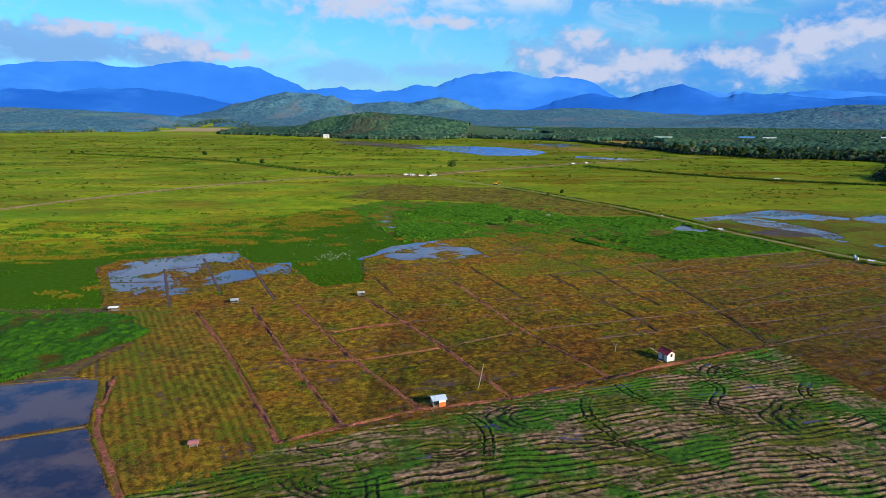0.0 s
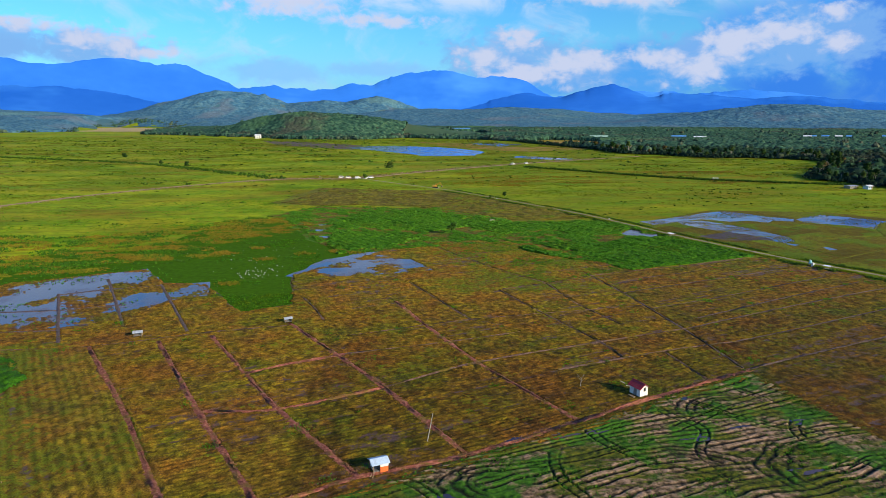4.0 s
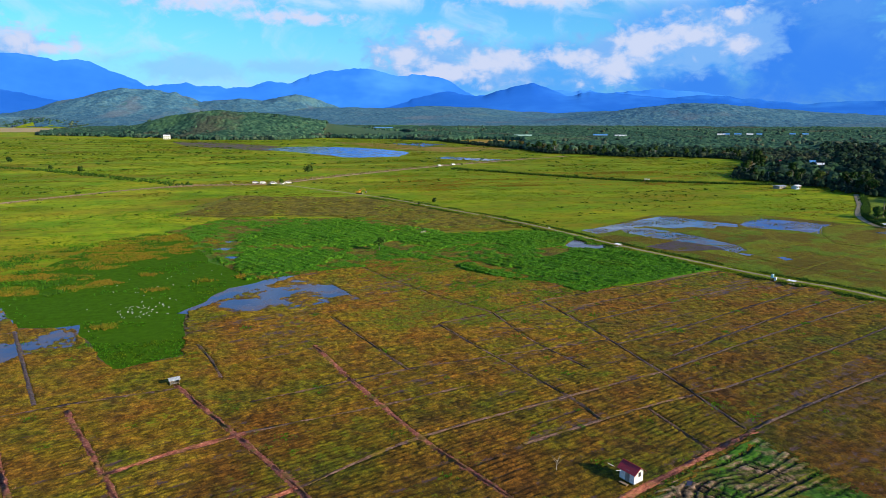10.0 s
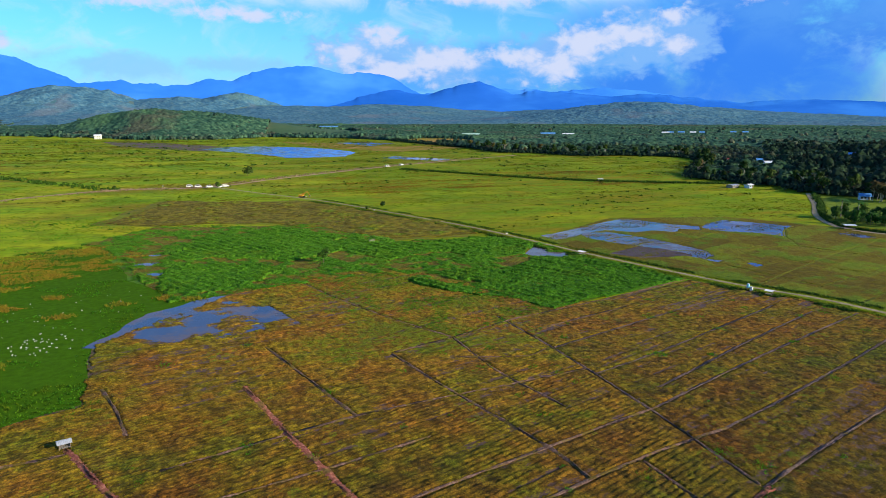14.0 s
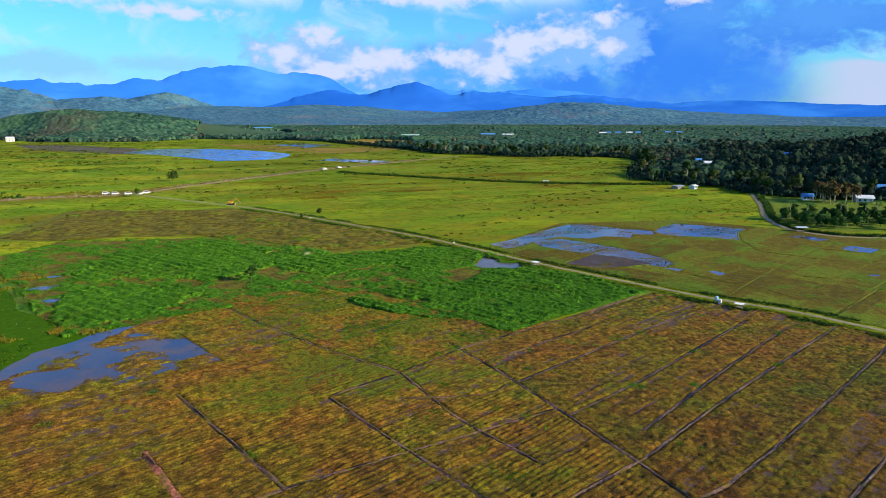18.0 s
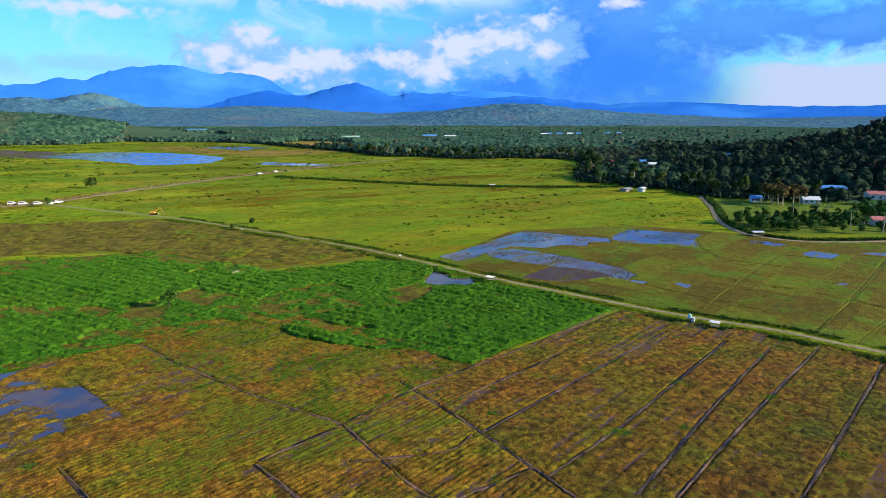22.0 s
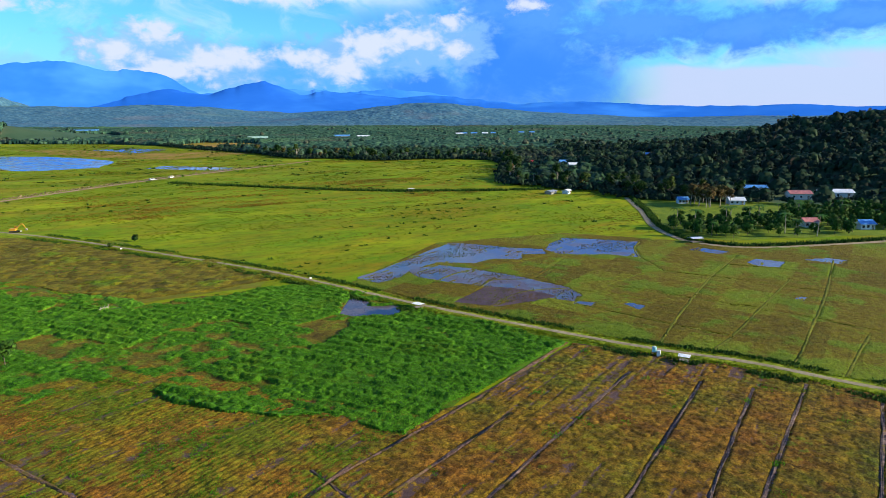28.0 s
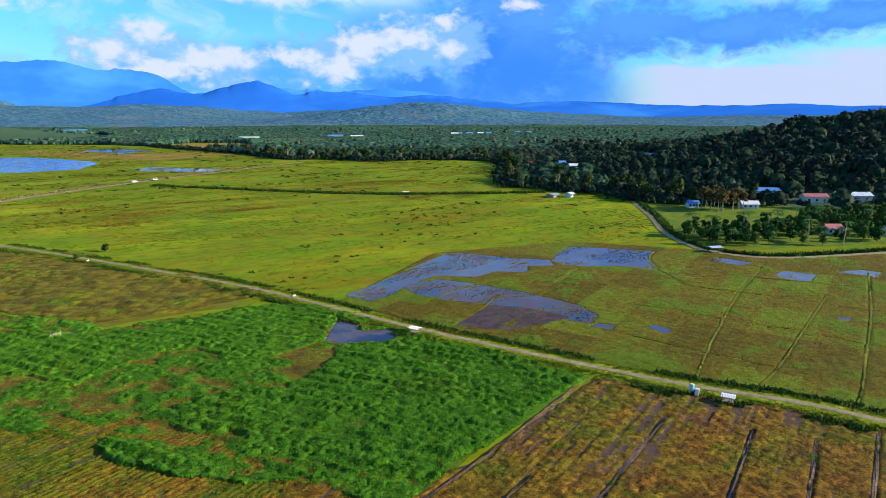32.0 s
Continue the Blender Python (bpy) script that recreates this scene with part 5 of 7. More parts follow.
def grow_weeds():
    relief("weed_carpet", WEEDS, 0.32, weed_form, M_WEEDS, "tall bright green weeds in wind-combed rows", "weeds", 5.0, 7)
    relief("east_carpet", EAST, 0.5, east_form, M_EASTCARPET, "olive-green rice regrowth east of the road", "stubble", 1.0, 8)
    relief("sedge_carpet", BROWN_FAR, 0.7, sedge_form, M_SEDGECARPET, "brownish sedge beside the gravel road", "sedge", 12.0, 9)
    x, y = scatter(WEEDS, 5.0, rng)
    z, cover, green, tone = weed_form(x, y)
    k = (green > 0.45) & (z > 0.25)
    x, y, z = x[k], y[k], z[k]
    tufts("tall_weeds", x, y, 0.34, 0.42, 4, G_WEED, "fine tips of tall green weeds", "weeds", rng, z - 0.05, 0.9, slim=0.45)
    wide = ((-260, 130), (-260, 420), (-60, 470), (60, 440), (130, 360), (60, 345), (-30, 320), (-60, 235), (-95, 184), (-75, 150), (-90, 125))
    x, y = scatter(wide, 0.6, rng)
    n = 0.7 * fbm(x / 30, y / 12, 37) + 0.3 * fbm(x / 6, y / 5, 38)
    d = np.minimum(near_line(x, y, WEEDS + WEEDS[:1]), near_line(x, y, SWAMP + SWAMP[:1]))
    k = (rng.random(x.shape) < np.clip((n - 0.50) * 5, 0, 1) * np.clip(1.2 - d / 70, 0.25, 1)) & ~inside(x, y, SWAMP)
    tufts("stray_weeds", x[k], y[k], 0.45, 0.9, 7, G_WEED, "green weed patches straying into the marsh", "weeds", rng, 0.0, 0.8, slim=0.5)
    relief("west_weeds", WEST_WEEDS, 0.35, west_form, M_WEEDS, "lush green weeds beside the flooded paddies", "weeds", 4.0, 10)
    x, y = scatter(SWAMP, 1.6, rng)
    n = fbm(x / 14, y / 9, 36)
    edge = near_line(x, y, SWAMP + SWAMP[:1])
    k = rng.random(x.shape) < np.clip((n - 0.66) * 6, 0, 0.5) + (edge < 3) * 0.12 + ((y < 226) & (x > -60)) * 0.8
    x, y = x[k], y[k]
    tufts("swamp_tussocks", x, y, 0.4, 0.7, 8, G_WEED, "green reed tussocks in the swamp", "reeds", rng, 0.02, 0.8, slim=0.4)
    # pale blossoms on the floating weed, and yellowed reed islands
    x = np.concatenate([rng.normal(-44, 3.5, 45), rng.normal(-45, 14, 40)])
    y = np.concatenate([rng.normal(254, 4, 45), rng.normal(275, 20, 40)])
    k = inside(x, y, SWAMP)
    tufts("lily_blossoms", x[k], y[k], 0.22, 0.35, 5, plain("lily_petal", (0.8, 0.8, 0.72), 0.6), "white water-lily blossoms on the swamp", "flowers", rng, 0.03, 0.9)
    x, y = scatter(REED_BELT, 2.2, rng)
    n = 0.6 * fbm(x / 15, y / 6, 141) + 0.4 * fbm(x / 5, y / 3, 142)
    k = n > 0.5
    tufts("reed_belt", x[k], y[k], 0.3 + 2.4 * np.clip(n[k] - 0.5, 0, 0.3), 0.9, 6, G_REED, "golden-brown and olive reeds along the swamp edge", "reeds", rng, 0.02, 0.7, slim=0.6)
    x, y = scatter(REED_BELT, 0.9, rng)
    n = 0.6 * fbm(x / 13, y / 6, 145) + 0.4 * fbm(x / 5, y / 3, 146)
    k = n > 0.56
    tufts("green_reeds", x[k], y[k], 0.8, 1.1, 7, G_BUSH, "dark green reed clumps along the swamp edge", "reeds", rng, 0.02, 0.7, slim=0.6)
    spots = np.array(((-44, 277), (-71, 285), (-64, 291), (-31, 286), (-18, 289), (-11, 286), (-84, 282), (-97, 285), (-51, 299), (-83, 304), (-50, 240), (-140, 262), (-112, 206), (-114, 196), (-122, 200)), float)
    m = 70
    px, py = np.repeat(spots[:, 0], m) + rng.normal(0, 1.7, len(spots) * m), np.repeat(spots[:, 1], m) + rng.normal(0, 1.2, len(spots) * m)
    tufts("reed_islands", px, py, 0.7, 0.8, 6, G_REED, "small golden reed islands standing in the swamp", "reeds", rng, 0.02, 0.7, slim=0.6)
    # loose green clumps among the stubble
    cx, cy = scatter(PADDY, 0.004, rng, lambda a, b: ~wet(a, b))
    r = rng.uniform(0.6, 2.2, cx.shape)
    m = (r * r * 16).astype(int) + 4
    px, py = np.repeat(cx, m) + rng.normal(0, 0.5, m.sum()) * np.repeat(r, m), np.repeat(cy, m) + rng.normal(0, 0.5, m.sum()) * np.repeat(r, m)
    tufts("weed_clumps", px, py, 0.42, 0.4, 6, G_WEED, "round green weed clumps among the stubble", "weeds", rng, 0.03, 0.7, slim=0.6)
    fringe = ((20, 302), (40, 262), (54, 231), (74, 240), (90, 248), (70, 276), (52, 302))
    x, y = scatter(fringe, 6.0, rng)
    n = 0.6 * fbm(x / 5, y / 5, 44) + 0.4 * fbm((x * 0.55 - y * 0.83) / 20, (x * 0.83 + y * 0.55) / 3.5, 45)
    k = n > 0.53
    tufts("fringe_weeds", x[k], y[k], 0.42, 0.42, 6, G_WEED, "green weeds invading the paddies beside the stubble", "weeds", rng, 0.03, 0.7, slim=0.55)


def grow_plain():
    area = ((-420, 150), (-110, 100), (-97, 183), (-120, 235), (-40, 330), (60, 330), (128, 346), (188, 385), (250, 372), (290, 345), (360, 430), (400, 480), (366, 551), (440, 652),
            (480, 740), (495, 860), (316, 866), (340, 1150), (100, 1480), (-60, 1450), (-280, 1450), (-500, 1600), (-1100, 1650), (-1000, 900))
    x, y = scatter(area, 0.24, rng, lambda a, b: ~(inside(a, b, LAKE) | inside(a, b, SWAMP) | inside(a, b, WEEDS) | inside(a, b, BROWN_FAR) | inside(a, b, EAST) | inside(a, b, WEST_WEEDS)))
    r = np.hypot(x, y - 80)
    n = 0.55 * fbm(x / 60, y / 14, 51) + 0.45 * fbm(x / 16, y / 9, 53)
    k = rng.random(x.shape) < np.clip((n - 0.42) * 4, 0.03, 1) * np.clip(420 / r, 0.15, 1)
    x, y, r = x[k], y[k], r[k]
    s = np.clip(r / 420, 0.8, 2.2)
    tufts("marsh_tussocks", x, y, 0.22 * s, 1.5 * s, 6, G_PLAIN, "yellow-green marsh grass tussocks across the plain", "grass", rng, 0.0, 1.1)
    k = rng.random(x.shape) < 0.05 * (fbm(x / 90, y / 12, 57) > 0.55)
    tufts("marsh_shrubs", x[k], y[k], 0.8 * s[k], 2.4 * s[k], 7, G_DARK, "dark low shrubs in streaks on the marsh", "shrubs", rng, 0.0, 0.8)
    x, y = scatter(((130, 346), (190, 382), (262, 366), (262, 310), (185, 284), (150, 300)), 1.5, rng, east_wet)
    n = fbm(x / 22, y / 9, 66)
    k = rng.random(x.shape) < np.clip((n - 0.45) * 6, 0.0, 0.9)
    tufts("east_water_stubble", x[k], y[k], 0.2, 0.6, 4, G_EAST, "stubble standing in the flooded east paddies", "stubble", rng, 0.08, 0.8, slim=0.6)
    # yellow-rust patches north of the road
    cx, cy = rng.uniform(60, 330, 70), rng.uniform(520, 640, 70)
    m = 60
    px, py = np.repeat(cx, m) + rng.normal(0, 9, 70 * m), np.repeat(cy, m) + rng.normal(0, 2.2, 70 * m)
    tufts("rusty_weeds", px, py, 0.35, 1.8, 4, G_RUST, "rust-coloured weed streaks on the far paddies", "weeds", rng, 0.0, 0.9)



def east_wet(x, y):
    m = np.zeros(np.shape(x), bool)
    for p in EAST_FLOODS + LANE_POOLS:
        m |= inside(x, y, p)
    return m



def along(pts, offset, spread, per_m):
    c = smoothed(pts, 0.5)
    n = int(len(c) * 0.5 * per_m)
    i = rng.integers(0, len(c) - 1, n)
    d = np.gradient(c, axis=0)
    d /= np.hypot(d[:, 0], d[:, 1])[:, None]
    o = offset + rng.normal(0, spread, n)
    return c[i, 0] + d[i, 1] * o, c[i, 1] - d[i, 0] * o


def grow_banks():
    near_road = ROAD[2:]
    for off, name, lab in ((-4.6, "ditch_bushes", "dark bushy growth along the roadside ditch"), (5.2, "bank_bushes", "dark grassy growth on the far road bank")):
        x, y = along(near_road, off, 0.7, 9)
        k = fbm(x / 9, y / 9, 71) > 0.42
        tufts(name, x[k], y[k], 0.7, 1.0, 6, G_DARK, lab, "bushes", rng, 0.05, 0.6)
    for off in (-2.1, 2.3):
        x, y = along(near_road, off, 0.9, 14)
        tufts("verge_grass", x, y, 0.35, 0.7, 5, G_PLAIN, "bright green verge grass beside the gravel road", "grass", rng, 0.25, 0.7)
    x, y = along(((79, 153), (81, 130), (82, 113), (88, 90)), 0, 0.8, 14)
    tufts("ditch_bank_growth", x, y, 0.35, 0.5, 7, G_DARK, "dark growth on the ditch bank", "bushes", rng, 0.03, 0.6)
    x, y = along(LANE, -3.2, 0.8, 6)
    tufts("lane_hedge", x, y, 1.4, 1.4, 6, G_DARK, "dark hedge along the curved lane", "hedge", rng, 0.05, 0.6)
    x, y = along(((150, 700), (168, 673), (246, 575), (300, 535), (360, 505)), 0, 1.5, 4)
    tufts("ditch_growth", x, y, 1.6, 2.0, 6, G_DARK, "dark growth along a field ditch", "bushes", rng, 0.0, 0.6)
    x, y = along(EARTH_ROAD[3:8], -7, 1.8, 1.4)
    tufts("roadside_reeds", x, y, 0.9, 1.6, 6, G_STRAW, "pale dry reeds along the earth road", "reeds", rng, 0.0, 0.5)
    x, y = along(EARTH_ROAD[:5], 4, 2.0, 0.8)
    tufts("track_reeds", x, y, 0.7, 1.6, 6, G_STRAW, "dry reeds along the earth track", "reeds", rng, 0.0, 0.5)
    x, y = along(((-511, 925), (-287, 799), (-181, 700), (-82, 592)), 0, 3, 1.2)
    tufts("canal_growth", x, y, 1.8, 2.6, 6, G_DARK, "dark growth along the western canal", "bushes", rng, 0.0, 0.6)
    # straw litter on the bunds
    xs, ys = [], []
    for p in [BUNDS[i] for i in RED_BUNDS]:
        a, b = along(p, 0.0, 0.6, 16)
        xs.append(a), ys.append(b)
    x, y = np.concatenate(xs), np.concatenate(ys)
    tufts("bund_straw", x, y, 0.24, 0.5, 4, leafy("bund_straw", ((0.0, (0.12, 0.046, 0.03)), (0.6, (0.27, 0.115, 0.065)), (1.0, (0.38, 0.22, 0.10)))), "dry reddish straw trodden into the bunds", "straw", rng, 0.1, 1.6, slim=0.5)


# ---- ploughed field ----
def plough_colour():
    """Near-black in the low grooves, pinkish dry clods on some ridges, young grass over the rest."""
    m, N, L, P = material("ploughed_soil")
    pos = place(N)
    sep = N.new("ShaderNodeSeparateXYZ")
    L.new(pos, sep.inputs[0])
    fine = noise_tex(N, L, pos, 1.6, 6, 0.72)
    # height plus fine noise drives all three ramps, darkest at the bottom
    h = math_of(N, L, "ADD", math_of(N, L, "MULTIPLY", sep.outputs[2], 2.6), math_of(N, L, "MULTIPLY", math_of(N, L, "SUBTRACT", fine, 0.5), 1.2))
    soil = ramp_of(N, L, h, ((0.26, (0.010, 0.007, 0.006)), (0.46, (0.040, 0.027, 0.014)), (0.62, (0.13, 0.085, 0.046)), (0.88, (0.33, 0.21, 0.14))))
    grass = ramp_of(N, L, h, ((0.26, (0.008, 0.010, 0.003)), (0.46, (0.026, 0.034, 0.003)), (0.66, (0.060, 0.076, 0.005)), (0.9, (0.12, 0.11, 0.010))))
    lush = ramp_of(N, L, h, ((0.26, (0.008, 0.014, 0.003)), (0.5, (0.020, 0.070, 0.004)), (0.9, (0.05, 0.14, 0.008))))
    strip = noise_tex(N, L, pos, 1.0, 5, 0.7, (0.10, 0.45, 1.0), -15)
    broad = noise_tex(N, L, pos, 0.05, 4, 0.6)
    bare = ramp_of(N, L, math_of(N, L, "ADD", math_of(N, L, "MULTIPLY", strip, 0.6), math_of(N, L, "MULTIPLY", broad, 0.5)), ((0.525, (0, 0, 0)), (0.575, (1, 1, 1))))
    wild = ramp_of(N, L, noise_tex(N, L, pos, 0.085, 5, 0.66, None, 50), ((0.50, (0, 0, 0)), (0.58, (1, 1, 1))))
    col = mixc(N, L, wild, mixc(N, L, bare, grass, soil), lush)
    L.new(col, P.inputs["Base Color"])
    P.inputs["Roughness"].default_value = 0.85
    P.inputs["Specular IOR Level"].default_value = 0.15
    b = N.new("ShaderNodeBump")
    b.inputs["Strength"].default_value, b.inputs["Distance"].default_value = 0.7, 0.12
    L.new(fine, b.inputs["Height"])
    L.new(b.outputs[0], P.inputs["Normal"])
    return m


LOOPS = ((18, 113, 5, 2.6, 1.5, 1.2), (47, 113, 7, 1.0, 1.0, 1.3), (-14, 94, 6, 4.2, 1.2, 1.2), (66, 134, 6, 2.2, 1.2, 1.2), (24, 96, 9, 1.4, 0.9, 1.5), (-2, 108, 8, 5.2, 0.8, 1.2), (74, 112, 9, 2.8, 0.9, 1.4))
RUTS = (((-2, 119), (6, 112), (8, 104), (6, 92), (3, 80)), ((30, 126), (27, 118), (29, 108), (36, 98)), ((52, 135), (56, 127), (52, 118), (55, 108), (62, 98)), ((72, 143), (76, 132), (72, 122), (80, 110)), ((-24, 102), (-14, 98), (-10, 88), (-12, 78)),
        ((12, 117), (30, 119), (48, 126), (66, 136)), ((-20, 96), (0, 100), (20, 101), (44, 108), (70, 120)), ((36, 128), (40, 120), (50, 112), (64, 110), (80, 116)), ((60, 138), (66, 130), (76, 124)))


def furrows(x, y):
    """Height of the ploughed soil: uneven furrows, turning loops and tractor ruts across."""
    a = radians(15)
    u, v = x * math.cos(a) + y * math.sin(a), -x * math.sin(a) + y * math.cos(a)
    v = v + 10.0 * (fbm(u / 34, v / 26, 81) - 0.5) + 0.9 * (fbm(u / 5, v / 5, 82) - 0.5)
    gap = np.abs((v / 1.45) % 1.0 - 0.5) * 1.45
    deep = np.clip(3.2 * fbm(u / 9, v / 2.0, 83) - 1.0, 0.0, 1.0)
    z = 0.20 - 0.20 * deep * np.exp(-(gap / 0.27) ** 2) + 0.10 * deep * np.exp(-((gap - 0.5) / 0.2) ** 2)
    for i, (cx, cy, r, mid, span, gap) in enumerate(LOOPS):
        wx, wy = x + 3 * (fbm(x / 6, y / 6, 60 + i) - 0.5), y + 3 * (fbm(x / 6, y / 6, 70 + i) - 0.5)
        d = np.hypot((wx - cx) * 0.7, wy - cy)
        ang = np.abs((np.arctan2(wy - cy, wx - cx) - mid + np.pi) % (2 * np.pi) - np.pi)
        on = np.exp(-((d - r) / 2.6) ** 4) * np.clip((span - ang) * 2, 0, 1)
        groove = np.exp(-(((d / gap) % 1.0 - 0.5) / 0.17) ** 2)
        rings = 0.2 - 0.19 * groove + 0.1 * (fbm(x / 1.2, y / 1.2, 95) - 0.5)
        z = z * (1 - on) + rings * on
    for p in RUTS:
        d = near_line(x + 1.5 * (fbm(x / 6, y / 6, 41) - 0.5), y, [tuple(q) for q in smoothed(p, 2.0)])
        worn = np.clip(3.5 * fbm(x / 7, y / 7, 47) - 1.0, 0, 1)
        z = z - worn * np.clip(z - 0.02, 0, 1) * np.exp(-((np.abs(d - 0.8)) / 0.2) ** 4) + 0.07 * worn * np.exp(-((d - 1.2) / 0.2) ** 2)
    z += 0.22 * (fbm(x / 0.7, y / 0.7, 99, 3) - 0.5)
    return np.clip(z, 0.0, 0.6)


def build_plough():
    st = 0.2
    xs, ys = np.arange(-48, 112, st), np.arange(72, 153.5, st)
    X, Y = np.meshgrid(xs, ys)
    Z = furrows(X, Y) + 0.05
    ok = inside(X, Y, PLOUGH)
    Z = np.where(near_line(X, Y, PLOUGH + PLOUGH[:1]) < 0.6, 0.05, Z)
    n = len(xs)
    i, j = np.meshgrid(np.arange(len(ys) - 1), np.arange(n - 1), indexing="ij")
    a = (i * n + j).ravel()
    good = (ok[:-1, :-1] & ok[1:, :-1] & ok[:-1, 1:] & ok[1:, 1:]).ravel()
    a = a[good]
    F = np.stack([a, a + 1, a + n + 1, a + n], 1)
    used = np.unique(F)
    idx = np.full(X.size, -1)
    idx[used] = np.arange(len(used))
    V = np.column_stack([X.ravel(), Y.ravel(), Z.ravel()])[used]
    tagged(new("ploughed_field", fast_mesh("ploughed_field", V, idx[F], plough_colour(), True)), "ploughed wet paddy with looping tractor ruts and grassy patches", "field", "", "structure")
    x, y = scatter(PLOUGH, 3.0, rng)
    n = fbm(x / 9, y / 9, 103) + 0.22 * np.clip(1 - near_line(x, y, PLOUGH[:6]) / 5, 0, 1)
    k = (rng.random(x.shape) < np.clip((n - 0.50) * 7, 0.06, 1)) & (y > 80)
    x, y = x[k], y[k]
    tufts("plough_grass", x, y, 0.3, 0.5, 5, G_BUSH, "green grass patches on the ploughed soil", "grass", rng, 0.12, 0.8)


grow_stubble()
grow_weeds()
grow_plain()
grow_banks()
build_plough()
PUDDLES = ((23, 126, 3.2, 1.2), (31, 127, 3.5, 1.4), (37, 128, 2.5, 0.9), (58, 140, 1.8, 1.0), (54, 124, 3.4, 1.2), (22, 106, 3.2, 1.3), (63, 127, 2.6, 0.9), (114, 174, 4.5, 2.0), (15, 263, 4.0, 1.6), (41, 258, 2.6, 1.4), (28, 278, 2.0, 1.0), (-3, 99, 2.0, 0.8), (9, 110, 2.2, 1.2), (66, 112, 3.0, 1.0),
           (76, 128, 3.5, 1.2), (128, 230, 4, 1.2), (208, 232, 3, 1.0))
for i, (x, y, a, b) in enumerate(PUDDLES + SWAMP_POOLS):
    t = np.linspace(0, 2 * np.pi, 14, endpoint=False)
    sheet("puddle", [(x + a * math.cos(k) * (0.8 + 0.4 * math.sin(3 * k + i)), y + b * math.sin(k)) for k in t], 0.21 if y < 145 and x < 82 else 0.10, M_POND, "shallow puddle of muddy water reflecting the sky", "puddle", "", 0.4, i, 0.8)

# ---- building helpers ----


def part(name, bm, mat, parent, label=""):
    me = bpy.data.meshes.new(name)
    bmesh.ops.recalc_face_normals(bm, faces=bm.faces)
    bm.to_mesh(me)
    bm.free()
    me.materials.append(mat)
    ob = new(name, me)
    ob.parent = parent
    if label:
        ob["label"] = label
    return ob


def thing(name, x, y, z, turn, label, category, group=""):
    ob = new(name)
    ob.matrix_basis = pose(x, y, z, 0, 0, turn)
    return tagged(ob, label, category, group)


def box(x0, y0, z0, x1, y1, z1, bevel=0.0):
    bm = bmesh.new()
    bmesh.ops.create_cube(bm, size=1, matrix=Matrix.Translation(((x0 + x1) / 2, (y0 + y1) / 2, (z0 + z1) / 2)) @ Matrix.Diagonal((x1 - x0, y1 - y0, z1 - z0, 1)))
    if bevel:
        bmesh.ops.bevel(bm, geom=bm.edges[:], offset=bevel, segments=1, affect="EDGES")
    return bm


def tube(a, b, r0, r1=None, n=7):
    """A tapered pole from a to b."""
    r1 = r0 if r1 is None else r1
    a, b = Vector(a), Vector(b)
    bm = bmesh.new()
    bmesh.ops.create_cone(bm, cap_ends=True, segments=n, radius1=r0, radius2=r1, depth=(b - a).length,
                          matrix=Matrix.Translation((a + b) / 2) @ (b - a).to_track_quat("Z", "Y").to_matrix().to_4x4())
    return bm


def corrugated(x0, x1, y0, z0, y1, z1, pitch=0.25, depth=0.04, thick=0.03):
    """A ribbed roof sheet that falls from (y0, z0) to (y1, z1)."""
    n = max(4, int((x1 - x0) / pitch) * 2)
    bm = bmesh.new()
    rows = []
    for k, dz in ((0, 0.0), (1, -thick)):
        for (y, z) in ((y0, z0), (y1, z1)):
            rows.append([bm.verts.new((x0 + (x1 - x0) * i / n, y, z + dz + depth * (i % 2))) for i in range(n + 1)])
    for i in range(n):
        bm.faces.new((rows[0][i], rows[0][i + 1], rows[1][i + 1], rows[1][i]))
        bm.faces.new((rows[2][i], rows[3][i], rows[3][i + 1], rows[2][i + 1]))
        bm.faces.new((rows[1][i], rows[1][i + 1], rows[3][i + 1], rows[3][i]))
        bm.faces.new((rows[0][i], rows[2][i], rows[2][i + 1], rows[0][i + 1]))
    return bm


def gable_wall(w, h, ridge, y, t):
    """A pentagonal end wall across x at y."""
    bm = bmesh.new()
    a = [bm.verts.new((px, y, pz)) for px, pz in ((-w, 0), (w, 0), (w, h), (0, ridge), (-w, h))]
    f = bm.faces.new(a)
    r = bmesh.ops.extrude_face_region(bm, geom=[f])
    bmesh.ops.translate(bm, verts=[v for v in r["geom"] if isinstance(v, bmesh.types.BMVert)], vec=(0, t, 0))
    return bm


C_WHITE = plain("white_boards", (0.74, 0.72, 0.68), 0.6, vary=0.12)
C_PALEBLUE = plain("pale_blue_boards", (0.42, 0.55, 0.68), 0.6)
C_RED = plain("red_roof_sheet", (0.42, 0.03, 0.04), 0.45, vary=0.2)
C_ZINC = plain("zinc_roof_sheet", (0.62, 0.64, 0.66), 0.35, 0.4, vary=0.15)
C_ROOFWHITE = plain("white_roof_sheet", (0.80, 0.82, 0.85), 0.4, vary=0.08)
C_ROOFPALE = plain("pale_blue_sheet", (0.50, 0.62, 0.78), 0.4, vary=0.12)
C_ROOFBLUE = plain("blue_roof_sheet", (0.10, 0.32, 0.72), 0.4)
C_ROOFPINK = plain("faded_red_roof", (0.50, 0.18, 0.17), 0.6)
C_GREY = plain("weathered_grey_wood", (0.30, 0.27, 0.24), 0.8, vary=0.25)
C_TIMBER = plain("raw_timber", (0.34, 0.24, 0.14), 0.8, vary=0.25)
C_BARK = plain("tree_bark", (0.16, 0.12, 0.085), 0.9, vary=0.3)
C_BARKPALE = plain("pale_bark", (0.36, 0.32, 0.26), 0.9, vary=0.2)
C_TARP = plain("orange_tarpaulin", (0.72, 0.15, 0.035), 0.5, vary=0.12)
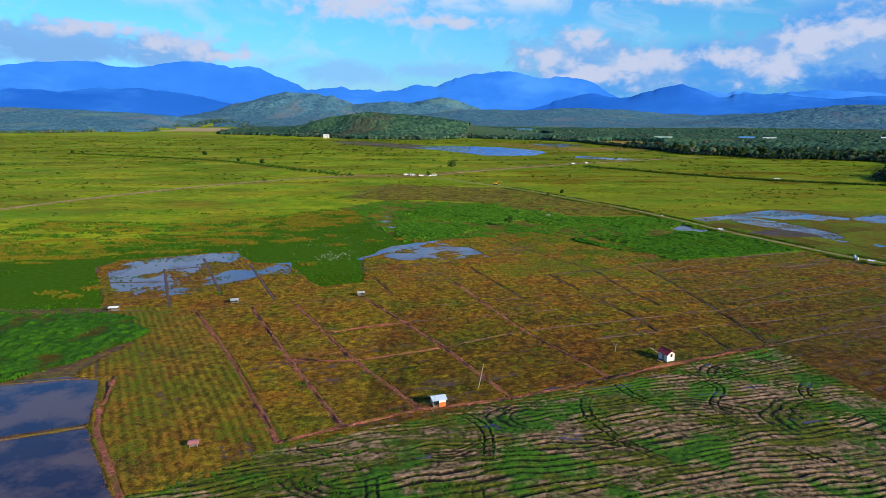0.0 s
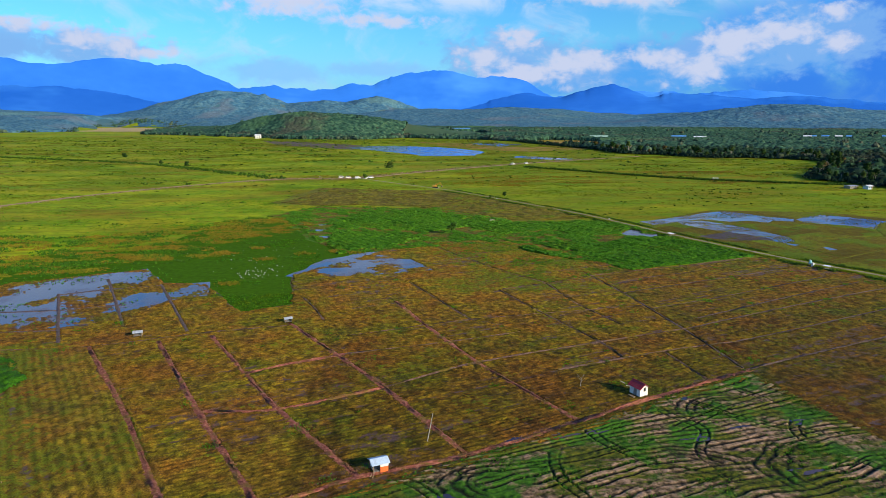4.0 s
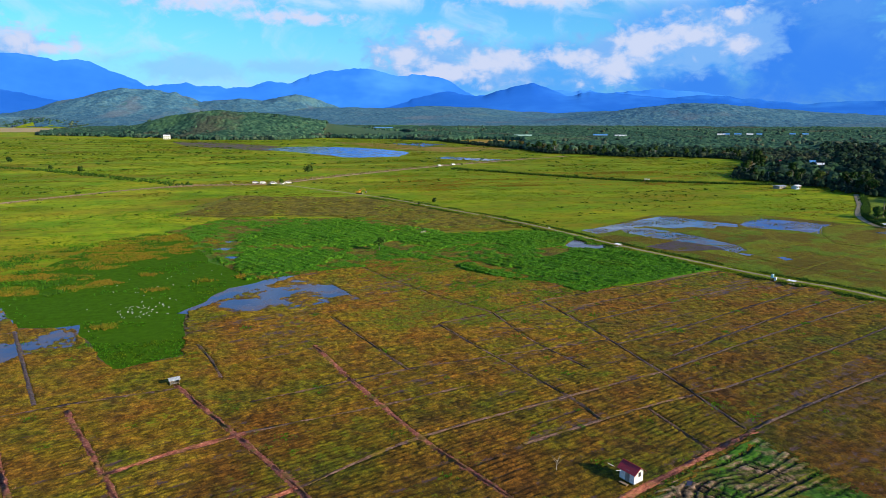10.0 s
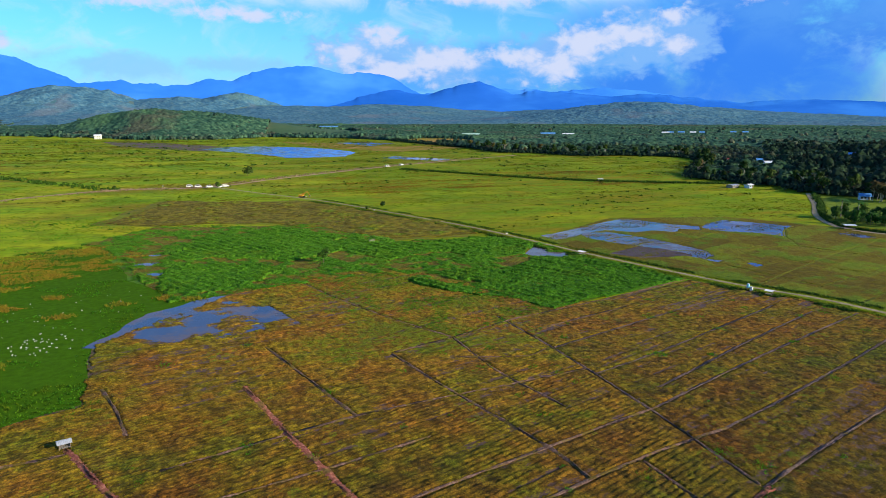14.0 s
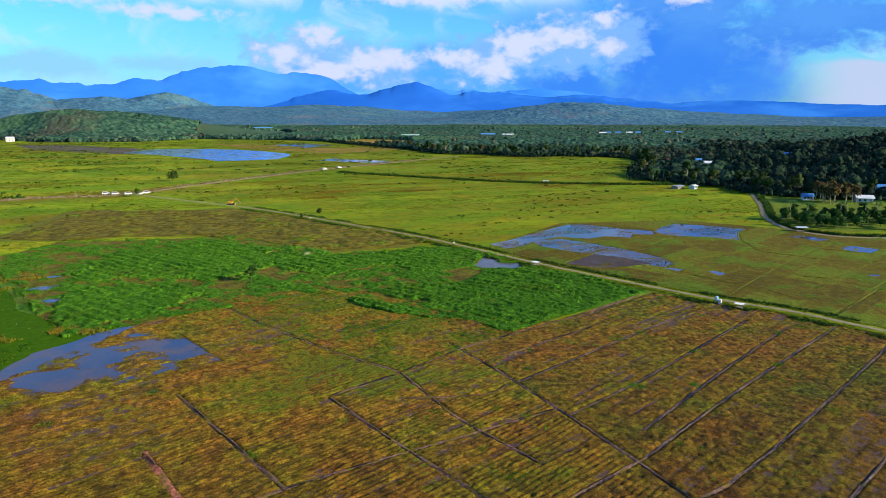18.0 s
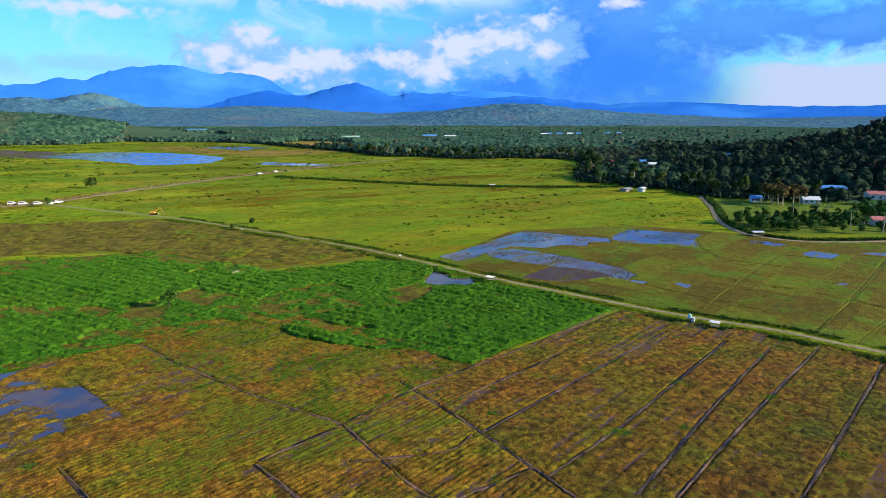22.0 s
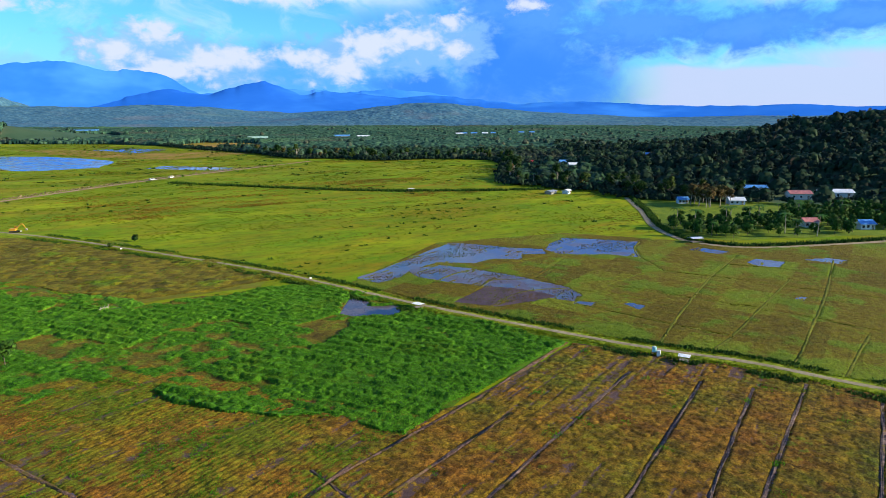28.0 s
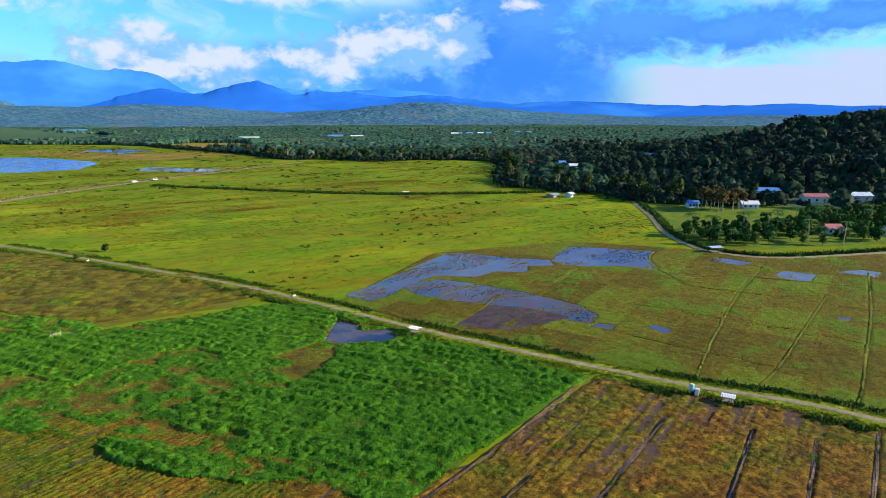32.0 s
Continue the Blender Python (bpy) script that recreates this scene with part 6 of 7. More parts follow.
C_GLASS = plain("dark_window", (0.03, 0.035, 0.045), 0.15)
C_YELLOW = plain("machine_yellow", (0.75, 0.36, 0.03), 0.45)
C_BLACK = plain("black_rubber", (0.02, 0.02, 0.02), 0.8)
C_CYAN = plain("pale_cyan_paint", (0.30, 0.62, 0.70), 0.5)
C_GREENROOF = plain("pale_green_roof", (0.42, 0.62, 0.52), 0.5)


def cabin(name, x, y, turn, w, d, h, stilt, mats, label, window=True, over=0.35, rise=0.7, door=True):
    """A gabled field hut on stilts: ridge along its own y."""
    wall, roof = mats
    o = thing(name, x, y, 0.03, turn, label, "hut")
    z = stilt
    for sx in (-1, 1):
        for sy in (-1, 0, 1):
            part("stilt", tube((sx * (w / 2 - 0.1), sy * (d / 2 - 0.1), -0.1), (sx * (w / 2 - 0.1), sy * (d / 2 - 0.1), z + 0.05), 0.07), C_GREY, o)
    part("floor_deck", box(-w / 2 - 0.05, -d / 2 - 0.05, z, w / 2 + 0.05, d / 2 + 0.05, z + 0.08), C_GREY, o)
    t = 0.05
    for sy in (-1, 1):
        bm = gable_wall(w / 2, h, h + rise, 0, t)
        bmesh.ops.translate(bm, verts=bm.verts, vec=(0, sy * (d / 2) - (t if sy > 0 else 0), z + 0.08))
        part("gable_wall", bm, wall, o)
    for sx in (-1, 1):
        x0 = sx * w / 2 - (t if sx > 0 else 0)
        part("side_wall", box(x0, -d / 2 + t, z + 0.08, x0 + t, d / 2 - t, z + 0.08 + h), wall, o)
        s = over / (w / 2) * rise
        part("roof_sheet", [bm2 for bm2 in [corrugated(-d / 2 - over, d / 2 + over, 0, z + h + rise + 0.12, sx * (w / 2 + over), z + h - s + 0.12)]][0], roof, o).matrix_basis = pose(0, 0, 0, 0, 0, 90 if True else 0) @ Matrix.Diagonal((1, 1, 1, 1))
    part("ridge_cap", tube((0, -d / 2 - over, z + h + rise + 0.15), (0, d / 2 + over, z + h + rise + 0.15), 0.08), roof, o)
    if window:
        wn = part("window", box(-0.15, -d / 2 - 0.03, z + 0.95, 0.45, -d / 2 + 0.02, z + 1.75), C_GREY, o, "small dark window in the gable")
        part("pane", box(-0.08, -d / 2 - 0.045, z + 1.02, 0.38, -d / 2 - 0.02, z + 1.68), C_GLASS, wn)
    if door:
        part("door", box(-w / 2 - 0.03, -0.5, z + 0.08, -w / 2 + 0.01, 0.3, z + 1.9), C_GREY, o, "grey plank door")
        part("step", box(-w / 2 - 0.6, -0.5, z - 0.22, -w / 2 - 0.05, 0.3, z - 0.15), C_GREY, o)
    return o


def shelter(name, x, y, turn, w, d, h, roof, label, rise=0.35, deck=True, wall=None, over=0.3, deck_z=0.5):
    """An open field shelter: four posts, a slatted deck and a low gable of sheets."""
    o = thing(name, x, y, 0.03, turn, label, "shelter")
    for sx in (-1, 1):
        for sy in (-1, 1):
            part("post", tube((sx * w / 2, sy * d / 2, -0.1), (sx * w / 2, sy * d / 2, h), 0.06, 0.05), C_TIMBER, o)
    if deck:
        for k in range(5):
            u = -w / 2 + w * (k + 0.1) / 5
            part("deck_board", box(u, -d / 2 - 0.05, deck_z, u + w / 5 * 0.85, d / 2 + 0.05, deck_z + 0.05), C_GREY, o)
    for s in (-1, 1):
        bm = corrugated(-w / 2 - over, w / 2 + over, 0, h + rise, s * (d / 2 + over), h - 0.08)
        part("roof_sheet", bm, roof, o)
        part("rafter", tube((s * w / 2, -d / 2, h), (s * w / 2, 0, h + rise - 0.03), 0.035), C_TIMBER, o)
    if wall:
        part("back_panel", box(-w / 2, d / 2 - 0.03, deck_z, w / 2, d / 2 + 0.02, h - 0.1), wall, o)
        part("side_panel", box(w / 2 - 0.02, -d / 2, deck_z, w / 2 + 0.03, d / 2, h - 0.1), wall, o)
    return o


# red-roofed hut: gable towards the sun side
red = cabin("field_cabin", 50.6, 142.6, 24, 2.1, 2.8, 1.75, 0.3, (C_WHITE, C_RED), "white boarded hut on low stilts with a red sheet roof")
part("bench", box(-2.2, -0.9, 0.3, -1.7, 0.6, 0.36), C_TIMBER, red)
for sy in (-0.8, 0.5):
    part("bench_leg", box(-2.1, sy, -0.05, -1.8, sy + 0.08, 0.3), C_TIMBER, red)
part("eave_pole", tube((-1.9, 1.8, 2.2), (-2.4, 2.7, 2.5), 0.04), C_WHITE, red)
part("eave_pole", tube((-1.9, 0.5, 2.1), (-2.6, 0.9, 2.2), 0.04), C_WHITE, red)

tarp = shelter("tarpaulin_shelter", -1.0, 118.9, 18, 2.3, 2.0, 1.7, C_ROOFPALE, "field shelter with white sheet roof and orange tarpaulin front", 0.45, True, C_WHITE, 0.35, 0.4)
part("tarpaulin", box(-0.1, -1.17, 0.2, 1.2, -1.12, 1.1), C_TARP, tarp, "hanging orange tarpaulin")
part("front_panel", box(-0.1, -1.15, 1.12, 1.25, -1.11, 1.62), C_WHITE, tarp)
part("ladder", tube((-1.5, -1.3, 0.5), (-2.3, -2.0, -0.1), 0.05), C_TIMBER, tarp)
part("ladder", tube((-1.2, -1.5, 0.5), (-1.9, -2.3, -0.1), 0.05), C_TIMBER, tarp)

shelter("grey_shelter", -25.2, 196.2, 20, 1.7, 1.4, 1.4, C_ZINC, "small grey shelter with a patched zinc roof beside a bund", 0.3, True, C_GREY)
shelter("grey_shelter", -61.2, 188.2, 12, 1.8, 1.4, 1.4, C_ZINC, "small zinc-roofed shelter at the edge of the flooded paddies", 0.3, True, C_GREY)
shelter("white_shelter", -92.8, 180.2, 5, 2.2, 1.6, 1.5, C_ROOFWHITE, "white slatted field shelter beside green weeds", 0.15)
shelter("patched_shelter", -41.8, 102.6, 15, 1.25, 1.1, 1.1, C_ROOFPINK, "tiny field shelter patched with red and white cloth", 0.15, True, C_WHITE)
shelter("road_shelter", 158.6, 240.0, -62, 2.0, 1.5, 1.6, C_ROOFWHITE, "open roadside shelter with a white sheet roof", 0.12)
shelter("pool_shelter", 131.0, 308.2, -66, 2.4, 1.6, 1.6, C_ROOFWHITE, "little white-roofed shelter beside the weed pool", 0.12)
shelter("lane_shelter", 280.2, 323.6, -20, 5.0, 3.4, 2.2, C_ROOFWHITE, "white-roofed shelter on the bend of the lane", 0.3)
shelter("far_shelter", 276, 549, -30, 4.0, 3.0, 1.9, C_ROOFWHITE, "small white-roofed shelter far out on the paddies", 0.3)

tank = thing("tank_stand", 156.2, 246.2, 0.03, -60, "pale cyan drum on a timber stand beside the road", "tank stand")
for sx in (-0.5, 0.5):
    for sy in (-0.4, 0.4):
        part("leg", tube((sx, sy, -0.1), (sx * 0.9, sy * 0.9, 1.0), 0.06), C_TIMBER, tank)
part("platform", box(-0.7, -0.6, 1.0, 0.7, 0.6, 1.08), C_TIMBER, tank)
drum = part("drum", tube((-0.1, 0, 1.08), (-0.1, 0, 2.25), 0.5, 0.46, 14), C_CYAN, tank, "pale cyan plastic drum")
part("lid", tube((-0.1, 0, 2.25), (-0.1, 0, 2.33), 0.3, 0.26, 12), C_WHITE, drum)
part("pump_box", box(0.55, -0.4, 0.0, 1.3, 0.4, 1.5, 0.04), C_WHITE, tank, "white pump box")

pole = thing("leaning_pole", 7.2, 127.2, 0.03, 0, "bare pale pole leaning out of the stubble", "pole")
part("shaft", tube((0, 0, -0.2), (1.1, 0.9, 4.9), 0.10, 0.06), C_BARKPALE, pole)
fr = thing("timber_frame", 56.5, 354.6, 0.03, 30, "broken pale timber frame standing in weeds", "frame")
for k in (-1.2, 0.2, 1.3):
    part("post", tube((k, 0, -0.1), (k + 0.15, 0, 1.9), 0.09), C_BARKPALE, fr)
part("rail", tube((-1.6, 0, 1.2), (1.6, 0.1, 1.35), 0.08), C_BARKPALE, fr)
part("rail", tube((-0.6, 0, 1.7), (1.4, 0.1, 1.0), 0.06), C_BARKPALE, fr)
for x, y, turn in ((118.5, 355.5, 10), (74.5, 443, 20), (43, 512, 40), (144, 727, 10), (-52, 604, 0)):
    mk = thing("marker_board", x, y, 0.05, turn, "small white board on a post at the road edge", "board", "roadside boards")
    part("post", tube((0, 0, -0.1), (0, 0, 1.1), 0.06), C_TIMBER, mk)
    part("panel", box(-0.45, -0.05, 0.6, 0.45, 0.03, 1.1, 0.02), C_WHITE, mk)
for x, y, h in ((-58, 120, 0.6), (140, 292, 1.1), (147, 288, 1.2)):
    st = thing("stake", x, y, 0.05, 0, "short wooden stake at the water's edge", "stake", "stakes")
    part("shaft", tube((0, 0, -0.1), (0.1, 0, h), 0.06), C_TIMBER, st)


def van(x, y, turn, body_mat, label):
    o = thing("van", x, y, 0.3, turn, label, "van", "parked vehicles")
    bm = box(-2.3, -0.85, 0.35, 2.3, 0.85, 1.25, 0.12)
    part("body", bm, body_mat, o)
    part("cabin", box(-2.1, -0.78, 1.25, 1.2, 0.78, 2.0, 0.15), body_mat, o)
    part("windscreen", box(1.18, -0.65, 1.3, 1.24, 0.65, 1.85), C_GLASS, o)
    for s in (-1, 1):
        part("side_window", box(-1.8, s * 0.79 - 0.01, 1.35, 1.0, s * 0.79 + 0.01, 1.85), C_GLASS, o)
        for px in (-1.4, 1.4):
            part("wheel", tube((px, s * 0.7, 0.35), (px, s * 0.9, 0.35), 0.35, None, 12), C_BLACK, o)
    return o


for x, y, turn in ((-33, 595, 5), (-27, 592, 8), (-19, 588, 12), (-12, 586, 60), (-8, 590, 20), (141, 726, 30), (158, 737, 30)):
    van(x, y, turn, C_WHITE, "white van parked at the earth road junction")

ex = thing("excavator", 40.5, 513.5, 0.3, -25, "orange-yellow excavator working beside the canal", "excavator")
for s in (-1, 1):
    part("crawler", box(-1.9, s * 1.0 - 0.35, 0, 1.9, s * 1.0 + 0.35, 0.8, 0.25), C_BLACK, ex)
part("house", box(-1.8, -1.2, 0.9, 1.0, 1.2, 1.9, 0.15), C_YELLOW, ex)
cab = part("cab", box(0.0, 0.2, 1.9, 1.1, 1.2, 2.9, 0.1), C_YELLOW, ex)
part("pane", box(1.09, 0.3, 2.1, 1.13, 1.1, 2.8), C_GLASS, cab)
part("boom", tube((0.9, -0.2, 1.7), (3.6, -0.2, 4.2), 0.28, 0.2), C_YELLOW, ex)
part("stick", tube((3.6, -0.2, 4.2), (5.3, -0.2, 1.8), 0.2, 0.15), C_YELLOW, ex)
part("bucket", box(4.9, -0.7, 0.9, 5.7, 0.3, 1.8, 0.15), C_GREY, ex)


def house(x, y, z, turn, w, d, h, wall, roof, label, rise=1.6, windows=3, storeys=1, name="house"):
    """A gabled house, ridge along its own x."""
    o = thing(name, x, y, z, turn, label, "house")
    part("wall", box(-w / 2, -d / 2, -0.6, w / 2, d / 2, h), wall, o)
    for s in (-1, 1):
        part("roof_slope", corrugated(-w / 2 - 0.6, w / 2 + 0.6, 0, h + rise, s * (d / 2 + 0.7), h - 0.15, 0.5, 0.06, 0.08), roof, o)
        bm = gable_wall(d / 2, 0.01, rise, 0, 0.1)
        bmesh.ops.rotate(bm, verts=bm.verts, matrix=Matrix.Rotation(radians(90), 3, "Z"))
        bmesh.ops.translate(bm, verts=bm.verts, vec=(s * (w / 2 - 0.05) + 0.05, 0, h))
        part("gable", bm, wall, o)
    for k in range(windows):
        for st in range(storeys):
            u = -w / 2 + w * (k + 0.5) / windows
            zz = 0.9 + st * h / storeys
            for s in (-1, 1):
                wn = part("window", box(u - 0.6, s * d / 2 - 0.05, zz, u + 0.6, s * d / 2 + 0.05, zz + 1.2), C_GLASS, o)
                part("sill", box(u - 0.7, s * d / 2 - 0.1, zz - 0.1, u + 0.7, s * d / 2 + 0.1, zz), C_WHITE, wn)
    part("door", box(w * 0.3, -d / 2 - 0.06, 0, w * 0.3 + 0.9, -d / 2 + 0.04, 2.05), C_TIMBER, o)
    return o


def gz(x, y):
    return float(terrain(np.array([x]), np.array([y]))[0])


HOUSES = (
    (404, 384, -38, 9, 6, 2.8, C_PALEBLUE, C_ROOFWHITE, "blue-walled village house with a pale sheet roof"),
    (380, 404, -30, 6, 4, 2.6, C_PALEBLUE, C_ROOFBLUE, "small blue hut at the wood's edge"),
    (452, 402, -40, 15, 8, 3.2, C_WHITE, C_ROOFBLUE, "village house with a light blue roof"),
    (452, 372, -40, 13, 9, 3.4, C_WHITE, C_ROOFPINK, "village house with a faded red roof"),
    (468, 358, -40, 19, 9, 3.2, C_WHITE, C_ROOFWHITE, "long village house with a pale roof"),
    (361, 318, -30, 7, 6, 2.8, C_WHITE, C_ROOFPINK, "small house with a red roof among trees"),
    (377, 300, -30, 7, 6, 2.8, C_WHITE, C_ROOFBLUE, "small house with a blue roof among trees"),
    (490, 604, -30, 12, 9, 3.4, C_WHITE, C_ROOFWHITE, "white house among dark trees"),
    (512, 640, -30, 11, 8, 3.4, C_WHITE, C_ROOFBLUE, "blue-roofed house among dark trees"),
    (498, 668, -20, 9, 7, 3.2, C_WHITE, C_RED, "red-roofed house among dark trees"),
    (560, 580, -30, 10, 7, 3.2, C_PALEBLUE, C_ROOFBLUE, "blue house deep among trees"))
for x, y, turn, w, d, h, wall, roof, lab in HOUSES:
    house(x, y, gz(x, y), turn, w, d, h, wall, roof, lab)
house(356, 478, 0, 20, 5, 4, 2.5, C_PALEBLUE, C_ROOFWHITE, "narrow blue and white house at the marsh edge", 0.6, 2)
house(347, 484, 0, 20, 8, 5, 2.0, C_GREY, C_ZINC, "low grey shed at the marsh edge", 0.4, 2, name="shed")
FAR_BUILDINGS = (
    (455, 1390, -18, 36, 14, 5, C_WHITE, C_GREENROOF, "long white hall with a pale green roof"),
    (613, 1360, -24, 30, 14, 6, C_WHITE, C_ROOFBLUE, "white two-storey block with a blue roof"),
    (655, 1350, -24, 24, 12, 4.5, C_WHITE, C_ROOFWHITE, "white two-storey block among trees"),
    (225, 1960, -10, 70, 16, 5, C_WHITE, C_ROOFBLUE, "very long white hall with a blue-grey roof"),
    (-260, 1500, 0, 12, 9, 6, C_WHITE, C_ROOFWHITE, "white house at the foot of a wooded hill"))
for x, y, turn, w, d, h, wall, roof, lab in FAR_BUILDINGS:
    house(x, y, gz(x, y) + 0.5, turn, w, d, h, wall, roof, lab, 2.2, 8 if w > 20 else 3, 2, "hall" if w > 20 else "house")
for k in range(9):
    x, y = 868 + k * 22 + rng.uniform(-4, 4), 1330 - k * 5 + rng.uniform(-10, 10)
    if k not in (5, 6):
        house(x, y, gz(x, y) + 1, -32, rng.uniform(10, 15), 9, 6, C_WHITE, C_ROOFBLUE if k % 3 else C_ROOFWHITE, "white two-storey terrace house beyond the woods", 2.0, 3, 2, "terrace_house")

# ---- trees ----
L_TREE = leafy("tree_leaf", ((0.0, (0.012, 0.030, 0.005)), (0.5, (0.024, 0.058, 0.009)), (1.0, (0.05, 0.10, 0.014))), None, per_object=0.7, round_=0.7)
L_ORCHARD = leafy("orchard_leaf", ((0.0, (0.014, 0.05, 0.006)), (0.5, (0.03, 0.09, 0.010)), (1.0, (0.06, 0.15, 0.015))), None, per_object=0.5, round_=0.65)
L_FROND = leafy("palm_frond", ((0.0, (0.03, 0.08, 0.010)), (1.0, (0.06, 0.14, 0.015))), None, per_object=0.3)
L_FAR = leafy("mixed_wood_leaf", ((0.0, (0.017, 0.046, 0.024)), (0.5, (0.026, 0.062, 0.030)), (1.0, (0.042, 0.088, 0.038))), ((0.0, (0.038, 0.048, 0.028)), (0.5, (0.050, 0.062, 0.033)), (1.0, (0.068, 0.078, 0.038))), 0.006, 0.54, 0.64, tone=0.9, round_=0.85)
# lighter bluish greens: some distance haze is mixed into these leaves
L_MID = leafy("hazed_wood_leaf", ((0.0, (0.034, 0.080, 0.052)), (0.5, (0.048, 0.105, 0.064)), (1.0, (0.066, 0.130, 0.074))), ((0.0, (0.075, 0.088, 0.060)), (0.5, (0.090, 0.105, 0.066)), (1.0, (0.105, 0.120, 0.070))), 0.005, 0.5, 0.62, tone=0.8, round_=0.9)
# hill leaves: the cloud's shadow on the slope is put into this darker green
L_WOOD = leafy("cloud_shade_leaf", ((0.0, (0.009, 0.024, 0.014)), (0.5, (0.015, 0.036, 0.017)), (1.0, (0.026, 0.056, 0.022))), None, tone=0.9, round_=0.8)
L_BROWN = leafy("brown_leaf", ((0.0, (0.045, 0.032, 0.010)), (0.5, (0.09, 0.065, 0.018)), (1.0, (0.13, 0.11, 0.024))), None, per_object=0.4, round_=0.6)


def canopy_leaf(name, stops, brown, pale, scale, gain=1.0):
    """Canopy seen from far: tone by crown, leaf grain, brownish and plantation areas."""
    m, N, L, P = material(name)
    pos = place(N)
    at = N.new("ShaderNodeAttribute")
    at.attribute_name = "tone"
    col = ramp_of(N, L, at.outputs["Fac"], stops)
    for turn, sc, lo, hi, c in ((20, scale, 0.55, 0.64, brown), (70, scale * 0.7, 0.57, 0.63, pale)):
        mask = ramp_of(N, L, noise_tex(N, L, pos, sc, 5, 0.6, None, turn), ((lo, (0, 0, 0)), (hi, (0.75, 0.75, 0.75))))
        col = mixc(N, L, mask, col, c)
    grain = ramp_of(N, L, noise_tex(N, L, pos, 0.16, 4, 0.7), ((0.36, (0.7, 0.7, 0.7)), (0.64, (1.2, 1.2, 1.2))))
    L.new(mixc(N, L, 1.0, col, grain, "MULTIPLY"), P.inputs["Base Color"])
    P.inputs["Roughness"].default_value = 0.85
    P.inputs["Specular IOR Level"].default_value = 0.05
    return m


# canopy greens carry a blue haze tint for the middle distance
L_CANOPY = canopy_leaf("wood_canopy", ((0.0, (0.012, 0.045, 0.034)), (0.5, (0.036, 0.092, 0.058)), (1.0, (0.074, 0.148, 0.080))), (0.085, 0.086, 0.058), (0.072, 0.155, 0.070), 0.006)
# paler and bluer than leaves: the haze over the far hills is in this colour
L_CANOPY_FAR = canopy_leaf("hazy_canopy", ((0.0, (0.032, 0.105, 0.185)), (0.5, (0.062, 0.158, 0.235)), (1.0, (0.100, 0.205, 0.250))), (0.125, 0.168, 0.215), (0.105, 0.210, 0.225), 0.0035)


def leaf_cloud(blobs, n, size, r, flat=0.8):
    """Leaf sprays on the shells of several lobes. Returns vertices of quads."""
    blobs = np.array(blobs, float)
    w = blobs[:, 3] ** 2
    b = blobs[r.choice(len(blobs), n, p=w / w.sum())]
    d = r.normal(size=(n, 3))
    d /= np.linalg.norm(d, axis=1)[:, None]
    d[:, 2] = np.where(d[:, 2] < -0.35, -d[:, 2], d[:, 2])
    c = b[:, :3] + d * (b[:, 3] * r.uniform(0.55, 1.08, n))[:, None] * np.array([1, 1, flat])
    nrm = d + r.normal(0, 0.55, (n, 3))
    nrm /= np.linalg.norm(nrm, axis=1)[:, None]
    t = np.cross(nrm, r.normal(size=(n, 3)))
    t /= np.maximum(np.linalg.norm(t, axis=1)[:, None], 1e-6)
    s = np.cross(nrm, t)
    a, e = size * r.uniform(0.5, 1.2, n)[:, None], size * r.uniform(0.35, 0.8, n)[:, None]
    V = np.stack([c - t * a, c - s * e, c + t * a * 0.9, c + s * e], 1)
    mid = c - np.average(blobs[:, :3], axis=0)
    mid = mid / np.maximum(np.linalg.norm(mid, axis=1)[:, None], 1e-6) + d * 0.8
    return V.reshape(-1, 3), np.repeat(mid / np.linalg.norm(mid, axis=1)[:, None], 4, axis=0)


def leaf_mesh(name, V, D, leaf, lift=0.55, F=None):
    me = fast_mesh(name, V, quads(len(V) // 4) if F is None else F, leaf)
    D = D + np.array([0, 0, lift])
    D = D / np.linalg.norm(D, axis=1)[:, None]
    me.attributes.new("out", "FLOAT_VECTOR", "POINT").data.foreach_set("vector", np.ascontiguousarray(D, np.float32).ravel())
    return me


def quads(n):
    return np.arange(n * 4).reshape(-1, 4)


def limbs(height, r, spread=0.35, trunk=0.16):
    """Trunk and a few limbs as one joined mesh."""
    bm = bmesh.new()
    top = Vector((r.normal(0, 0.03) * height, r.normal(0, 0.03) * height, height * 0.62))
    segs = [((0, 0, -0.4), tuple(top), trunk * height / 8, trunk * height / 16)]
    for k in range(5):
        a = r.uniform(0, 6.28)
        base = top * r.uniform(0.55, 1.0)
        tip = base + Vector((math.cos(a), math.sin(a), r.uniform(0.4, 0.9))) * height * spread * r.uniform(0.6, 1)
        segs.append((tuple(base), tuple(tip), trunk * height / 18, trunk * height / 50))
    for a, b, r0, r1 in segs:
        t = tube(a, b, r0, r1, 6)
        me = bpy.data.meshes.new("tmp")
        t.to_mesh(me)
        t.free()
        bm.from_mesh(me)
        bpy.data.meshes.remove(me)
    return bm


def tree_kind(seed, height, width, n, size, leaf, label, name="tree", lobes=9, lift=0.45, bark=None, flat=0.85):
    r = np.random.default_rng(seed)
    o = thing(name, 0, 0, -500, 0, label, "tree", "trees")
    part("trunk", limbs(height, r), bark or C_BARK, o)
    bl = []
    for k in range(lobes):
        a, q = r.uniform(0, 6.28), r.uniform(0.05, 0.62) * width / 2
        zc = height * r.uniform(lift, 0.88)
        bl.append((math.cos(a) * q, math.sin(a) * q, zc, width / 2 * r.uniform(0.34, 0.6)))
    V, D = leaf_cloud(bl, n, size, r, flat)
    c = new("crown", leaf_mesh("crown", V, D, leaf))
    c.parent = o
    return o


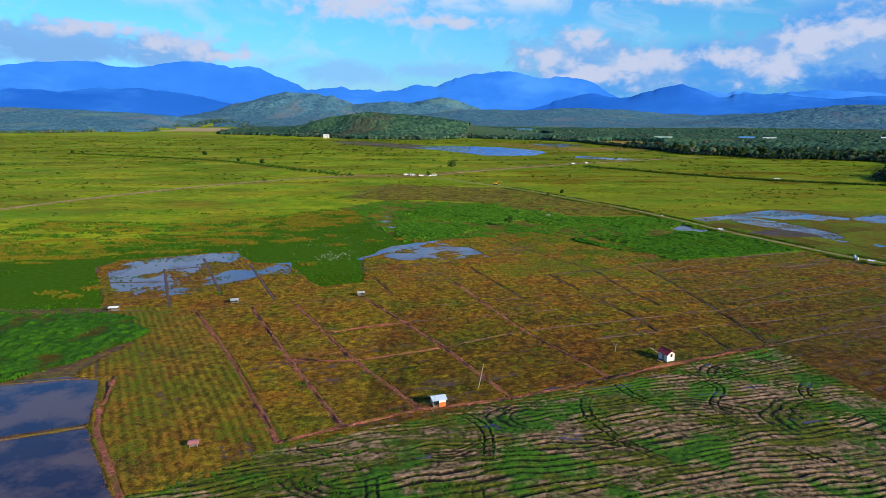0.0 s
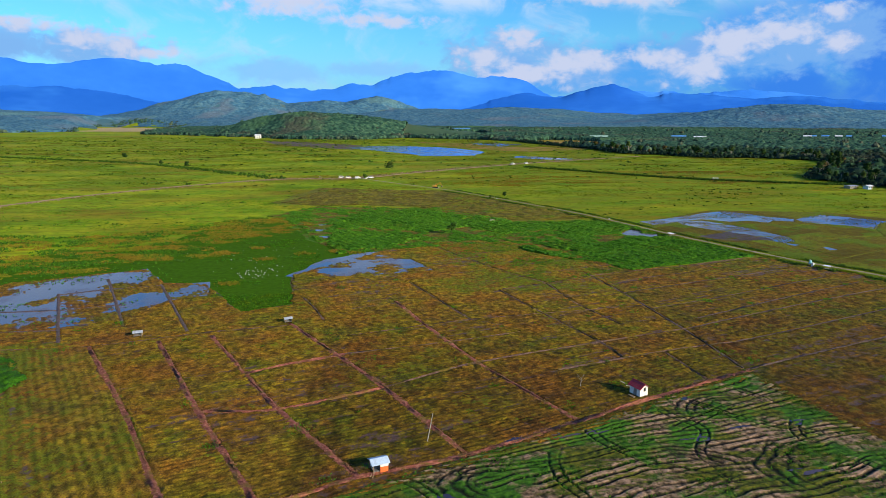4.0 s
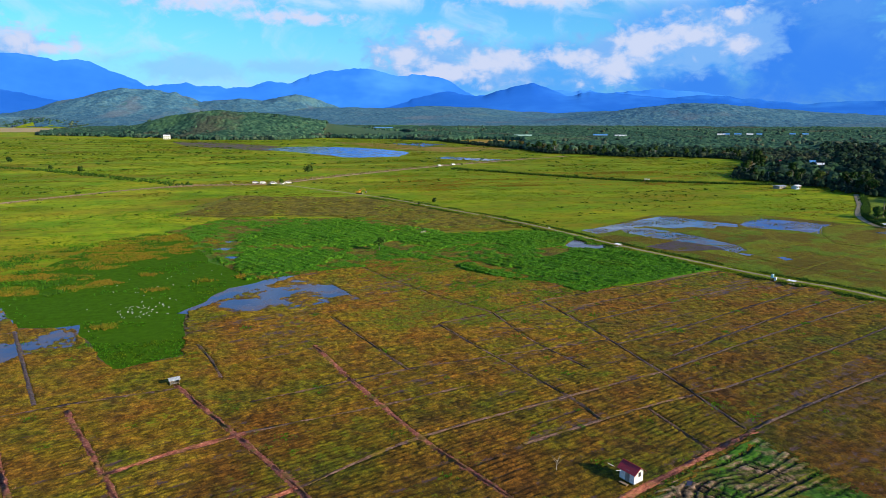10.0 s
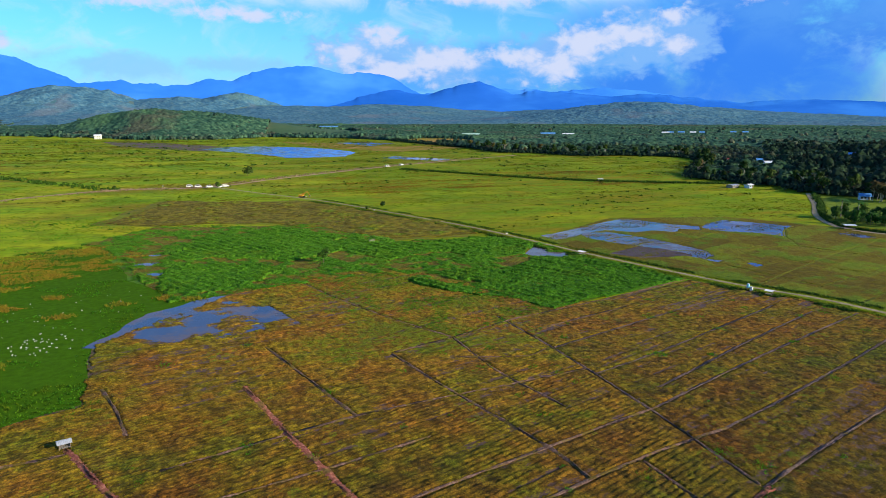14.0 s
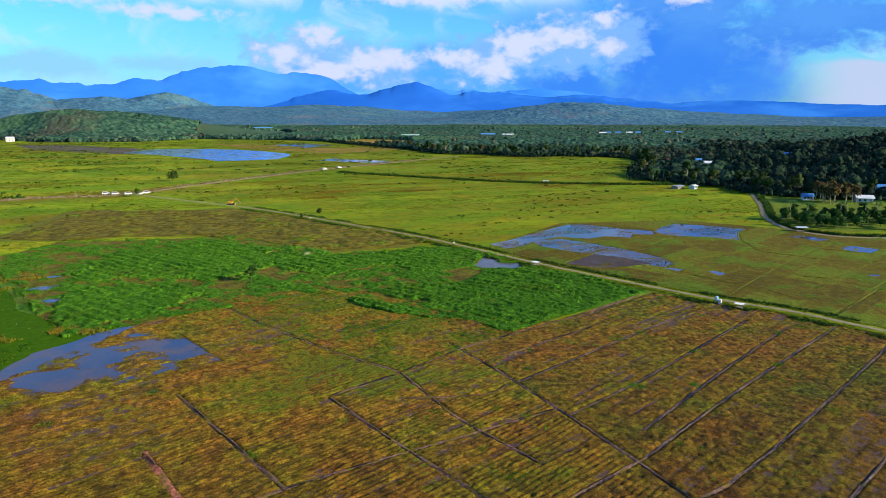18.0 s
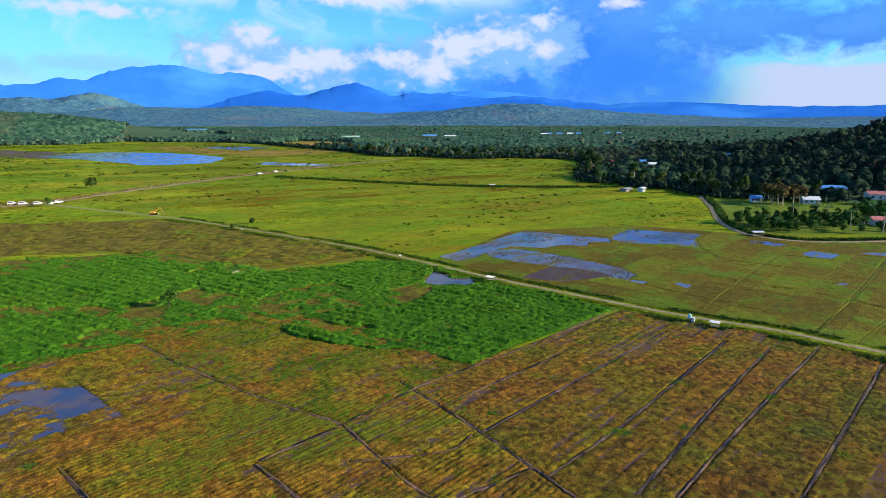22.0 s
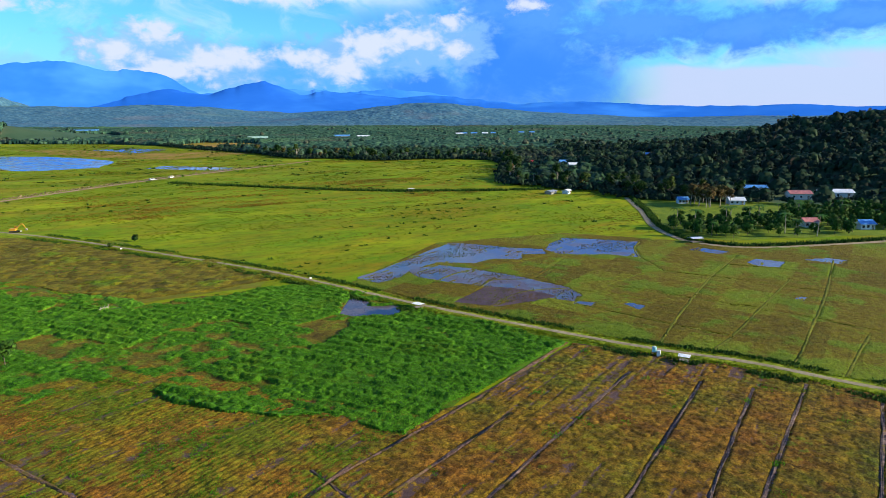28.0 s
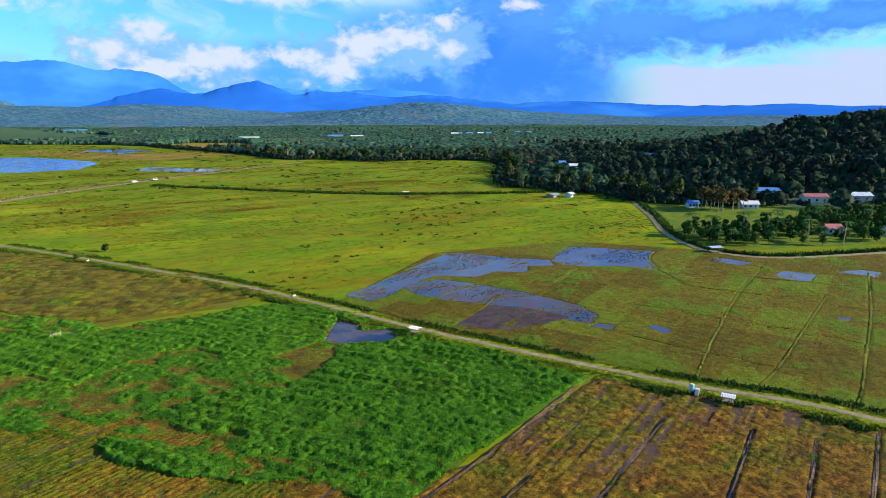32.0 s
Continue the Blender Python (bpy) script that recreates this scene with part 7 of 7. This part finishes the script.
KINDS = [
    tree_kind(1, 11, 8, 420, 0.75, L_TREE, "broad dark green tree at the wood's edge"),
    tree_kind(2, 14, 8, 460, 0.8, L_TREE, "tall dark green forest tree"),
    tree_kind(3, 9, 8, 380, 0.7, L_TREE, "low spreading dark green tree", lift=0.4),
    tree_kind(4, 16, 7, 420, 0.8, L_TREE, "tall slender forest tree with a pale trunk", lift=0.5, bark=C_BARKPALE),
    tree_kind(5, 12, 9, 460, 0.8, L_TREE, "many-lobed forest tree in deep green", lobes=13)]
BROWN_KIND = tree_kind(6, 12, 7, 360, 0.7, L_BROWN, "thin brownish tree with a half-bare crown", bark=C_BARKPALE)
ORCHARD_KINDS = [
    tree_kind(7, 6, 6, 380, 0.6, L_ORCHARD, "rounded green fruit tree near the village", "garden_tree", lift=0.35),
    tree_kind(8, 7.5, 6, 380, 0.6, L_ORCHARD, "bushy green garden tree near the village", "garden_tree", lift=0.3),
    tree_kind(9, 4.5, 4.5, 300, 0.5, L_ORCHARD, "low green garden bush near the village", "garden_tree", lift=0.25)]
SINGLE = tree_kind(10, 5.6, 4.6, 420, 0.42, L_ORCHARD, "lone small dark green tree on the stubble", lift=0.4)
CLUMP = tree_kind(11, 7, 10, 520, 0.7, L_TREE, "low wide dark green tree clump beside the earth road", lift=0.3, lobes=14)


def palm_kind(seed, height, label):
    r = np.random.default_rng(seed)
    o = thing("palm", 0, 0, -500, 0, label, "palm", "trees")
    part("trunk", tube((0, 0, -0.4), (0.5, 0.2, height), 0.2, 0.13), C_BARKPALE, o)
    for k in range(13):
        a, droop = k * 6.283 / 13 + r.uniform(-0.2, 0.2), r.uniform(0.2, 1.0)
        V, n = [], 7
        for i in range(n):
            s = i / (n - 1)
            out, up = 3.4 * s, 1.3 * s - (1.6 + droop) * s * s
            wdt = 0.42 * math.sin(math.pi * (0.12 + 0.86 * s))
            px, py = math.cos(a) * out, math.sin(a) * out
            V += [(0.5 + px - math.sin(a) * wdt, 0.2 + py + math.cos(a) * wdt, height + up - 0.25 * wdt), (0.5 + px, 0.2 + py, height + up + 0.05), (0.5 + px + math.sin(a) * wdt, 0.2 + py - math.cos(a) * wdt, height + up - 0.25 * wdt)]
        F = [(i * 3 + j, i * 3 + j + 1, i * 3 + j + 4, i * 3 + j + 3) for i in range(n - 1) for j in (0, 1)]
        fo = new("frond", fast_mesh("frond", np.array(V), np.array(F), L_FROND))
        fo.parent = o
    return o


PALM = palm_kind(12, 8.5, "coconut palm with drooping green fronds")


def put(kind, x, y, s=1.0, turn=None):
    t = copy_thing(kind, pose(x, y, gz(x, y) - 0.1, 0, 0, rng.uniform(0, 360) if turn is None else turn))
    t.scale = (s * rng.uniform(0.9, 1.1), s * rng.uniform(0.9, 1.1), s)
    return t


YARDS = [(h[0], h[1]) for h in HOUSES] + [(356, 478), (347, 484)]


def clear_of_houses(x, y, gap):
    d = np.full(np.shape(x), 1e9)
    for hx, hy in YARDS:
        d = np.minimum(d, np.hypot(x - hx, y - hy))
        # keep the view from the marsh side open a little
        d = np.minimum(d, np.hypot(x - hx + 7, y - hy + 8) + 3)
    return d > gap


put(SINGLE, 32.5, 322.8, 1.0)
put(CLUMP, 8.2, 676, 1.1)
put(SINGLE, -12, 575, 1.0)
put(CLUMP, 82.7, 461, 0.42)
put(CLUMP, 72, 452, 0.3)
for x, y, s in ((-511, 925, 0.7), (-500, 930, 0.5), (-310, 874, 0.9), (-235, 770, 0.6), (-198, 731, 0.8), (-84, 600, 0.35)):
    put(CLUMP, x, y, s)
thin = thing("bare_sapling", 40.2, 147.4, 0.03, 0, "thin bare pale sapling beside the hut", "sapling")
part("stem", tube((0, 0, -0.1), (0.1, 0, 2.0), 0.07, 0.04), C_BARKPALE, thin)
for k in range(6):
    part("twig", tube((0.1, 0, 1.2 + 0.15 * k), (0.1 + math.cos(k * 2.3) * 0.9, math.sin(k * 2.3) * 0.9, 2.1 + 0.2 * k), 0.035, 0.015, 5), C_BARKPALE, thin)

ORCHARD = ((300, 352), (293, 338), (292, 330), (300, 322), (330, 304), (362, 292), (430, 264), (470, 290), (440, 330), (400, 350), (360, 340), (330, 350), (322, 366))
ox, oy = scatter(ORCHARD, 0.034, rng, lambda a, b: clear_of_houses(a, b, 8))
for x, y in zip(ox, oy):
    put(ORCHARD_KINDS[int(rng.integers(0, 3))] if rng.random() < 0.88 else PALM, x, y, rng.uniform(0.7, 1.15))
sheet("garden_ground", ((296, 352), (290, 332), (300, 318), (362, 288), (430, 258), (500, 280), (490, 420), (400, 425), (372, 430), (345, 400), (312, 366)), 0.05, surface("garden_grass", ((0.3, (0.06, 0.12, 0.004)), (0.7, (0.17, 0.22, 0.010))), 0.15, None, bump=0.6), "dark grass under the village gardens", "garden", ragged=4.0)
# front row of the village wood
edge = smoothed(WOOD_EDGE[2:], 9.0)
for x, y in edge:
    for k in range(2):
        px, py = x + rng.uniform(2, 14), y + rng.uniform(-6, 10)
        if clear_of_houses(px, py, 10) and inside(np.array([px]), np.array([py]), FOREST)[0]:
            u = rng.random()
            put(PALM if u < 0.08 else BROWN_KIND if u < 0.16 else KINDS[int(rng.integers(0, 5))], px, py, rng.uniform(0.6, 1.1))
# dense brownish stand near the lane
for k in range(16):
    put(BROWN_KIND, 383 + rng.uniform(-10, 12), 385 + rng.uniform(-4, 16), rng.uniform(0.8, 1.1))


def woods(name, x, y, height, n, size, leaf, label, seed, wide=0.42, sink=0.45):
    """Far trees, joined: a crown of leaf sprays for each."""
    r = np.random.default_rng(seed)
    z = terrain(x, y)
    m = len(x)
    h = np.broadcast_to(height, m) * r.uniform(0.55, 1.0, m) ** 1.0 * r.choice((0.8, 1.0, 1.45), m, p=(0.4, 0.45, 0.15))
    d = r.normal(size=(m, n, 3))
    d /= np.linalg.norm(d, axis=2)[:, :, None]
    d[..., 2] = np.abs(d[..., 2]) * 1.05 - 0.15
    lob = 1 + 0.16 * r.normal(size=(m, n, 1))
    c = np.stack([x, y, z + h * sink], 1)[:, None] + d * (h[:, None, None] * np.array([wide, wide, 0.55])) * np.clip(lob, 0.45, 1.5)
    nrm = d + r.normal(0, 0.28, d.shape)
    nrm /= np.linalg.norm(nrm, axis=2)[:, :, None]
    t = np.cross(nrm, r.normal(size=d.shape))
    t /= np.maximum(np.linalg.norm(t, axis=2)[:, :, None], 1e-6)
    s = np.cross(nrm, t)
    a = (h * size)[:, None, None] * r.uniform(0.6, 1.2, (m, n, 1))
    V = np.stack([c - t * a, c - s * a * 0.8, c + t * a, c + s * a * 0.7], 2).reshape(-1, 3)
    # the inner mass of each crown, uneven, behind the outer sprays
    ga, ge = np.meshgrid(np.linspace(0, 2 * np.pi, 7, endpoint=False), np.radians((-8, 22, 50, 86)))
    g = np.stack([np.cos(ge) * np.cos(ga), np.cos(ge) * np.sin(ga), np.sin(ge)], 2).reshape(-1, 3)
    bump = 0.88 * r.uniform(0.78, 1.12, (m, len(g), 1))
    I = np.stack([x, y, z + h * sink], 1)[:, None] + g[None] * bump * (h[:, None, None] * np.array([wide, wide, 0.55]))
    q = np.array([(i * 7 + j, i * 7 + (j + 1) % 7, (i + 1) * 7 + (j + 1) % 7, (i + 1) * 7 + j) for i in range(3) for j in range(7)])
    F = np.vstack([quads(m * n), (m * n * 4 + np.arange(m)[:, None, None] * len(g) + q[None]).reshape(-1, 4)])
    V = np.vstack([V, I.reshape(-1, 3)])
    D = np.vstack([np.repeat(d.reshape(-1, 3), 4, axis=0), np.tile(g, (m, 1))])
    me = leaf_mesh(name, V, D, leaf, 0.9, F)
    tone = r.random(m)
    me.attributes.new("tone", "FLOAT", "POINT").data.foreach_set("value", np.concatenate([np.repeat(tone, n * 4), np.repeat(tone, len(g))]).astype(np.float32))
    tagged(new(name, me), label, "woodland", "", "stuff")


def edge_growth():
    c = smoothed(WOOD_EDGE, 2.0)
    i = rng.integers(0, len(c), 4000)
    x, y = c[i, 0] + rng.normal(3, 4, len(i)), c[i, 1] + rng.normal(1, 4, len(i))
    k = clear_of_houses(x, y, 7) & (near_line(x, y, LANE) > 4)
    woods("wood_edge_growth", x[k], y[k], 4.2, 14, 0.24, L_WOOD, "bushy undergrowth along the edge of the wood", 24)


def polar(n, r0, r1, a0, a1, power=1.0):
    r = r0 + (r1 - r0) * rng.random(n) ** power
    a = np.radians(rng.uniform(a0, a1, n))
    return OX + r * np.sin(a), OY + r * np.cos(a), r


def cleared(x, y):
    m = np.zeros(np.shape(x), bool)
    for p in CLEARINGS:
        m |= inside(x, y, p)
    return m


def canopy(name, r0, r1, dr, da, crown, height, mat, label, seed):
    """Closed canopy of far woods: uneven crowns side by side over the hills."""
    rr, aa = np.arange(r0, r1, dr), np.radians(np.arange(-44, 80, da))
    R, A = np.meshgrid(rr, aa, indexing="ij")
    r = np.random.default_rng(seed)
    R, A = R + r.uniform(-0.35, 0.35, R.shape) * dr, A + r.uniform(-0.3, 0.3, R.shape) * radians(da)
    X, Y = OX + R * np.sin(A), OY + R * np.cos(A)
    far_ok = np.min([np.hypot(X - b[0], Y - b[1] + 25) for b in FAR_BUILDINGS], axis=0) > 26
    ok = inside(X, Y, FOREST) & ~cleared(X, Y) & far_ok
    i, j = np.meshgrid(np.arange(len(rr) - 1), np.arange(len(aa) - 1), indexing="ij")
    good = ok[:-1, :-1] & ok[1:, :-1] & ok[:-1, 1:] & ok[1:, 1:]
    n = len(aa)
    a = (i * n + j)[good]
    F = np.stack([a, a + 1, a + n + 1, a + n], 1)[:, ::-1]
    used = np.unique(F)
    idx = np.full(X.size, -1)
    idx[used] = np.arange(len(used))
    x, y = X.ravel()[used], Y.ravel()[used]
    top, tone = domes(x, y, crown, seed)
    core = ok.copy()
    core[1:-1, 1:-1] &= ok[:-2, 1:-1] & ok[2:, 1:-1] & ok[1:-1, :-2] & ok[1:-1, 2:]
    tall = 0.55 + 0.9 * fbm(x / 60, y / 60, seed + 6)
    z = terrain(x, y) + np.where(core.ravel()[used], np.clip((np.hypot(x - OX, y - OY) - r0) / 60, 0.02, 1) * height * tall * (0.5 + 0.5 * top) + 0.15 * height * (fbm(x / 3.0, y / 3.0, seed + 5, 2) - 0.5), -0.5)
    me = fast_mesh(name, np.column_stack([x, y, z]), idx[F], mat, True)
    me.attributes.new("tone", "FLOAT", "POINT").data.foreach_set("value", tone.astype(np.float32))
    tagged(new(name, me), label, "woodland", "", "stuff")


def plant_woods():
    clear = lambda x, y: clear_of_houses(x, y, 12)
    x, y, r = polar(15000, 330, 1150, 15, 82, 0.8)
    k = inside(x, y, FOREST) & clear(x, y) & (near_line(x, y, FOREST) > 9)
    x, y = x[k], y[k]
    hill = (x - 380) * 0.62 - (y - 430) * 0.5 > -10
    woods("hill_wood", x[hill], y[hill], 9.2, 30, 0.17, L_WOOD, "dense green wood climbing the hill, leaf colour darkened for cloud shade", 21, 0.45, 0.4)
    woods("village_wood", x[~hill], y[~hill], np.clip(14.5 - np.hypot(x[~hill] - OX, y[~hill] - OY) / 120, 6.5, 10.0), 30, 0.17, L_FAR, "mixed green wood round the village", 27, 0.62, 0.2)
    far_ok = lambda x, y: np.min([np.hypot(x - b[0], (y - b[1] + 25)) for b in FAR_BUILDINGS], axis=0) > 24
    c = smoothed(FAR_EDGE, 6.0)
    i = rng.integers(0, len(c), 3400)
    x, y = c[i, 0] + rng.normal(6, 12, len(i)), c[i, 1] + rng.normal(10, 14, len(i))
    k = inside(x, y, FOREST) & far_ok(x, y) & ~cleared(x, y)
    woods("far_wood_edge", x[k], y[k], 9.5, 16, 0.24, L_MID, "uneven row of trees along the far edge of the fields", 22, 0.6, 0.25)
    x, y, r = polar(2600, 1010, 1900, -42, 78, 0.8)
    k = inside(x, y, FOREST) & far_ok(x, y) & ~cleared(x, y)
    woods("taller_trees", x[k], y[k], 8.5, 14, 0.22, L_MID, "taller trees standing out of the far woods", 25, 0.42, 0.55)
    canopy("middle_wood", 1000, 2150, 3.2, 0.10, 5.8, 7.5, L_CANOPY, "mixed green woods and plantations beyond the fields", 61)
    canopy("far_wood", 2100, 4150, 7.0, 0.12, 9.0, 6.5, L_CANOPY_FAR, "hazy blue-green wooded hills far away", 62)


edge_growth()
plant_woods()
for o in [SINGLE, CLUMP, PALM, BROWN_KIND] + KINDS + ORCHARD_KINDS:
    for c in list(o.children_recursive) + [o]:
        bpy.data.objects.remove(c)
